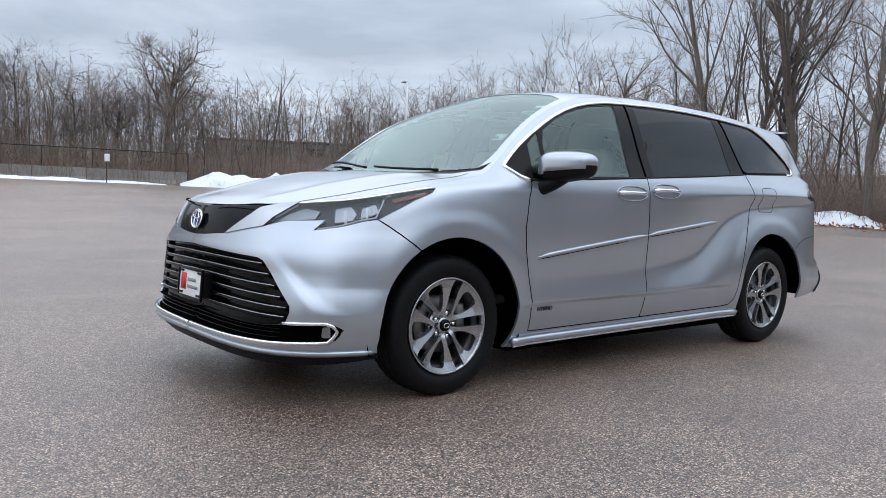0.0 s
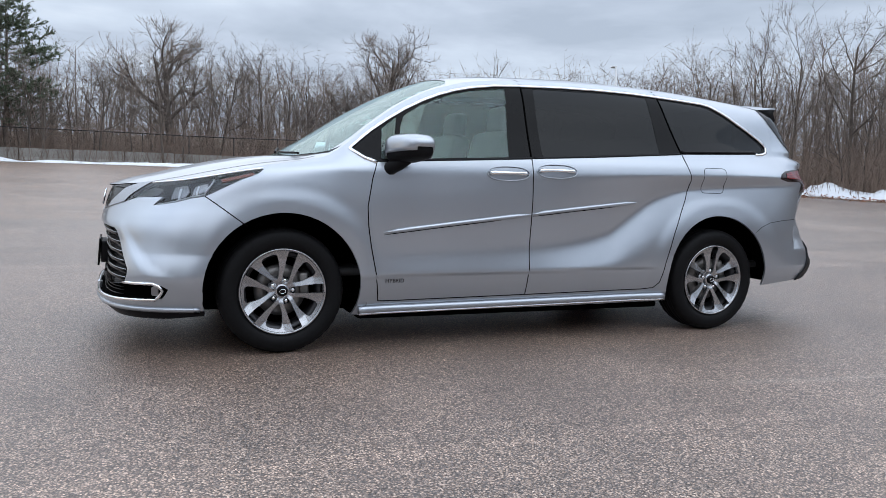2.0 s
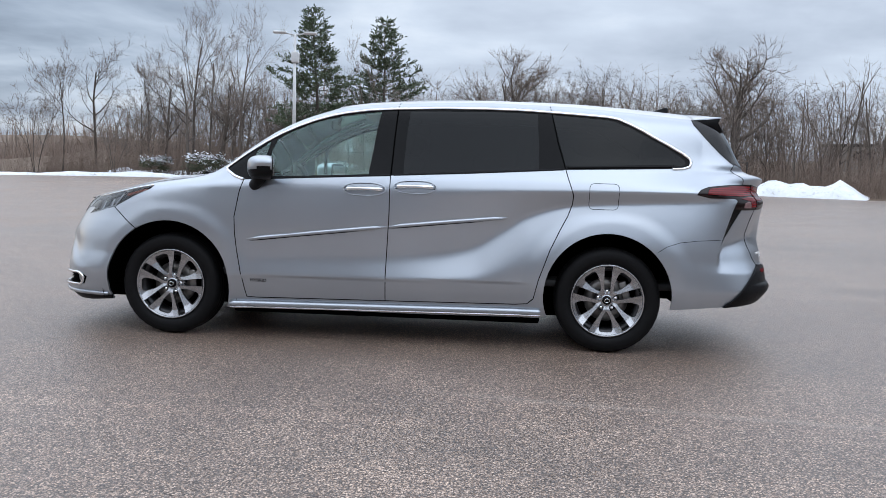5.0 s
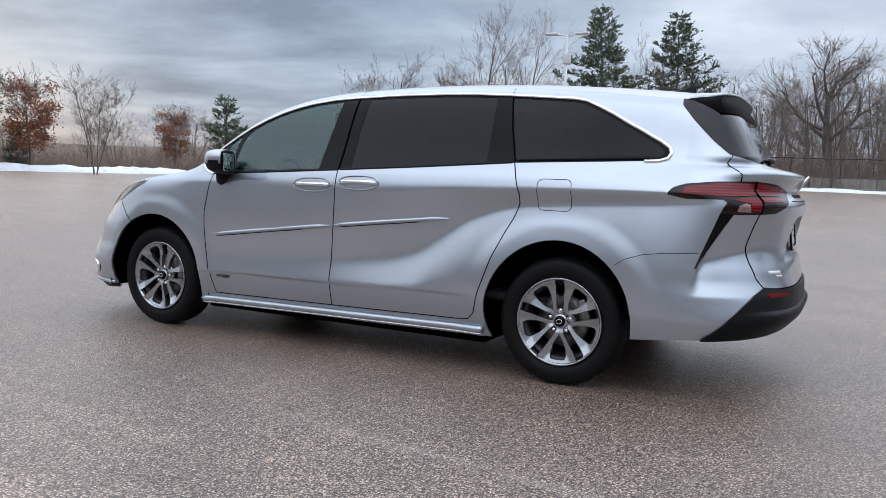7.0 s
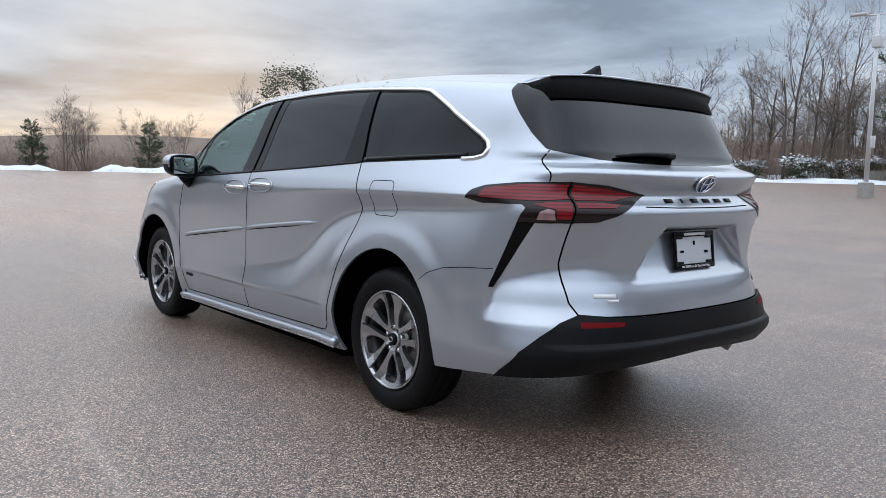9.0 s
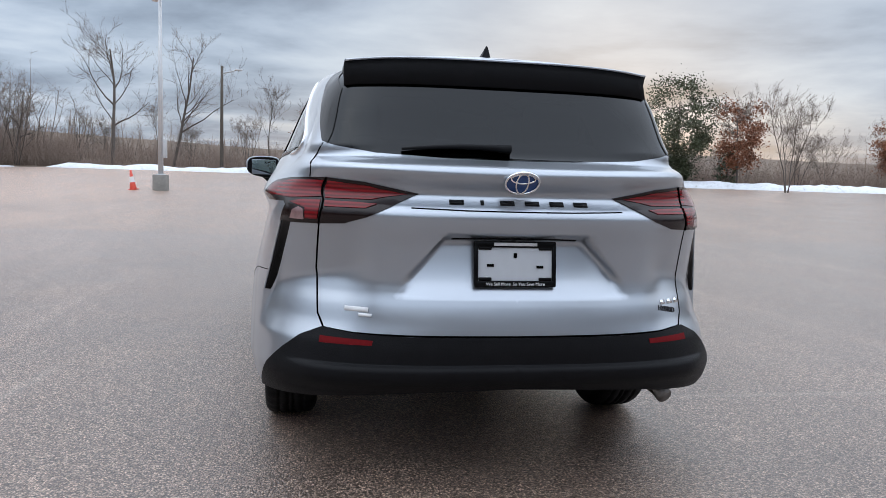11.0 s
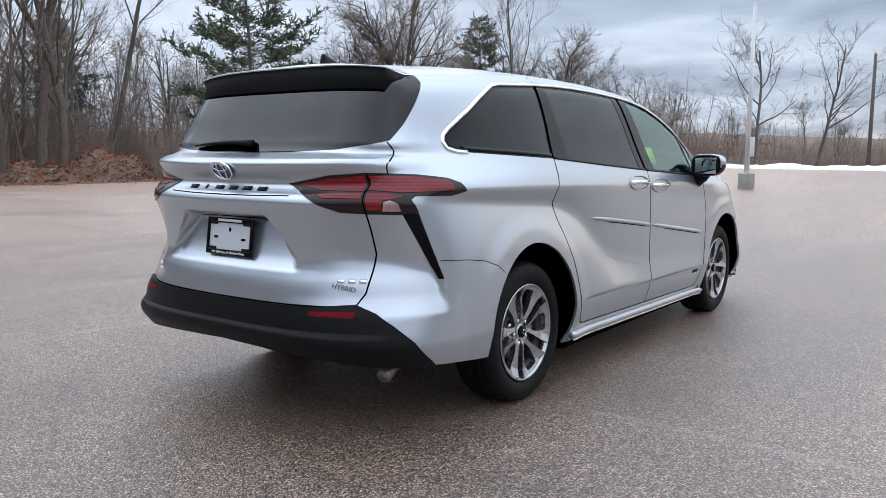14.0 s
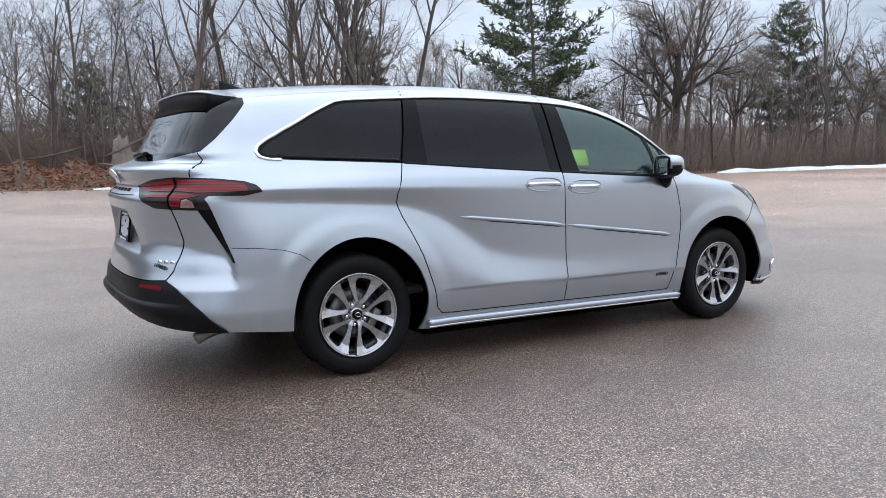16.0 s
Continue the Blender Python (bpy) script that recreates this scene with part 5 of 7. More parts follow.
MIRROR = plain("mirror_glass", (0.55, 0.57, 0.60), 0.05, 1.0, 0.01)
for sy in (1, -1):
    bm = bmesh.new()
    tube(bm, [(-0.93, sy * 0.89, 1.060), (-0.91, sy * 0.945, 1.075), (-0.875, sy * 0.985, 1.100), (-0.84, sy * 1.02, 1.145)], [0.045, 0.042, 0.040, 0.050], 12)
    mb = part("mirror", bm, BLACK_MATT, van, "door mirror on a black foot")
    part("mirror_cap", mirror_shell(sy, True), PAINT, mb, "silver mirror cap")
    part("mirror_base", mirror_shell(sy, False), BLACK_MATT, mb, "black mirror housing")
    bm = bmesh.new()
    box(bm, 0.006, 0.190, 0.112, Matrix.Translation((-0.764, sy * 1.045, 1.190)) @ Matrix.Rotation(radians(-sy * 23), 4, "Z"), 0.002)
    part("mirror_glass", bm, MIRROR, mb)

def on_flank(x, z, off, sy):
    p, n = (Vector(v) for v in wrap_point(x, z, off, sy))
    xax = Vector((1, 0, 0)) if sy < 0 else Vector((-1, 0, 0))
    xax = (xax - n * n.dot(xax)).normalized()
    m = Matrix((xax, n.cross(xax), n)).transposed().to_4x4()
    m.translation = p
    return m


# door handles
for sy in (1, -1):
    for x0, z0, owner in ((-0.144, 1.064, "front"), (0.203, 1.086, "slide")):
        q, n = wrap_point(x0, z0, 0.0, sy)
        m = on_flank(x0, z0, 0.0, sy)
        bm = bmesh.new()
        loop = [(0.146 * math.copysign(abs(math.cos(a)) ** 0.75, math.cos(a)), 0.044 * math.sin(a), 0.003) for a in np.linspace(0, 2 * math.pi, 41)]
        tube(bm, loop, 0.0035, 8, False)
        bm.transform(m)
        hd = part("door_handle", bm, PAINT, doors[owner, sy], "chrome pull handle in a silver cup")
        bm = bmesh.new()
        ring = [bm.verts.new((p[0], p[1], 0.0025)) for p in loop[:-1]]
        dip = [bm.verts.new((p[0] * 0.80, p[1] * 0.60, -0.016)) for p in loop[:-1]]
        for i in range(40):
            bm.faces.new((ring[i], ring[(i + 1) % 40], dip[(i + 1) % 40], dip[i]))
        bm.faces.new(dip)
        bmesh.ops.recalc_face_normals(bm, faces=bm.faces)
        bm.transform(m)
        part("cup", bm, CUP, hd)
        bm = bmesh.new()
        tube(bm, [(-0.132, 0, 0.0), (-0.108, 0, 0.022), (-0.05, 0.001, 0.034), (0.05, 0.001, 0.034), (0.108, 0, 0.022), (0.132, 0, 0.0)], [0.014, 0.0145, 0.0105, 0.0105, 0.0145, 0.014], 12)
        bmesh.ops.scale(bm, vec=(1, 1, 0.8), verts=bm.verts)
        bm.transform(m)
        part("pull", bm, CHROME, hd, "chrome pull")

# roof spoiler and fin
def spoiler_rows(bm, black):
    rows = []
    for y in np.linspace(-1, 1, 41):
        k = abs(y) ** 3.5
        yy = 0.626 * y
        x1, z1 = 2.330 - 0.050 * k, 1.646 - 0.022 * k
        x0 = 2.10
        z0 = float(top_z(x0, min(abs(yy), 0.985 * float(top_half(x0))))) + 0.003
        if not black:
            ring = ((x0, z0), ((x0 + x1) / 2, (z0 + z1) / 2 + 0.006), (x1, z1), (x1 + 0.003, z1 - 0.005), (x1 - 0.012, z1 - 0.010))
        else:
            zg = 1.538 - 0.012 * k
            xg = float(wrap_xy(uf(min(abs(yy), 0.62), zg, True), zg)[0])
            ring = ((x1 - 0.004, z1 - 0.006), (x1 - 0.018, z1 - 0.040), (xg + 0.016, zg), (xg - 0.04, zg - 0.01), (x0, z0 - 0.012))
        rows.append([bm.verts.new((a, yy, c)) for a, c in ring])
    n = 5
    for p, q in zip(rows, rows[1:]):
        for i in range(n if black else n - 1):
            bm.faces.new((p[i], q[i], q[(i + 1) % n], p[(i + 1) % n]))
    bm.faces.new(rows[0])
    bm.faces.new(rows[-1][::-1])
    bmesh.ops.recalc_face_normals(bm, faces=bm.faces)
    return bm


sp = part("roof_spoiler", spoiler_rows(bmesh.new(), False), PAINT, gate, "silver roof spoiler with a black underside")
part("spoiler_underside", spoiler_rows(bmesh.new(), True), BLACK_MATT, sp)
bm = bmesh.new()
zf = float(top_z(1.93, 0.0))
rows = []
for t in np.linspace(0, 1, 9):
    x = 1.84 + 0.19 * t
    h = 0.062 * t**1.25 if t < 0.97 else 0.052
    w = 0.032 * (1 - 0.35 * t) * min(1, 0.25 + 4 * t)
    rows.append([bm.verts.new(p) for p in ((x, -w, zf - 0.012), (x, -w * 0.35, zf + h * 0.7), (x, 0, zf + h), (x, w * 0.35, zf + h * 0.7), (x, w, zf - 0.012))])
for p, q in zip(rows, rows[1:]):
    for i in range(4):
        bm.faces.new((p[i], q[i], q[i + 1], p[i + 1]))
bm.faces.new(rows[0])
bm.faces.new(rows[-1][::-1])
bmesh.ops.recalc_face_normals(bm, faces=bm.faces)
part("antenna_fin", bm, BLACK_MATT, roof, "dark grey antenna fin")


# wipers
def rear_at(y, z, off=0.0):
    p, n = wrap_point(uf(abs(y), z, True), z, off, 1 if y >= 0 else -1)
    return Vector(p), Vector(n)


bm = bmesh.new()
pts = [rear_at(y, 1.272 + 0.016 * math.sin((y + 0.42) / 0.42 * 2.4), 0.014)[0] for y in np.linspace(-0.42, 0.0, 8)]
tube(bm, pts, [0.005, 0.007, 0.008, 0.009, 0.010, 0.011, 0.014, 0.017], 8)
part("rear_wiper", bm, BLACK_MATT, gate, "black rear wiper")
for sgn in (1, -1):
    bm = bmesh.new()
    xs = np.linspace(-1.40, -1.26, 10)
    ys = np.linspace(0.05, 0.66, 10) if sgn > 0 else np.linspace(-0.62, -0.02, 10)
    xs = xs if sgn > 0 else -1.38 - 0.03 * np.cos(np.linspace(-1.5, 1.5, 10))
    p = top_point(xs, ys, 0.016)[0]
    tube(bm, [tuple(v) for v in p], 0.007, 6)
    part("wiper", bm, BLACK_MATT, screen, "black windscreen wiper")


# badges, plates and writing
def bar(bm, y, z, w, h, x_of, thick=0.003):
    p, n = x_of(y, z)
    m = Matrix.Translation(p) @ n.to_track_quat("Z", "Y").to_matrix().to_4x4()
    box(bm, w, h, thick, m)


for j in range(6):
    y = -0.235 + j * 0.094
    bm = bmesh.new()
    bar(bm, y, 1.089, 0.054 if j != 1 else 0.012, 0.021, lambda a, b: rear_at(a, b, 0.002))
    part("name_letter", bm, BLACK_GLOSS, gate, "dark letter of the model name, kept plain" if j == 0 else "")


def on_rear(y, z, off):
    p, n = rear_at(y, z, off)
    zax = n
    xax = Vector((0, 1, 0)) - zax * zax.y
    xax.normalize()
    yax = zax.cross(xax)
    m = Matrix((xax, yax, zax)).transposed().to_4x4()
    m.translation = p
    return m


def oval_badge(parent, place, ry, rz, name="badge"):
    """A chrome oval with a blue field, drawn as a plain shape."""
    m = place
    bm = bmesh.new()
    ring = [(ry * math.cos(a), rz * math.sin(a), 0.006) for a in np.linspace(0, 2 * math.pi, 41)]
    tube(bm, ring, 0.0052, 8, False)
    inner = [(ry * 0.36 * math.cos(a), rz * 0.94 * math.sin(a), 0.007) for a in np.linspace(0, 2 * math.pi, 31)]
    tube(bm, inner, 0.0036, 6, False)
    wide = [(ry * 0.72 * math.cos(a), rz * 0.42 + rz * 0.42 * math.sin(a), 0.007) for a in np.linspace(0, 2 * math.pi, 31)]
    tube(bm, wide, 0.0036, 6, False)
    bm.transform(m)
    ob = part(name, bm, CHROME, parent, "chrome oval badge on a blue field")
    bm = bmesh.new()
    lathe(bm, [(0.0, -0.004), (0.8, -0.004), (1.0, -0.0005)], 40)
    bm.transform(m @ Matrix.Diagonal((ry, rz, 1, 1)) @ Matrix.Rotation(radians(-90), 4, "X"))
    bmesh.ops.recalc_face_normals(bm, faces=bm.faces)
    part("badge_field", bm, EMBLEM_BLUE, ob)
    return ob


oval_badge(gate, on_rear(0.0, 1.170, 0.004), 0.063, 0.046)
oval_badge(fb, Matrix.Translation((float(nose(0.845)) - 0.006, 0, 0.845)) @ Matrix.Rotation(radians(-90), 4, "Z") @ Matrix.Rotation(radians(78), 4, "X"), 0.062, 0.046)


def writing(text, size, mat, parent, m, name="lettering", depth=0.0008):
    c = bpy.data.curves.new(name, "FONT")
    c.body, c.size, c.extrude, c.align_x, c.align_y = text, size, depth, "CENTER", "CENTER"
    ob = new(name, c)
    deps = bpy.context.evaluated_depsgraph_get()
    me = bpy.data.meshes.new_from_object(ob.evaluated_get(deps))
    bpy.data.objects.remove(ob)
    return part_mesh(name, me, mat, parent, "", False, m)


writing("HYBRID", 0.030, DARK_ALLOY, gate, on_rear(0.640, 0.684, 0.002), depth=0.002)
bm = bmesh.new()
for j in range(3):
    bar(bm, 0.622 + j * 0.040, 0.713, 0.030, 0.020, lambda a, b: rear_at(a, b, 0.002))
part("trim_badge", bm, CHROME, gate, "chrome trim badge, kept plain")
bm = bmesh.new()
bar(bm, -0.585, 0.692, 0.095, 0.018, lambda a, b: rear_at(a, b, 0.001))
bar(bm, -0.555, 0.673, 0.050, 0.012, lambda a, b: rear_at(a, b, 0.001))
part("dealer_sticker", bm, WHITE_CARD, gate, "small pale dealer sticker, kept plain")
for sy in (1, -1):
    writing("HYBRID", 0.034, DARK_ALLOY, doors["front", sy], on_flank(-0.875, 0.412, 0.002, sy), depth=0.0015)


def plate(parent, m, front):
    """A plate in a dealer's frame; local x across, y up, z out."""
    bm = bmesh.new()
    box(bm, 0.285, 0.145, 0.004, None, 0.002)
    for dx, dy, r in ((-0.125, 0.055, 0.008), (0.125, 0.055, 0.008), (-0.11, -0.05, 0.008), (0.11, -0.05, 0.008)):
        box(bm, r * 2, r, 0.006, Matrix.Translation((dx, dy, 0.002)))
    bm.transform(m)
    ob = part("licence_plate", bm, WHITE_CARD if front else GREY_CARD, parent, "white dealer card in a black plate frame" if front else "blank grey plate in a dealer frame")
    bm = bmesh.new()
    for sx, sy_, dx, dy in ((0.312, 0.024 if not front else 0.014, 0, 0.073), (0.312, 0.024 if not front else 0.014, 0, -0.073), (0.016, 0.165, -0.149, 0), (0.016, 0.165, 0.149, 0)):
        box(bm, sx, sy_, 0.012, m @ Matrix.Translation((dx, dy, 0.003)), 0.004)
    for dx, dy in ((-0.115, 0.058), (0.115, 0.058), (-0.115, -0.055), (0.115, -0.055)):
        box(bm, 0.05, 0.012, 0.010, m @ Matrix.Translation((dx, dy, 0.003)), 0.004)
    fr = part("plate_frame", bm, BLACK_GLOSS, ob, "black plate frame")
    if front:
        bm = bmesh.new()
        box(bm, 0.065, 0.085, 0.002, m @ Matrix.Translation((-0.085, 0.005, 0.004)), 0.0)
        part("print_block", bm, PRINT_RED, ob)
        bm = bmesh.new()
        for dy, w in ((0.018, 0.10), (-0.018, 0.13)):
            box(bm, w, 0.016, 0.002, m @ Matrix.Translation((-0.03 + w / 2, dy, 0.004)))
        part("print_bar", bm, PRINT_GREY, ob)
    else:
        writing("We Sell More, So You Save More", 0.0165, WHITE_CARD, fr, m @ Matrix.Translation((0, -0.074, 0.0095)))
        bm = bmesh.new()
        box(bm, 0.165, 0.012, 0.001, m @ Matrix.Translation((0, 0.073, 0.0095)))
        part("print_bar", bm, WHITE_CARD, fr)
        for dx, dy, sx, sy_ in ((-0.095, -0.005, 0.026, 0.010), (0.095, -0.01, 0.026, 0.010), (0, 0.032, 0.012, 0.018)):
            bm = bmesh.new()
            box(bm, sx, sy_, 0.004, m @ Matrix.Translation((dx, dy, 0.003)))
            part("plate_slot", bm, GAP, ob)
        bm = bmesh.new()
        lathe(bm, [(0.0, -0.006), (0.010, -0.005), (0.013, -0.002)], 14, m @ Matrix.Translation((0, -0.008, 0)) @ Matrix.Rotation(radians(90), 4, "X"))
        part("plate_stud", bm, PRINT_GREY, ob)
    return ob


mr = Matrix.Translation((2.624, -0.004, 0.865)) @ Matrix.Rotation(radians(90), 4, "Z") @ Matrix.Rotation(radians(90 - 7), 4, "X")
plate(gate, mr, False)
mf = Matrix.Translation((-2.492, 0.0, 0.513)) @ Matrix.Rotation(radians(-90), 4, "Z") @ Matrix.Rotation(radians(90 - 4), 4, "X")
plate(fb, mf, True)
bm = bmesh.new()
box(bm, 0.05, 0.30, 0.13, Matrix.Translation((-2.462, 0, 0.513)), 0.01)
part("plate_mount", bm, BLACK_MATT, fb)
bm = bmesh.new()
ribbon(bm, rf((0.0, 0.960), (0.10, 0.960), (0.24, 0.955)), wrap_point, 0.020, -0.002, 0.004, 1)
ribbon(bm, rf((0.0, 0.960), (0.10, 0.960), (0.24, 0.955)), wrap_point, 0.020, -0.002, 0.004, -1)
part("gate_handle", bm, BLACK_MATT, gate, "black tailgate handle recess")

# stickers on the glass
def screen_card(x, y, w, h, mat, label):
    p, n = top_point(x, y, -0.008)
    m = Matrix.Translation(Vector(p)) @ Vector(n).to_track_quat("Z", "X").to_matrix().to_4x4()
    bm = bmesh.new()
    box(bm, h, w, 0.001, m)
    part("window_sticker", bm, mat, screen, label)


screen_card(-0.98, -0.655, 0.075, 0.07, WHITE_CARD, "small pale inspection sticker")
screen_card(-0.985, -0.655, 0.075, 0.03, PRINT_GREEN, "green band of the inspection sticker")
screen_card(-0.62, -0.615, 0.07, 0.05, WHITE_CARD, "small white sticker")
screen_card(-0.71, -0.60, 0.09, 0.05, PRINT_GREEN, "pale green sticker")
q, n = wrap_point(-0.15, 1.262, -0.012, 1)
bm = bmesh.new()
box(bm, 0.175, 0.002, 0.115, Matrix.Translation(Vector(q)) @ Matrix.Rotation(radians(22), 4, "X"))
part("window_sticker", bm, STICKER, doors["glass", 1], "bright yellow-green sales sticker")

# the cabin, seen through the front glass
bm = bmesh.new()
box(bm, 0.42, 1.56, 0.30, Matrix.Translation((-1.02, 0, 0.98)), 0.09, 4)
box(bm, 0.30, 1.50, 0.06, Matrix.Translation((-1.26, 0, 1.085)), 0.02, 2)
part("dashboard", bm, DASH, van, "dark dashboard")
bm = bmesh.new()
ring = [(0, 0.185 * math.cos(a), 0.185 * math.sin(a)) for a in np.linspace(0, 2 * math.pi, 33)]
tube(bm, ring, 0.017, 8, False)
tube(bm, [(0.02, -0.17, 0), (0.03, 0.17, 0)], 0.016, 8)
tube(bm, [(0.02, 0, 0), (0.01, 0, -0.17)], 0.016, 8)
box(bm, 0.06, 0.13, 0.11, Matrix.Translation((0.03, 0, 0)), 0.02)
bm.transform(Matrix.Translation((-0.70, -0.40, 1.06)) @ Matrix.Rotation(radians(-22), 4, "Y"))
part("steering_wheel", bm, DASH, van, "black steering wheel")


def seat(x, y):
    bm = bmesh.new()
    box(bm, 0.52, 0.50, 0.16, Matrix.Translation((x, y, 0.68)), 0.05, 3)
    st = part("seat", bm, SEAT, van, "grey leather seat")
    bm = bmesh.new()
    box(bm, 0.14, 0.50, 0.66, Matrix.Translation((x + 0.30, y, 1.02)) @ Matrix.Rotation(radians(14), 4, "Y"), 0.06, 3)
    part("backrest", bm, SEAT, st)
    bm = bmesh.new()
    box(bm, 0.10, 0.26, 0.19, Matrix.Translation((x + 0.40, y, 1.42)) @ Matrix.Rotation(radians(8), 4, "Y"), 0.045, 3)
    tube(bm, [(x + 0.385, y - 0.06, 1.25), (x + 0.395, y - 0.06, 1.36)], 0.008, 6)
    tube(bm, [(x + 0.385, y + 0.06, 1.25), (x + 0.395, y + 0.06, 1.36)], 0.008, 6)
    part("headrest", bm, SEAT, st)


for x in (-0.35, 0.72):
    for y in (-0.40, 0.40):
        seat(x, y)
seat(1.55, -0.33)
seat(1.55, 0.33)
bm = bmesh.new()
for p in ((-0.52, 0.0),):
    box(bm, 0.03, 0.24, 0.065, Matrix.Translation((-0.56, 0, 1.55)), 0.02, 3)
    tube(bm, [(-0.55, 0, 1.56), (-0.50, 0, 1.64)], 0.012, 8)
part("rear_view_mirror", bm, DASH, van, "black rear-view mirror")
v2, f2, n2 = cut_sheet([(-0.36, -0.55), (2.1, -0.52), (2.1, 0.52), (-0.36, 0.55)], [], 0.15, 0.12)
part_mesh("headliner", sheet_mesh("headliner", v2, f2, top_point, -0.035, (1,), 0.0), HEADLINER, van, "pale fabric headliner")
bm = bmesh.new()
box(bm, 3.9, 1.62, 0.05, Matrix.Translation((0.55, 0, 0.45)), 0.02)
part("cabin_floor", bm, DASH, van)
for sy in (1, -1):
    bm = bmesh.new()
    box(bm, 1.75, 0.05, 0.55, Matrix.Translation((-0.1, sy * 0.845, 0.83)), 0.02)
    part("door_lining", bm, SEAT, van)

# ---- trees and brush ----
class Wood:
    """Collects limbs and twigs as plain lists."""

    def __init__(self):
        self.v, self.f = [], []

    def limb(self, pts, radii, sides):
        k = len(self.v)
        for i, p in enumerate(pts):
            d = (pts[min(i + 1, len(pts) - 1)] - pts[max(i - 1, 0)]).normalized()
            a = d.cross(Vector((0.37, 0.21, 0.11)) + Vector((d.y, -d.z, d.x)) * 0.5)
            a = a.normalized() if a.length > 1e-4 else d.orthogonal().normalized()
            b = d.cross(a)
            for j in range(sides):
                t = 2 * math.pi * j / sides
                self.v.append(p + (a * math.cos(t) + b * math.sin(t)) * radii[i])
        for i in range(len(pts) - 1):
            for j in range(sides):
                m = (j + 1) % sides
                self.f.append((k + i * sides + j, k + i * sides + m, k + (i + 1) * sides + m, k + (i + 1) * sides + j))

    def twig(self, p, q, r):
        d = (q - p).normalized()
        a = d.orthogonal().normalized() * r
        b = d.cross(a)
        k = len(self.v)
        self.v += [p + a, p - a * 0.5 + b * 0.87, p - a * 0.5 - b * 0.87, q]
        self.f += [(k, k + 1, k + 3), (k + 1, k + 2, k + 3), (k + 2, k, k + 3)]

    def leaf(self, p, d, up, w):
        """A thin folded blade with two faces."""
        s = d.cross(up)
        s = s.normalized() * w if s.length > 1e-4 else d.orthogonal() * w
        k = len(self.v)
        self.v += [p, p + d * 0.5 + s, p + d, p + d * 0.5 - s]
        self.f += [(k, k + 1, k + 2), (k, k + 2, k + 3)]

    def mesh(self, name):
        return from_lists(name, self.v, self.f)


def wander(rng, p, d, length, steps, bend, lift):
    pts = [p.copy()]
    d = d.normalized()
    for _ in range(steps):
        d = (d + Vector((rng.gauss(0, bend), rng.gauss(0, bend), rng.gauss(0, bend) + lift))).normalized()
        pts.append(pts[-1] + d * (length / steps))
    return pts


def bare_tree(seed, height, spread, forks, trunk_r, dense_k=1.0, stem=0.86, low=0.34, kids=(5, 3), heavy=1.0, lean=0.0):
    """The trunk with its limbs, and the crown of twigs, of a leafless tree."""
    rng = random.Random(seed)
    wood, crown = Wood(), Wood()

    def grow(p, d, length, r, level):
        steps = (7, 5, 3, 2)[level]
        pts = wander(rng, p, d, length, steps, (0.06, 0.15, 0.19, 0.22)[level], (0.03, 0.08, 0.05, 0.04)[level])
        radii = [r * (1 - (0.62, 0.75, 0.8, 0.85)[level] * i / steps) for i in range(steps + 1)]
        if level == 3:
            wood.limb(pts[:2], [r, r * 0.6], 3)
            wood.twig(pts[1], pts[2], r * 0.6)
        else:
            wood.limb(pts, radii, (7, 5, 3)[level])
        if level < 3:
            for _ in range((forks, *kids)[level]):
                t = rng.uniform(low if level == 0 else 0.22, 1.0)
                i = min(int(t * steps), steps - 1)
                q = pts[i].lerp(pts[i + 1], t * steps - i)
                dd = (pts[i + 1] - pts[i]).normalized()
                side = dd.cross(Vector((rng.gauss(0, 1), rng.gauss(0, 1), rng.gauss(0, 1)))).normalized()
                ang = radians(rng.uniform(24, 58))
                nd = dd * math.cos(ang) + side * math.sin(ang) * spread
                nl = (height * 0.86 if level == 0 else length) * rng.uniform(0.36, 0.62) * (1.15 - 0.5 * t if level == 0 else 1)
                grow(q, nd, nl, max(0.010, radii[i] * min(0.85, heavy * rng.uniform(0.38, 0.62))), level + 1)
        if level >= 2:
            for _ in range(int(4 * dense_k)):
                t = rng.uniform(0.1, 1.0)
                i = min(int(t * steps), steps - 1)
                q = pts[i].lerp(pts[i + 1], t * steps - i)
                dd = (pts[i + 1] - pts[i]).normalized()
                e = (dd + Vector((rng.gauss(0, 0.5), rng.gauss(0, 0.5), rng.gauss(0.25, 0.4)))).normalized()
                l = rng.uniform(0.45, 1.2) * (0.05 * height + 0.25)
                m = q + e * l
                crown.twig(q, m, 0.0105)
                g = q.lerp(m, rng.uniform(0.25, 0.7))
                crown.twig(g, g + (e + Vector((rng.gauss(0, 0.6), rng.gauss(0, 0.6), rng.gauss(0.15, 0.45)))).normalized() * l * 0.6, 0.008)

    grow(Vector((0, 0, -0.2)), Vector((rng.gauss(0, 0.05) + lean, rng.gauss(0, 0.05), 1)), height * stem, trunk_r, 0)
    return wood.mesh("trunk"), crown.mesh("crown")


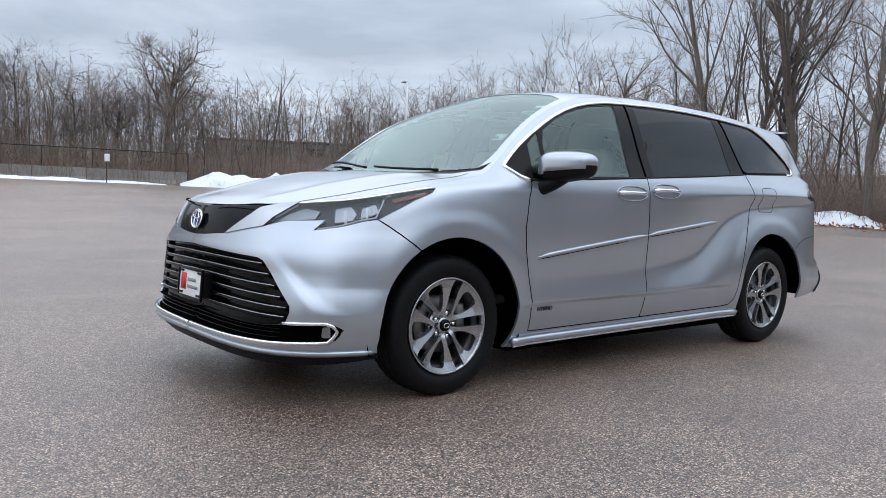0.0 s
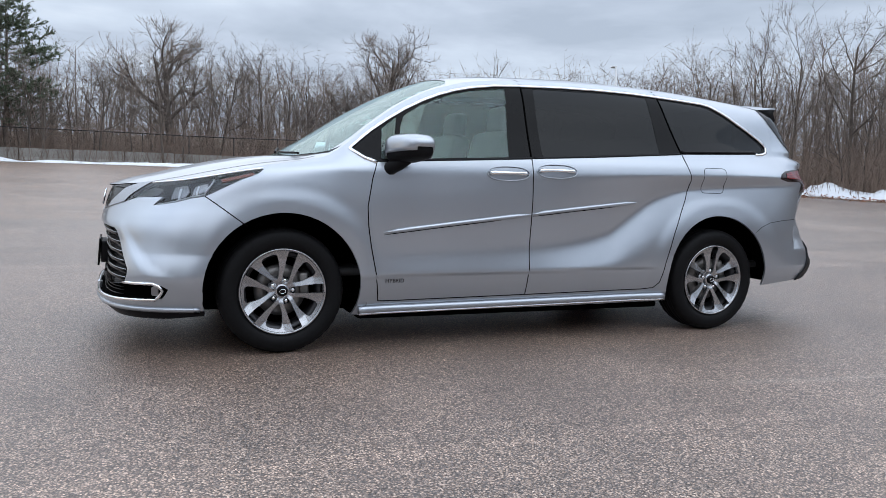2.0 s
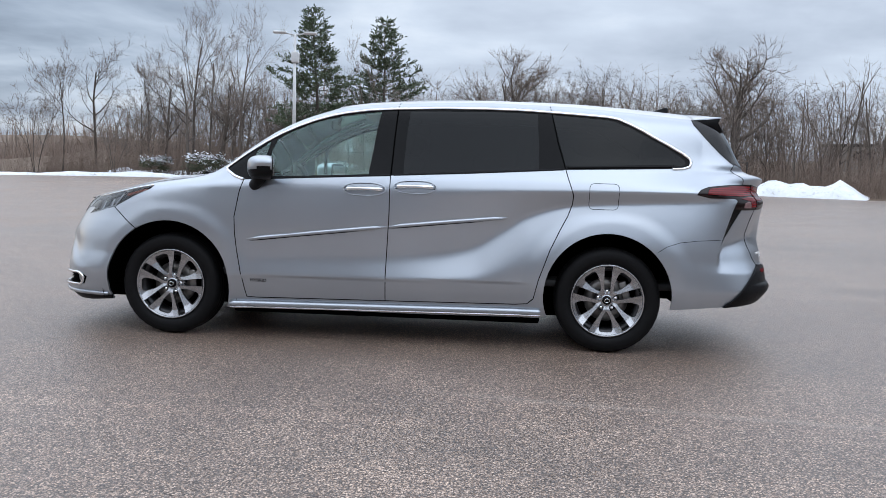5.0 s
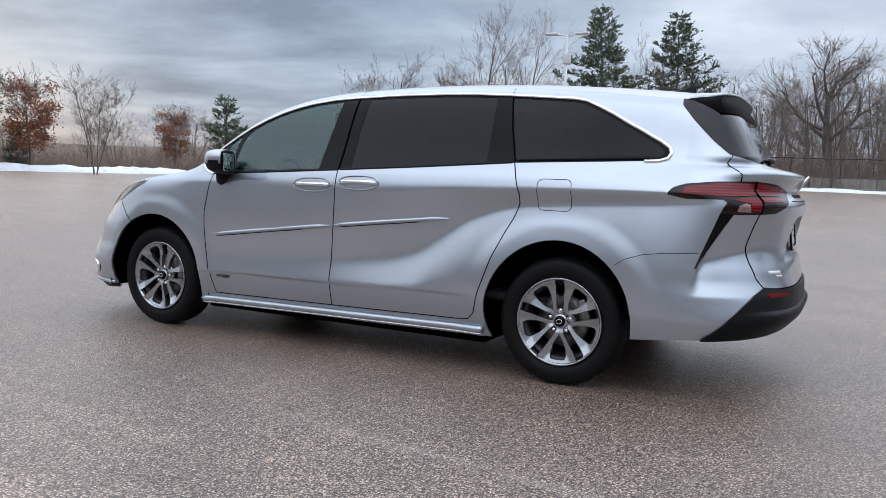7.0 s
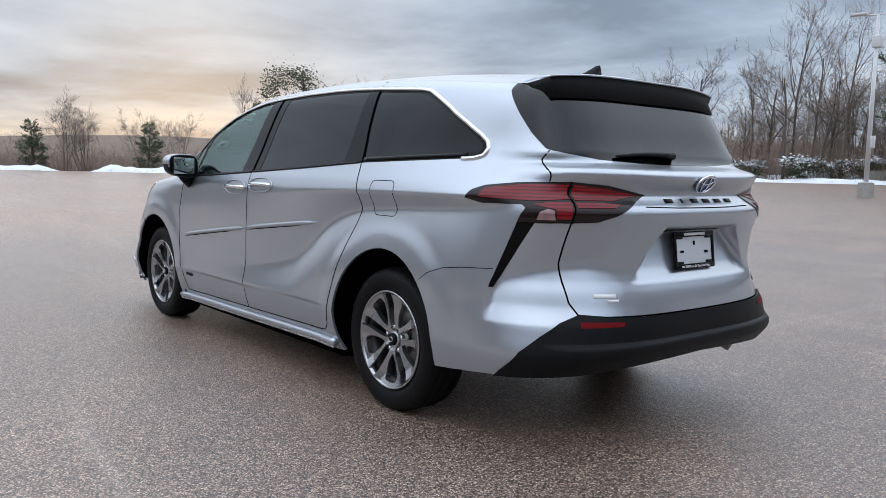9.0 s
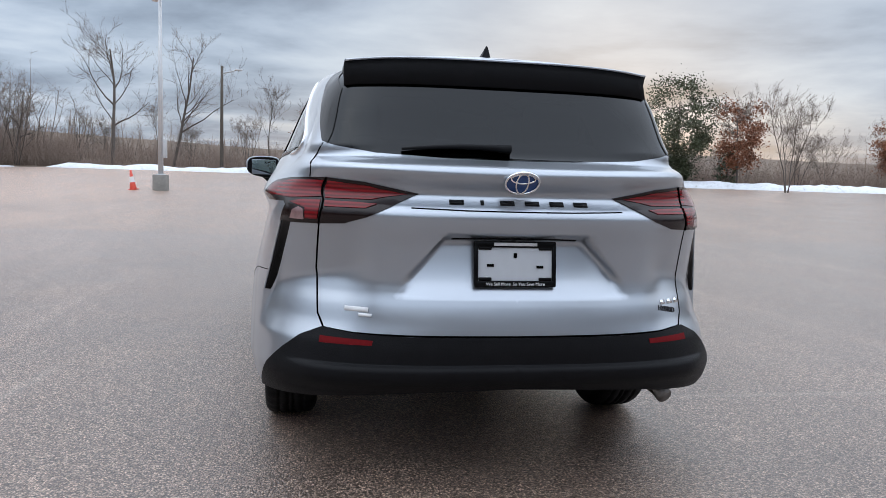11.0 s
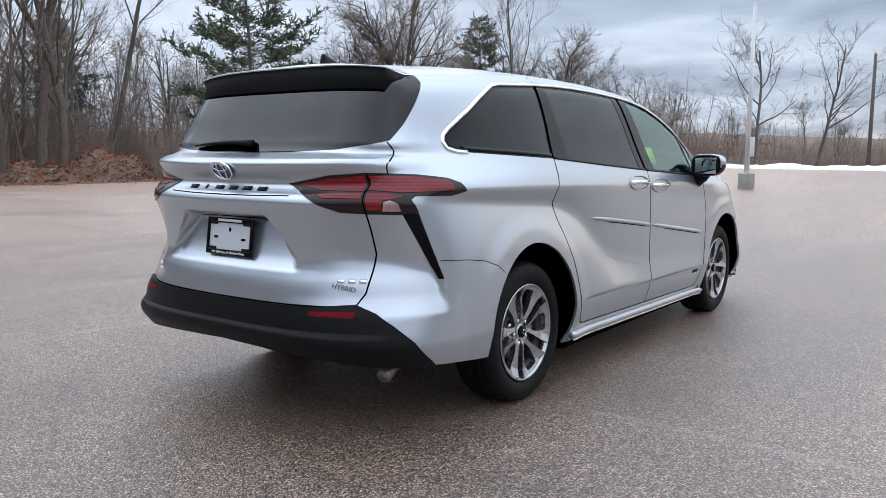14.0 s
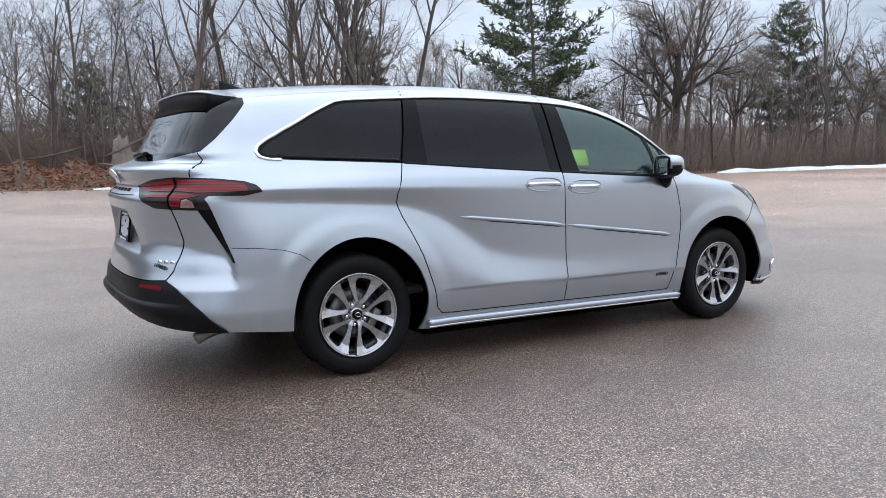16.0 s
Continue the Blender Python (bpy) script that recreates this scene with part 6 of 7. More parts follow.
def clump_tree(seed, height, stem_r=0.042):
    """A bushy leafless tree of several thin stems."""
    rng = random.Random(seed)
    woods, crowns = [], []
    for k in range(4):
        t, c = bare_tree(seed * 31 + k, height * rng.uniform(0.7, 1.0), 0.75, 7, stem_r, 0.8, kids=(4, 2))
        for me, keep in ((t, woods), (c, crowns)):
            a = 6.283 * k / 4 + rng.uniform(-0.4, 0.4)
            me.transform(Matrix.Translation((0.15 * math.cos(a), 0.15 * math.sin(a), 0)) @ Matrix.Rotation(radians(rng.uniform(3, 11)), 4, Vector((-math.sin(a), math.cos(a), 0))))
            keep.append(me)
    out = []
    for name, some in (("trunk", woods), ("crown", crowns)):
        bm = bmesh.new()
        for me in some:
            bm.from_mesh(me)
        me = bpy.data.meshes.new(name)
        bm.to_mesh(me)
        bm.free()
        out.append(me)
    return out


def pine_tree(seed, height, reach, bare=0.22, tufts=1.0):
    """A pine: whorls of boughs that carry flat sprays of needles."""
    rng = random.Random(seed)
    wood, crown = Wood(), Wood()
    pts = wander(rng, Vector((0, 0, -0.2)), Vector((0, 0, 1)), height, 9, 0.018, 0.02)
    wood.limb(pts, [0.20 * (1 - 0.93 * i / 9) for i in range(10)], 8)
    z = height * bare
    while z < height * 0.99:
        t = z / height
        n = rng.randint(4, 6)
        a0 = rng.uniform(0, 6.28)
        c = pts[min(int(t * 9), 8)].lerp(pts[min(int(t * 9) + 1, 9)], t * 9 - int(t * 9))
        for k in range(n):
            a = a0 + 6.283 * k / n + rng.gauss(0, 0.3)
            shape = min(1.0, (1 - t) * 1.9 + 0.05) * (0.6 + 0.4 * min(1, (t - bare + 0.1) / 0.2))
            l = max(0.35, reach * shape * rng.uniform(0.45, 1.12))
            d = Vector((math.cos(a), math.sin(a), rng.uniform(-0.15, 0.2) + 0.45 * t * t))
            b = wander(rng, c, d, l, 4, 0.08, 0.05)
            wood.limb(b, [0.035 * (1 - t) + 0.012, 0.022, 0.016, 0.012, 0.006], 3)
            for _ in range(int((3 + 5.5 * l) * tufts)):
                u = rng.uniform(0.25, 1.0) ** 0.8
                i = min(int(u * 4), 3)
                q = b[i].lerp(b[i + 1], u * 4 - i)
                f = (b[i + 1] - b[i]).normalized()
                e = (f * rng.uniform(0.3, 1.0) + Vector((rng.gauss(0, 0.55), rng.gauss(0, 0.55), rng.gauss(0.12, 0.16)))).normalized()
                ll = rng.uniform(0.3, 0.75)
                wood.twig(q, q + e * ll, 0.007)
                for _ in range(8):
                    g = (e * 0.9 + Vector((rng.gauss(0, 0.5), rng.gauss(0, 0.5), rng.gauss(0.15, 0.35)))).normalized() * rng.uniform(0.2, 0.36)
                    crown.leaf(q + e * ll * rng.uniform(0.2, 1.0), g, Vector((rng.gauss(0, 1), rng.gauss(0, 1), 1)), 0.038)
        z += rng.uniform(0.26, 0.5) * (0.75 + height / 40)
    return wood.mesh("trunk"), crown.mesh("crown")


def leafy_tree(seed, height, spread, leaves, size, airy):
    """A small tree that still holds its leaves, in lobes of uneven size round its twigs."""
    rng = random.Random(seed)
    t, twigs = bare_tree(seed, height * 0.95, spread, 9, 0.07, 0.9 if airy else 0.2, kids=(4, 3) if airy else (3, 2))
    crown = Wood()
    lobes = []
    for _ in range(46 if airy else 120):
        z = rng.uniform(0.28 if airy else 0.05, 0.96)
        out = height * (0.27 if airy else 0.33) * math.sin(math.pi * min(1.0, 0.20 + 0.82 * (1 - z))) ** 0.8 * math.sqrt(rng.uniform(0.02, 1.0))
        a = rng.uniform(0, 6.28)
        lobes.append((Vector((out * math.cos(a), out * math.sin(a), z * height)), rng.uniform(0.12, 0.30)))
    for _ in range(leaves):
        c, k = rng.choice(lobes)
        p = c + Vector((rng.gauss(0, k), rng.gauss(0, k), rng.gauss(0, k * 0.9)))
        d = Vector((rng.gauss(0, 1), rng.gauss(0, 1), rng.gauss(-0.1, 0.8))).normalized() * rng.uniform(0.6, 1.3) * size
        crown.leaf(p, d, Vector((rng.gauss(0, 1), rng.gauss(0, 1), 1)), size * 0.33)
    me = crown.mesh("crown")
    if airy:
        bm = bmesh.new()
        bm.from_mesh(t)
        bm.from_mesh(twigs)
        bm.to_mesh(t)
        bm.free()
    return t, me


def tree_thing(name, label, meshes, wood_mat, crown_mat, m, group="bare trees round the lot"):
    ob = thing(name, label, "tree", group, m)
    part_mesh("trunk", meshes[0], wood_mat, ob)
    part_mesh("crown", meshes[1], crown_mat, ob)
    return ob


def spot(deg, r, turn=0.0, size=1.0, tall=1.0):
    x, y = direction(deg)
    x, y = x * r, y * r
    return Matrix.Translation((x, y, ground_z(x, y))) @ Matrix.Rotation(turn, 4, "Z") @ Matrix.Diagonal((size, size, size * tall, 1))


def edge_r(deg):
    return float(edge_of(deg)[0])


rng = random.Random(11)
VARIANTS = [bare_tree(3, 11.0, 1.0, 11, 0.17, 0.75), bare_tree(8, 12.5, 0.85, 10, 0.16, 0.75), bare_tree(21, 10.0, 1.25, 11, 0.19, 0.75), bare_tree(34, 13.0, 0.7, 10, 0.14, 0.75), bare_tree(55, 9.0, 0.9, 10, 0.11, 0.75),
            bare_tree(89, 12.0, 1.05, 11, 0.18, 0.75), bare_tree(144, 8.5, 0.7, 10, 0.08, 0.75), clump_tree(4, 7.5), clump_tree(9, 6.8),
            bare_tree(233, 10.5, 1.35, 15, 0.26, 1.0, 0.55, 0.45, (6, 4)), bare_tree(377, 10.5, 1.2, 14, 0.24, 1.0, 0.62, 0.4, (6, 4)), bare_tree(610, 14.0, 0.8, 7, 0.20, 0.8, 0.92, 0.45, (4, 3)),
            bare_tree(907, 10.0, 1.15, 10, 0.36, 1.25, 0.66, 0.46, (8, 5), 1.15), bare_tree(911, 9.0, 0.8, 3, 0.13, 0.3, 0.95, 0.62, (2, 1), 1.25), bare_tree(903, 15.0, 0.62, 14, 0.185, 1.0, 0.95, 0.20, (5, 3), 1.05),
            bare_tree(904, 15.0, 0.65, 12, 0.25, 1.0, 0.92, 0.20, (5, 3), 1.05, 0.16)]
OAK, SNAG, TALL, LEANING = 12, 13, 14, 15
protos = []


def plant_bare(k, m, label):
    """Plants a leafless tree of the k-th form."""
    for i, p in protos:
        if i == k:
            ob = copy_thing(p, m)
            ob["label"] = label
            return ob
    ob = tree_thing("bare_tree", label, VARIANTS[k], BARK, TWIG, m)
    protos.append((k, ob))
    return ob


# the belt of wood round the lot, thinner and lower towards the sunset
def belt(deg0, deg1, step, depth, tall, forms, label):
    d = deg0
    while d < deg1:
        dd = d + rng.uniform(-0.4, 0.4) * step
        r = edge_r(dd) + rng.uniform(1.2, depth)
        s = tall * rng.uniform(0.78, 1.15)
        if -147.5 < dd < -137.5:
            r += 10
        plant_bare(rng.choice(forms), spot(dd, r, rng.uniform(0, 6.28), s, rng.uniform(0.95, 1.12)), label)
        d += step * rng.uniform(0.75, 1.25)


belt(-27, 42, 1.05, 14, 0.72, (0, 1, 2, 3, 4, 5, 6, 6), "leafless grey tree among brown brush")
belt(42, 56, 1.7, 12, 0.70, (1, 3, 6), "slender leafless tree beside the snow bank")
belt(56, 76, 2.3, 10, 1.02, (1, 3, 6, 4, 3), "tall leafless tree beside the snow bank")
belt(116, 152, 9.0, 5, 1.05, (TALL, 11), "tall leafless tree by the lot edge")
belt(-194, -128, 2.6, 14, 1.02, (0, 1, 3, 4, 6), "tall leafless tree over leaf litter")
belt(-128, -109, 1.7, 14, 0.92, (0, 2, 5, 1, 10), "leafless tree at the end of the lot")
belt(-109, -27, 2.8, 14, 0.85, (7, 8, 7, 8, 6), "thin bare tree against the evening sky")

# trees that stand out
for deg, r, k, s, lab in ((14.2, 60, 10, 0.86, "leafless oak over the brush"),
                          (37.4, 49, 5, 0.80, "dark leafless tree on the skyline"), (40.8, 50, 3, 0.76, "slender leafless tree on the skyline"), (46.5, 45, 3, 0.82, "slender leafless tree on the skyline"), (52.5, 42, 5, 1.05, "dark leafless tree over the brush"),
                          (-20.8, 53, 3, 1.05, "tall slender leafless tree"), (-24.2, 55, 3, 1.12, "tall slender leafless tree"), (-22.4, 54, 1, 0.98, "tall slender leafless tree"), (-17.6, 56, 10, 0.80, "leafless tree behind the barrier"), (-27.6, 60, 4, 0.8, "slender leafless tree behind the brush"), (-30.6, 60, 0, 0.98, "leafless tree on the skyline"),
                          (-53.4, 48, 7, 1.12, "thin bare tree against the evening sky"), (-77.6, 57, 8, 1.1, "thin bare tree against the evening sky"), (-86.0, 56, 7, 1.0, "thin bare tree against the evening sky"),
                          (-103.6, 66, 0, 1.42, "tall leafless tree at the open side"), (-99.6, 65, 1, 1.4, "tall leafless tree at the open side"), (-119.5, 58, 10, 1.05, "broad leafless oak at the end of the lot"),
                          (-152.5, 38, 11, 0.85, "tall leafless tree over leaf litter"), (-166.5, 36, 11, 0.9, "heavy leafless tree with crooked limbs"), (-133, 47, 9, 1.05, "broad leafless oak at the wood's edge")):
    plant_bare(k, spot(deg, r, rng.uniform(0, 6.28), s), lab)
for deg, r, k, s, turn, lab in ((17.5, 55, OAK, 1.02, 0.4, "great leafless oak with heavy crooked limbs"), (1.2, 55, OAK, 0.97, 2.5, "round leafless oak behind the fence"), (25.0, 56, SNAG, 0.88, 2.4, "nearly dead forked tree above the wood"), (26.5, 56, SNAG, 0.86, 4.6, "nearly dead forked tree above the wood"),
                                (59.2, 38, TALL, 0.98, 0.5, "tall straight leafless tree beside the snow"), 
                                (62.2, 38, TALL, 0.82, 3.9, "tall straight leafless tree beside the snow"), (63.6, 40, TALL, 1.02, 5.1, "tall straight leafless tree beside the snow"), (64.7, 36, LEANING, 1.0, -0.68, "heavy leaning leafless tree beside the snow"),
                                (70.9, 33.4, LEANING, 0.86, 2.9, "heavy leafless tree rising from the snow bank"),
                                (-170.0, 33.2, TALL, 0.86, 1.0, "tall straight leafless tree over leaf litter"), (-161.7, 34.5, LEANING, 0.78, 1.2, "forked leafless tree over leaf litter"), (-160.5, 33.5, TALL, 0.9, 4.0, "tall straight leafless tree over leaf litter"),
                                (-158.2, 34, TALL, 1.12, 2.6, "thick straight leafless tree over leaf litter"), (-156.7, 34.5, LEANING, 0.85, 2.6, "leaning leafless tree over leaf litter"),
                                (-131.6, 47, OAK, 1.15, 1.1, "broad leafless oak with crooked limbs at the wood's edge"), (-130.4, 46, TALL, 0.85, 0.2, "tall straight leafless tree at the wood's edge"), (-127.2, 51, 10, 1.1, 3.6, "leafless oak with crooked limbs at the wood's edge"),
                                (-121.2, 56, TALL, 0.85, 3.0, "tall leafless tree beside the pine"), (-117.0, 60, OAK, 1.05, 5.2, "broad leafless oak at the end of the lot")):
    plant_bare(k, spot(deg, r, turn, s), lab)

pine_a, pine_b = pine_tree(5, 12.0, 3.3, 0.2, 1.1), pine_tree(17, 13.0, 4.6, 0.16, 1.35)
p0 = tree_thing("pine_tree", "dark green pine behind the fence", pine_a, BARK, NEEDLES, spot(-14.5, 51.0, 0.3, 0.98), "pines")
for deg, r, turn, s in ((-9.7, 55.0, 2.0, 0.98), (-117.5, 70, 1.4, 0.62), (36.6, 51, 3.0, 0.42)):
    copy_thing(p0, spot(deg, r, turn, s))
p1 = tree_thing("pine_tree", "broad green pine with layered boughs at the wood's edge", pine_b, BARK, NEEDLES, spot(-142.1, 42.0, 1.0, 1.0), "pines")
for deg, r, turn, s in ((-123.7, 60, 2.6, 0.86), (-155.8, 46, 0.4, 0.62), (-176.5, 42, 0.9, 0.42)):
    copy_thing(p1, spot(deg, r, turn, s))
sp = pine_tree(29, 5.5, 1.4, 0.06)
s0 = tree_thing("spruce", "small dark spruce beside the snow", sp, BARK, NEEDLES, spot(-43.7, 60, 0, 1.1), "small spruces")
for deg, s in ((-79.5, 0.62), (-66, 0.5), (-72, 0.62), (-58, 0.5), (-112, 0.7)):
    copy_thing(s0, spot(deg, edge_r(deg) + 2.5, deg, s))
lt = leafy_tree(7, 5.4, 1.2, 15000, 0.12, False)
tree_thing("evergreen_tree", "round dark evergreen tree", lt, BARK, LEAF, spot(-61.6, 56.5, 0.5, 1.5), "small trees at the open side")
o0 = tree_thing("oak_tree", "young oak holding rust-brown leaves", leafy_tree(13, 5.2, 1.2, 5200, 0.14, True), BARK, RUST_LEAF, spot(-89.6, 58, 1.3, 0.98), "small trees at the open side")
for deg, r, s in ((-47.5, 60, 0.95), (-57.2, 56, 1.25)):
    copy_thing(o0, spot(deg, r, deg, s))
o1 = tree_thing("oak_sapling", "oak sapling with sparse brown leaves at the wood's edge", leafy_tree(19, 4.6, 0.8, 1500, 0.11, True), BARK, BROWN_LEAF, spot(-168.4, 34.6, 0.7, 0.95), "oak saplings")
for deg, r, s in ((-166.8, 35.5, 1.0), (-167.5, 34.0, 0.7), (-172.0, 36.0, 0.8), (-159.6, 37.0, 0.8), (-169.3, 36.5, 1.1)):
    copy_thing(o1, spot(deg, r, deg, s))


# brush and far woods: nobody could count these
def brush():
    w = Wood()
    for _ in range(40000):
        deg = rng.choice((rng.uniform(-196, 76), rng.uniform(-196, 76), rng.uniform(-34, 76), rng.uniform(-34, 76), rng.uniform(-196, -150), rng.uniform(-150, -106), rng.uniform(-112, -40)))
        west = abs(deg + 72) < 34
        r = edge_r(deg) + 0.8 + abs(rng.gauss(0, 9 if west else 6.5)) + (5.5 if deg < -150 else 0.0)
        x, y = direction(deg)
        p = Vector((x * r, y * r, ground_z(x * r, y * r) - 0.05))
        h = rng.uniform(0.7, 3.6) * (0.85 if west else 1.0)
        q = p + Vector((rng.gauss(0, 0.28), rng.gauss(0, 0.28), 1)).normalized() * h
        w.twig(p, q, 0.013)
        for _ in range(2):
            s = p.lerp(q, rng.uniform(0.25, 0.9))
            w.twig(s, s + Vector((rng.gauss(0, 0.6), rng.gauss(0, 0.6), rng.uniform(0.2, 1))).normalized() * h * rng.uniform(0.2, 0.5), 0.008)
    ob = part_mesh("brush", w.mesh("brush"), BRUSH)
    tagged(ob, "tangled brown leafless brush along the lot edge", "brush", kind="stuff")


def far_woods():
    w = Wood()
    for _ in range(2000):
        deg = rng.choice((rng.uniform(-196, 80), rng.uniform(-196, 80), rng.uniform(-28, 60), rng.uniform(-28, 60), rng.uniform(-196, -108)))
        west = min(1.0, max(0.0, 1.7 - 1.7 * abs(deg + 65) / 44))
        r = edge_r(deg) + rng.uniform(4, 30) + west * rng.uniform(30, 180)
        x, y = direction(deg)
        p = Vector((x * r, y * r, ground_z(x * r, y * r) - 0.3))
        h = rng.uniform(4.5, 8.0) * (1 - 0.4 * west) * (0.8 if -150 < deg < -128 else 1.0)
        pts = wander(rng, p, Vector((rng.gauss(0, 0.1), rng.gauss(0, 0.1), 1)), h, 3, 0.13, 0.03)
        w.limb(pts, [0.065, 0.05, 0.035, 0.015], 3)
        for _ in range(13):
            s = pts[1].lerp(pts[3], rng.random()) if rng.random() < 0.7 else pts[0].lerp(pts[1], rng.uniform(0.3, 1))
            e = Vector((rng.gauss(0, 0.7), rng.gauss(0, 0.7), rng.uniform(0.3, 1.2))).normalized() * rng.uniform(0.9, 2.9)
            w.twig(s, s + e, 0.019)
            for _ in range(4):
                s2 = s + e * rng.uniform(0.3, 0.95)
                w.twig(s2, s2 + Vector((rng.gauss(0, 0.7), rng.gauss(0, 0.7), rng.uniform(-0.1, 1))).normalized() * rng.uniform(0.4, 1.2), 0.013)
    ob = part_mesh("far_woods", w.mesh("far_woods"), TWIG)
    tagged(ob, "grey-brown leafless woods behind the lot", "woods", kind="stuff")


def south_woods():
    """The wood behind the open side of the walk, which the paint and the glass mirror."""
    g = random.Random(77)
    w = Wood()
    for _ in range(1000):
        deg = g.uniform(76, 166)
        r = edge_r(deg) + g.uniform(1.0, 16)
        x, y = direction(deg)
        p = Vector((x * r, y * r, ground_z(x * r, y * r) - 0.3))
        pts = wander(g, p, Vector((g.gauss(0, 0.08), g.gauss(0, 0.08), 1)), g.uniform(4.5, 9.5), 3, 0.11, 0.03)
        w.limb(pts, [0.10, 0.075, 0.05, 0.02], 3)
        for _ in range(13):
            q = pts[1].lerp(pts[3], g.random()) if g.random() < 0.7 else pts[0].lerp(pts[1], g.uniform(0.1, 1))
            e = Vector((g.gauss(0, 0.7), g.gauss(0, 0.7), g.uniform(0.3, 1.2))).normalized() * g.uniform(0.9, 3.0)
            w.twig(q, q + e, 0.03)
            for _ in range(2):
                q2 = q + e * g.uniform(0.3, 0.95)
                w.twig(q2, q2 + Vector((g.gauss(0, 0.7), g.gauss(0, 0.7), g.uniform(-0.1, 1))).normalized() * g.uniform(0.4, 1.2), 0.02)
    for _ in range(9000):
        deg = g.uniform(76, 166)
        r = edge_r(deg) + 0.8 + abs(g.gauss(0, 5))
        x, y = direction(deg)
        p = Vector((x * r, y * r, ground_z(x * r, y * r) - 0.05))
        w.twig(p, p + Vector((g.gauss(0, 0.3), g.gauss(0, 0.3), 1)).normalized() * g.uniform(0.7, 3.2), 0.03)
    ob = part_mesh("woods", w.mesh("woods"), TWIG)
    tagged(ob, "bare grey-brown wood along the lot", "woods", kind="stuff")


def distant_woods():
    """Tree tops on the low hills past the open side."""
    w = Wood()
    for _ in range(18000):
        deg = rng.uniform(-122, -22)
        r = 110 + 420 * rng.random() ** 1.3
        x, y = direction(deg)
        p = Vector((x * r, y * r, ground_z(x * r, y * r) - 0.5))
        h = rng.uniform(1.5, 7.0)
        w.twig(p, p + Vector((rng.gauss(0, 1.1), rng.gauss(0, 1.1), h)), rng.uniform(0.08, 0.22))
    ob = part_mesh("distant_woods", w.mesh("distant_woods"), BRUSH)
    tagged(ob, "distant bare woods on the low hills", "woods", kind="stuff")


def litter():
    w = Wood()
    for _ in range(9000):
        deg = rng.choice((rng.uniform(-194, -128), rng.uniform(42, 76)))
        r = edge_r(deg) + rng.gauss(1.6, 1.4)
        x, y = direction(deg)
        p = Vector((x * r, y * r, ground_z(x * r, y * r) + rng.uniform(0.0, 0.12)))
        d = Vector((rng.gauss(0, 1), rng.gauss(0, 1), rng.gauss(0, 0.5))).normalized() * rng.uniform(0.08, 0.2)
        w.leaf(p, d, Vector((rng.gauss(0, 0.4), rng.gauss(0, 0.4), 1)), 0.05)
    ob = part_mesh("fallen_leaves", w.mesh("fallen_leaves"), RUST_LEAF, smooth=False)
    tagged(ob, "brown fallen leaves heaped along the lot edge", "leaves", kind="stuff")


brush()
far_woods()
south_woods()
distant_woods()
litter()


# ---- snow ----
def snow_bank(deg0, deg1, inset, width, height, label, seed, rough=0.5, name="snow_bank"):
    """A ploughed bank of old snow along the edge of the lot."""
    n = max(8, int((deg1 - deg0) * 2.2))
    across = (-1.0, -0.82, -0.55, -0.25, 0.05, 0.35, 0.65, 0.9, 1.0)
    verts, faces = [], []
    for i in range(n + 1):
        t = i / n
        deg = deg0 + (deg1 - deg0) * t
        x, y = direction(deg)
        end = min(1.0, min(t, 1 - t) * n / 3.0)
        big = 0.65 + rough * noise.noise((deg * 0.45, seed * 3.7, 0.0)) + 0.25 * rough * noise.noise((deg * 1.9, seed, 1.0))
        for a in across:
            r = edge_r(deg) + inset + a * width * (0.75 + 0.3 * noise.noise((deg * 0.7, seed, 5.0)))
            px, py = x * r, y * r
            h = max(0.0, 1 - a * a) ** 0.8 * height * max(0.12, big) * end
            h += 0.22 * height * noise.noise((px * 1.6, py * 1.6, seed)) * (1 - a * a) * end
            verts.append((px, py, ground_z(px, py) + max(h, 0.0) - (0.04 if abs(a) == 1.0 else -0.01)))
    m = len(across)
    for i in range(n):
        for j in range(m - 1):
            faces.append((i * m + j, i * m + j + 1, (i + 1) * m + j + 1, (i + 1) * m + j)[::-1])
    if name == "leaf_bank":
        ob = part_mesh(name, from_lists(name, verts, faces), LITTER)
        return tagged(ob, label, "leaf bank")
    ob = part_mesh(name, from_lists(name, verts, faces), SNOW)
    return tagged(ob, label, "snow", "snow banks round the lot")


snow_bank(-46, -9, 0.2, 0.9, 0.38, "low ribbon of ploughed snow before the barrier", 1)
snow_bank(-9, 17, 0.1, 0.7, 0.22, "thin ribbon of old snow before the barrier", 2)
snow_bank(-30, -19, 3.2, 1.0, 0.75, "patches of snow among the brush", 11, 1.0)
snow_bank(18, 27, 0.6, 1.9, 1.1, "heaped snow pile with dirt in it", 3, 0.8)
snow_bank(30, 44, 0.8, 1.5, 0.8, "long heap of ploughed snow", 4, 0.7)
snow_bank(49, 72, 1.6, 1.3, 0.66, "white snow bank at the wood's edge", 5, 0.6)
snow_bank(-76, -46, 0.3, 1.3, 0.62, "low snow bank at the open side", 6)
snow_bank(-108, -78, 0.3, 1.3, 0.5, "low snow bank at the open side", 7)
snow_bank(-128, -110, 0.3, 1.0, 0.28, "ploughed snow along the far edge", 8)
snow_bank(-139, -130, 0.4, 0.8, 0.22, "small snow heap over dead leaves", 9, 0.7)
snow_bank(-178, -165, 0.1, 0.35, 0.12, "scrap of thin snow at the kerb", 10, 0.8)


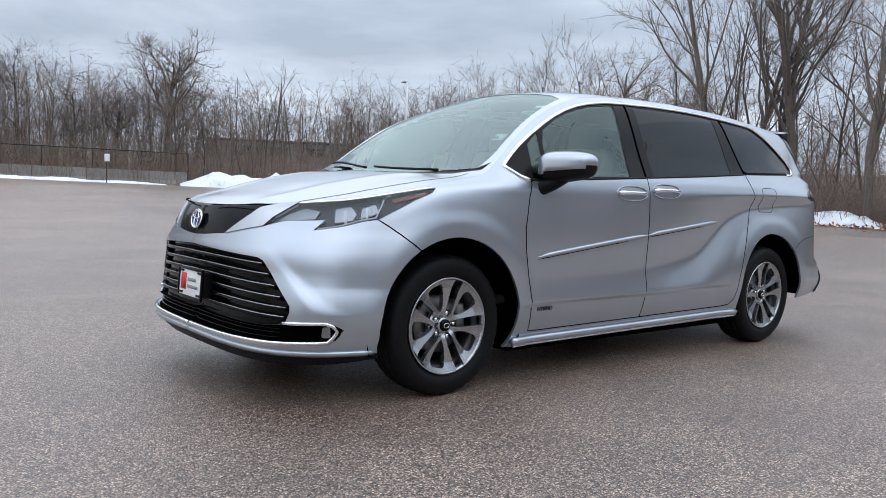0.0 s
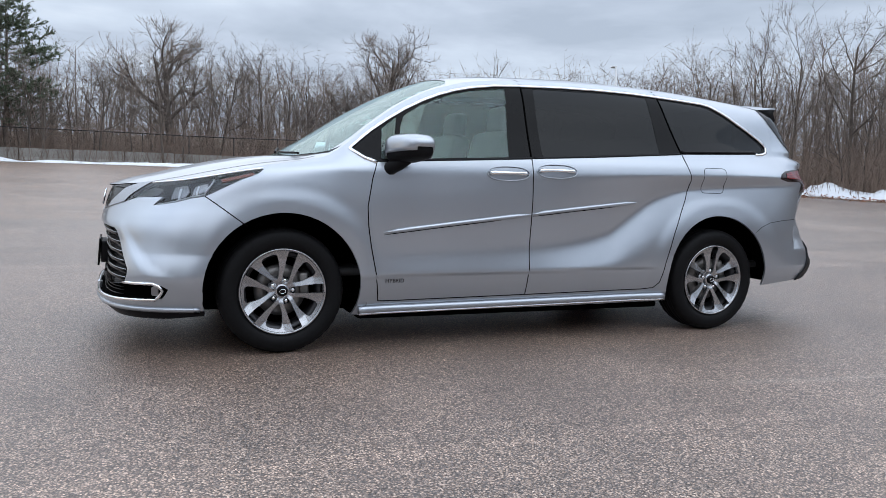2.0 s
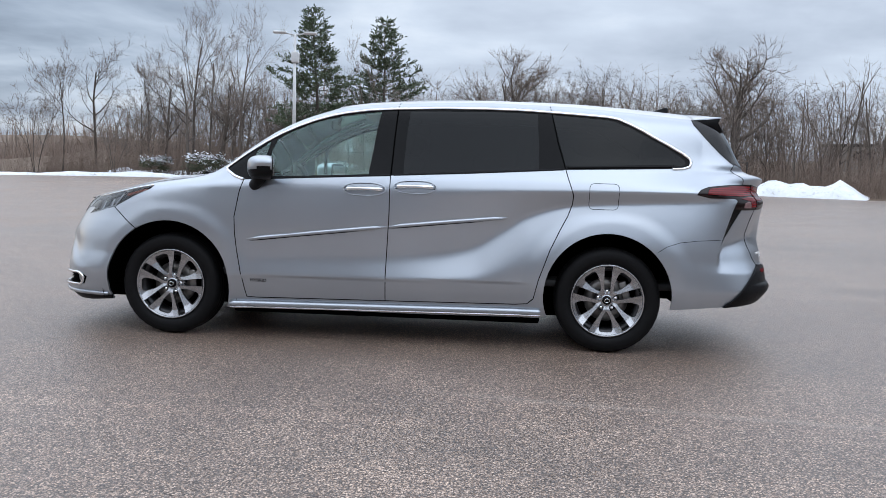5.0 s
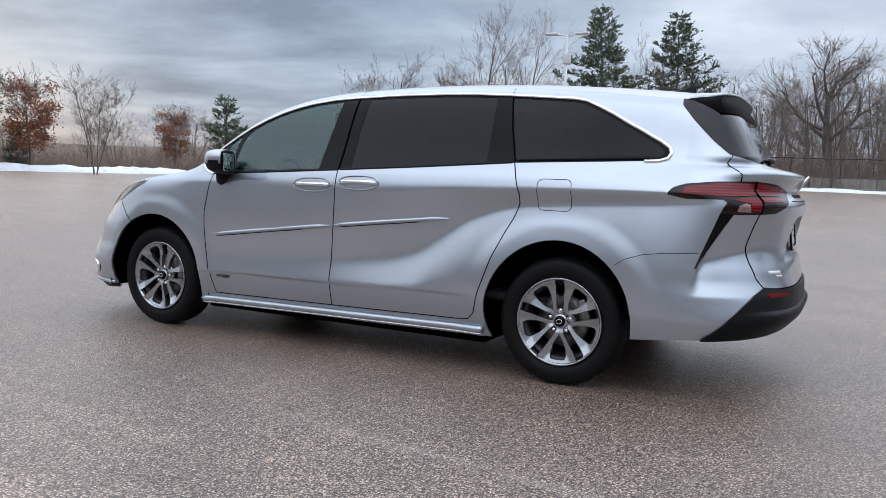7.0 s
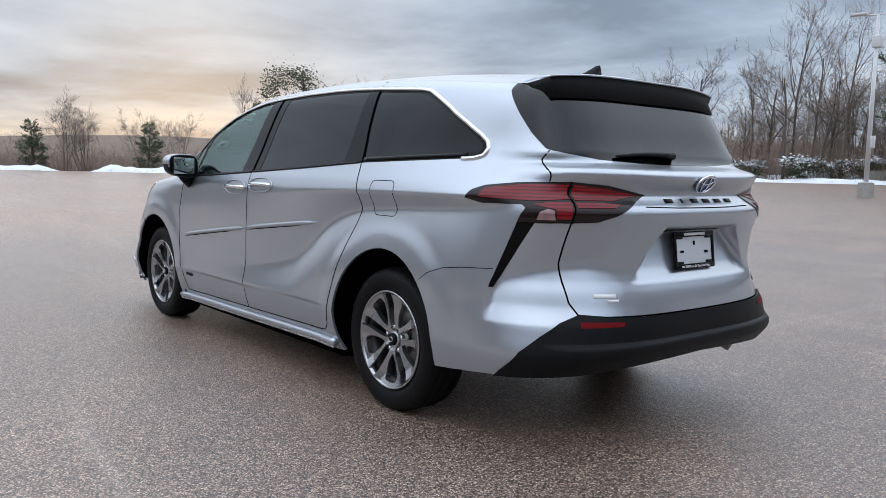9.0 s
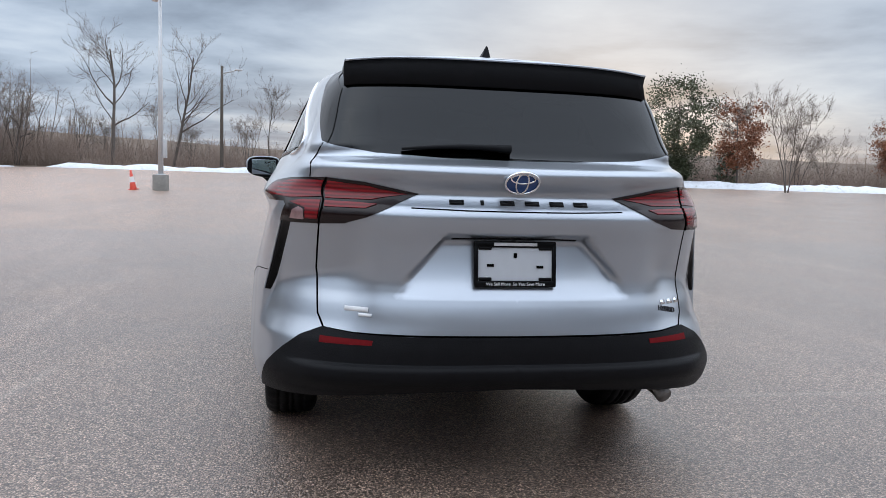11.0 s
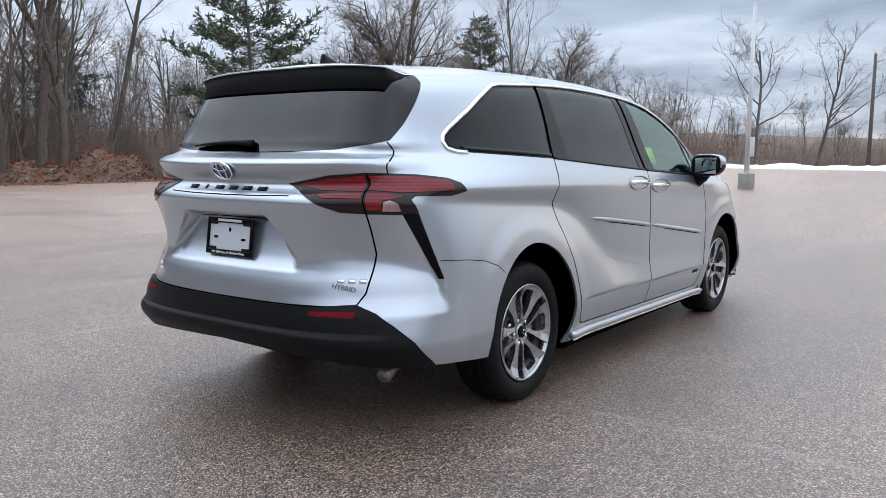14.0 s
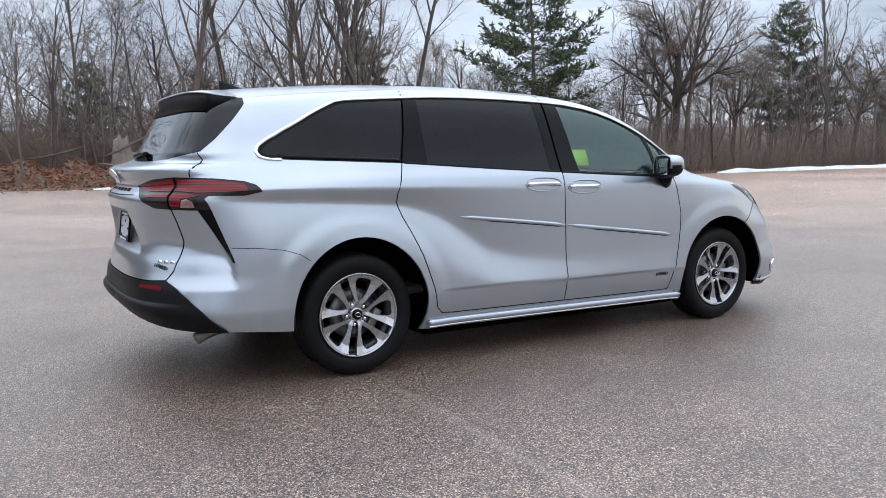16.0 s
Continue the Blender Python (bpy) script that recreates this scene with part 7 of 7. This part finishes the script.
def leaf_cover(bank, count):
    """Dead leaves and sticks lying over a bank."""
    g = random.Random(31)
    me = bank.data
    w = Wood()
    for _ in range(count):
        a, b, c, d = (me.vertices[i].co for i in me.polygons[g.randrange(len(me.polygons))].vertices)
        u, v = g.random(), g.random()
        p = a.lerp(b, u).lerp(d.lerp(c, u), v) + Vector((0, 0, 0.02))
        e = Vector((g.gauss(0, 1), g.gauss(0, 1), g.gauss(0.15, 0.35))).normalized()
        if g.random() < 0.08:
            w.twig(p, p + e * g.uniform(0.5, 1.8), 0.02)
        else:
            w.leaf(p, e * g.uniform(0.10, 0.24), Vector((g.gauss(0, 0.5), g.gauss(0, 0.5), 1)), 0.06)
    tagged(part_mesh("dead_leaves", w.mesh("dead_leaves"), RUST_LEAF, smooth=False), "brown dead leaves and sticks on the bank", "leaves", kind="stuff")


leaf_cover(snow_bank(-193, -150, 3.2, 2.8, 0.95, "bank of brown dead leaves and sticks", 21, 0.9, "leaf_bank"), 9000)


# ---- fallen wood and shrubs at the lot edge ----
def fallen_log(deg, r, rise, turn, tilt, length, radius, label):
    m = spot(deg, r) @ Matrix.Translation((0, 0, rise)) @ Matrix.Rotation(turn, 4, "Z") @ Matrix.Rotation(tilt, 4, "Y")
    w = Wood()
    g = random.Random(int(abs(deg) * 10))
    pts = wander(g, Vector((0, 0, 0)), Vector((1, 0, 0)), length, 6, 0.05, 0.0)
    w.limb(pts, [radius * (1 - 0.07 * i) for i in range(7)], 8)
    k = len(w.v)
    w.f += [tuple(range(8))[::-1], tuple(range(k - 8, k))]
    for i in (2, 4):
        w.twig(pts[i], pts[i] + Vector((0.15, g.uniform(-0.3, 0.3), 0.35)), radius * 0.35)
    ob = part_mesh("fallen_log", w.mesh("fallen_log"), BARK, m=m)
    return tagged(ob, label, "log", "fallen wood at the lot edge")


def torn_stump():
    """A torn-up stump: a tall split shard, a lower shoulder and roots that run into the leaves."""
    g = random.Random(41)
    w = Wood()
    for x, wide, deep, tall, skew in ((0.42, 0.58, 0.42, 2.05, 0.12), (-0.20, 0.85, 0.50, 1.42, 0.08), (-0.85, 0.62, 0.45, 0.92, -0.05)):
        k, rows, n = len(w.v), 12, 20
        for i in range(rows):
            t = i / (rows - 1)
            for j in range(n):
                a = 2 * math.pi * j / n
                ridge = 1 + 0.20 * math.sin(5 * a + 3 * x) + 0.13 * math.sin(9 * a + 2 * t) + 0.25 * noise.noise((2.2 * math.cos(a) + x, 2.2 * math.sin(a), 2.5 * t))
                out = ridge * (1 - 0.58 * t ** 1.1)
                top = tall * t * (1 + (0.22 * noise.noise((3 * math.cos(a), 3 * math.sin(a), x)) if t > 0.7 else 0))
                w.v.append(Vector((x + skew * t + wide * out * math.cos(a), deep * out * math.sin(a), top - 0.15)))
        for i in range(rows - 1):
            for j in range(n):
                m = (j + 1) % n
                w.f.append((k + i * n + j, k + i * n + m, k + (i + 1) * n + m, k + (i + 1) * n + j))
        w.f.append(tuple(range(k + (rows - 1) * n, k + rows * n)))
    for _ in range(14):
        a = g.uniform(0, 6.28)
        p = Vector((0.5 * math.cos(a), 0.3 * math.sin(a), g.uniform(0.2, 0.7)))
        pts = wander(g, p, Vector((math.cos(a), math.sin(a), g.uniform(-0.5, 0.3))), g.uniform(0.6, 1.5), 4, 0.2, -0.1)
        w.limb(pts, [0.07, 0.055, 0.04, 0.028, 0.012], 6)
    ob = part_mesh("tree_stump", w.mesh("tree_stump"), STUMP, m=spot(-174.5, 33.0, 0.1))
    return tagged(ob, "torn pale grey-brown stump with bare roots in leaf litter", "stump", "fallen wood at the lot edge")


torn_stump()
fallen_log(-173.6, 33.0, 0.7, 0.3, radians(-82), 1.5, 0.10, "broken grey stem standing in dead leaves")
fallen_log(-173.2, 33.0, 2.1, 0.15, radians(22), 2.4, 0.07, "pale fallen stem leaning on a stump")
fallen_log(-178.0, 33.5, 1.5, 0.2, radians(14), 2.6, 0.06, "grey fallen stem in the brush")
fallen_log(-169.5, 34.5, 1.0, 0.5, radians(-86), 1.7, 0.34, "thick broken stump behind the leaf bank")
fallen_log(-162.0, 34.0, 1.0, -0.2, radians(10), 3.0, 0.07, "grey fallen stem in the brush")


def shrub_mesh(seed, wide, tall, count, size, low):
    g = random.Random(seed)
    w = Wood()
    lobes = [(Vector((g.gauss(0, wide * 0.4), g.gauss(0, wide * 0.3), tall * g.uniform(low, 1.0))), g.uniform(0.12, 0.26)) for _ in range(22)]
    for _ in range(count):
        c, k = g.choice(lobes)
        p = c + Vector((g.gauss(0, k), g.gauss(0, k), g.gauss(0, k * 0.6)))
        d = Vector((g.gauss(0, 1), g.gauss(0, 1), g.gauss(0.1, 0.5))).normalized() * g.uniform(0.5, 1.0) * size
        w.leaf(p, d, Vector((g.gauss(0, 0.5), g.gauss(0, 0.5), 1)), size * 0.3)
    return w.mesh("leaves")


SHRUB = shrub_mesh(3, 1.6, 1.5, 2200, 0.17, 0.1)
CAP = shrub_mesh(3, 1.6, 1.62, 420, 0.26, 0.6)
shrub0 = None
for deg, out, k in ((-23.4, 1.2, 1.0), (-20.9, 2.2, 0.8), (-18.6, 2.4, 0.9), (-14.6, 2.5, 0.8), (-12.9, 1.4, 0.75), (-26.5, 2.0, 0.8)):
    m = spot(deg, edge_r(deg) + out, deg, k)
    if shrub0 is None:
        shrub0 = thing("shrub", "low evergreen shrub with snow on its leaves", "shrub", "shrubs behind the snow", m)
        part_mesh("leaves", SHRUB, LEAF, shrub0)
        tagged(part_mesh("snow_cap", CAP, SNOW, shrub0), "patches of snow on the leaves", kind="stuff")
    else:
        copy_thing(shrub0, m)


# a long low building behind the wood
def warehouse():
    m = spot(30.5, 150, -radians(30.5))
    ob = thing("warehouse", "long low grey building behind the wood", "building", m=m)
    bm = bmesh.new()
    box(bm, 44, 18, 5.2, Matrix.Translation((0, 0, 2.3)), 0.05)
    part("wall", bm, CONCRETE, ob)
    bm = bmesh.new()
    box(bm, 45, 19, 0.5, Matrix.Translation((0, 0, 5.0)), 0.05)
    part("roof", bm, FENCE_DARK, ob, "dark flat roof edge")
    bm = bmesh.new()
    box(bm, 3.2, 0.3, 1.6)
    me = bpy.data.meshes.new("window")
    bm.to_mesh(me)
    bm.free()
    for k in range(6):
        part_mesh("window", me, GLASS_DARK, ob, m=Matrix.Translation((-16 + 6.5 * k, -9.05, 3.2)))


warehouse()

# ---- barriers, fence, lamps ----
def barrier_mesh():
    bm = bmesh.new()
    prof = [(-0.30, 0.0), (-0.30, 0.08), (-0.17, 0.28), (-0.11, 0.82), (0.11, 0.82), (0.17, 0.28), (0.30, 0.08), (0.30, 0.0)]
    rows = [[bm.verts.new((x, y, z)) for y, z in prof] for x in (-1.48, -1.46, 1.46, 1.48)]
    for p, q in zip(rows, rows[1:]):
        for i in range(8):
            bm.faces.new((p[i], p[(i + 1) % 8], q[(i + 1) % 8], q[i]))
    bm.faces.new(rows[0][::-1])
    bm.faces.new(rows[-1])
    bmesh.ops.recalc_face_normals(bm, faces=bm.faces)
    bmesh.ops.bevel(bm, geom=[e for e in bm.edges if e.calc_face_angle(0) > 0.5], offset=0.02, segments=2, affect="EDGES")
    me = bpy.data.meshes.new("concrete_barrier")
    bm.to_mesh(me)
    bm.free()
    return me


BAR = barrier_mesh()
deg = -17.5
while deg < 18.0:
    r = edge_r(deg) + 1.7
    x, y = direction(deg)
    step = math.degrees(3.02 / r)
    ob = part_mesh("concrete_barrier", BAR, CONCRETE, smooth=False, m=Matrix.Translation((x * r, y * r, ground_z(x * r, y * r) - 0.10)) @ Matrix.Rotation(-radians(deg), 4, "Z"))
    tagged(ob, "weathered grey concrete road barrier behind the snow", "barrier", "barriers along the lot")
    deg += step


def fence():
    f = thing("chain_link_fence", "dark chain-link fence behind the barriers", "fence")
    d = -17.0
    posts = []
    while d < 20.0:
        r = edge_r(d) + 2.6
        x, y = direction(d)
        posts.append(Vector((x * r, y * r, ground_z(x * r, y * r))))
        d += math.degrees(2.9 / r)
    bm = bmesh.new()
    tube(bm, [(0, 0, -0.2), (0, 0, 1.95)], 0.045, 6)
    me = bpy.data.meshes.new("fence_post")
    bm.to_mesh(me)
    bm.free()
    for p in posts:
        part_mesh("fence_post", me, FENCE_DARK, f, m=Matrix.Translation(p))
    for h in (1.9,):
        bm = bmesh.new()
        tube(bm, [p + Vector((0, 0, h)) for p in posts], 0.032, 5)
        part("top_rail", bm, FENCE_DARK, f)
    w = Wood()
    for p, q in zip(posts, posts[1:]):
        n = 14
        for k in range(-n, n):
            for s in (1, -1):
                t0, t1 = k / n, (k + n * 0.62) / n
                a, b = max(t0, 0), min(t1, 1)
                if a >= b:
                    continue
                za, zb = (a - t0) / (t1 - t0), (b - t0) / (t1 - t0)
                if s < 0:
                    za, zb = 1 - za, 1 - zb
                w.twig(p.lerp(q, a) + Vector((0, 0, 0.05 + 1.85 * za)), p.lerp(q, b) + Vector((0, 0, 0.05 + 1.85 * zb)), 0.006)
    part_mesh("wire_mesh", w.mesh("wire_mesh"), FENCE_DARK, f)


fence()


def lamp_post(x, y, height, heads, label, foot=True):
    z = ground_z(x, y)
    ob = thing("lamp_post", label, "lamp post", "lot lamps", Matrix.Translation((x, y, z)))
    if foot:
        bm = bmesh.new()
        lathe(bm, [(0.0, 0.62), (0.29, 0.62), (0.31, 0.60), (0.315, -0.3)], 24, Matrix.Rotation(radians(90), 4, "X"))
        bmesh.ops.recalc_face_normals(bm, faces=bm.faces)
        part("concrete_foot", bm, CONCRETE, ob, "round concrete foot")
    base = 0.60 if foot else -0.1
    bm = bmesh.new()
    tube(bm, [(0, 0, base), (0, 0, height)], [0.105, 0.062], 12)
    part("pole", bm, GALV, ob, "pale painted steel pole")
    bm = bmesh.new()
    box(bm, 0.34, 0.34, 0.04, Matrix.Translation((0, 0, base + 0.02)), 0.01)
    part("base_plate", bm, GALV, ob)
    for k, a in enumerate(heads):
        bm = bmesh.new()
        tube(bm, [(0, 0, height - 0.05), (0.45 * math.cos(a), 0.45 * math.sin(a), height + 0.03)], 0.03, 8)
        part("arm", bm, GALV, ob)
        bm = bmesh.new()
        box(bm, 0.62, 0.34, 0.10, Matrix.Translation((0.72 * math.cos(a), 0.72 * math.sin(a), height + 0.06)) @ Matrix.Rotation(a, 4, "Z"), 0.03)
        part("lamp_head", bm, GALV, ob, "flat grey lamp head")
    return ob


la = lamp_post(-9.75, 31.7, 7.5, (0.15, math.pi + 0.15), "pale double-headed lot lamp on a concrete foot")
bm = bmesh.new()
box(bm, 0.34, 0.28, 0.5, Matrix.Translation((0.03, 0.0, 6.4)), 0.05, 3)
part("camera_box", bm, GALV, la, "pale box below the lamp heads")
bm = bmesh.new()
box(bm, 0.14, 0.2, 0.5, Matrix.Translation((0.14, 0, 2.3)), 0.02)
part("switch_box", bm, GALV, la)
lb = lamp_post(-27.4, -6.0, 7.4, (0.3, math.pi + 0.3), "pale lot lamp on a square concrete foot beside a cone")
bm = bmesh.new()
box(bm, 0.16, 0.16, 0.75, Matrix.Translation((0.02, 0.16, 1.65)), 0.02)
part("switch_box", bm, GALV, lb)
lamp_post(28.5, 40.5, 7.6, (1.2,), "pale lot lamp near the snow heap", False)
up = thing("utility_pole", "bare weathered wooden pole with a cross arm", "pole", m=spot(-96.2, 62, 0.0, 1.06))
bm = bmesh.new()
tube(bm, [(0, 0, -0.3), (0, 0, 8.0)], [0.15, 0.10], 9)
part("pole", bm, POLE_WOOD, up)
bm = bmesh.new()
tube(bm, [(0, 0, 7.4), (0.5, 1.2, 7.7)], 0.05, 6)
box(bm, 0.3, 0.55, 0.12, Matrix.Translation((0.5, 1.25, 7.7)), 0.03)
part("lamp_arm", bm, GALV, up)

# cone, snow and kerb at the lamp
cone = thing("traffic_cone", "faded orange traffic cone beside the lamp foot", "cone", m=Matrix.Translation((-27.3, -7.0, ground_z(-27.3, -7.0))) @ Matrix.Rotation(radians(8), 4, "X"))
bm = bmesh.new()
lathe(bm, [(0.02, 0.78), (0.035, 0.78), (0.13, 0.05), (0.13, 0.04)], 20, Matrix.Rotation(radians(90), 4, "X"))
part("body", bm, CONE_RED, cone)
bm = bmesh.new()
box(bm, 0.36, 0.36, 0.04, Matrix.Translation((0, 0, 0.02)), 0.01)
part("base", bm, CONE_RED, cone)
bm = bmesh.new()
lathe(bm, [(0.073, 0.52), (0.102, 0.30)], 20, Matrix.Rotation(radians(90), 4, "X"))
part("collar", bm, WHITE_CARD, cone, "white collar")
sign = thing("lot_sign", "small white sign on a thin post", "sign", m=spot(12.8, 47.2))
bm = bmesh.new()
tube(bm, [(0, 0, -0.2), (0, 0, 1.75)], 0.03, 6)
part("post", bm, FENCE_DARK, sign)
bm = bmesh.new()
box(bm, 0.30, 0.03, 0.45, Matrix.Translation((0, -0.04, 1.5)), 0.008)
part("board", bm, WHITE_CARD, sign)
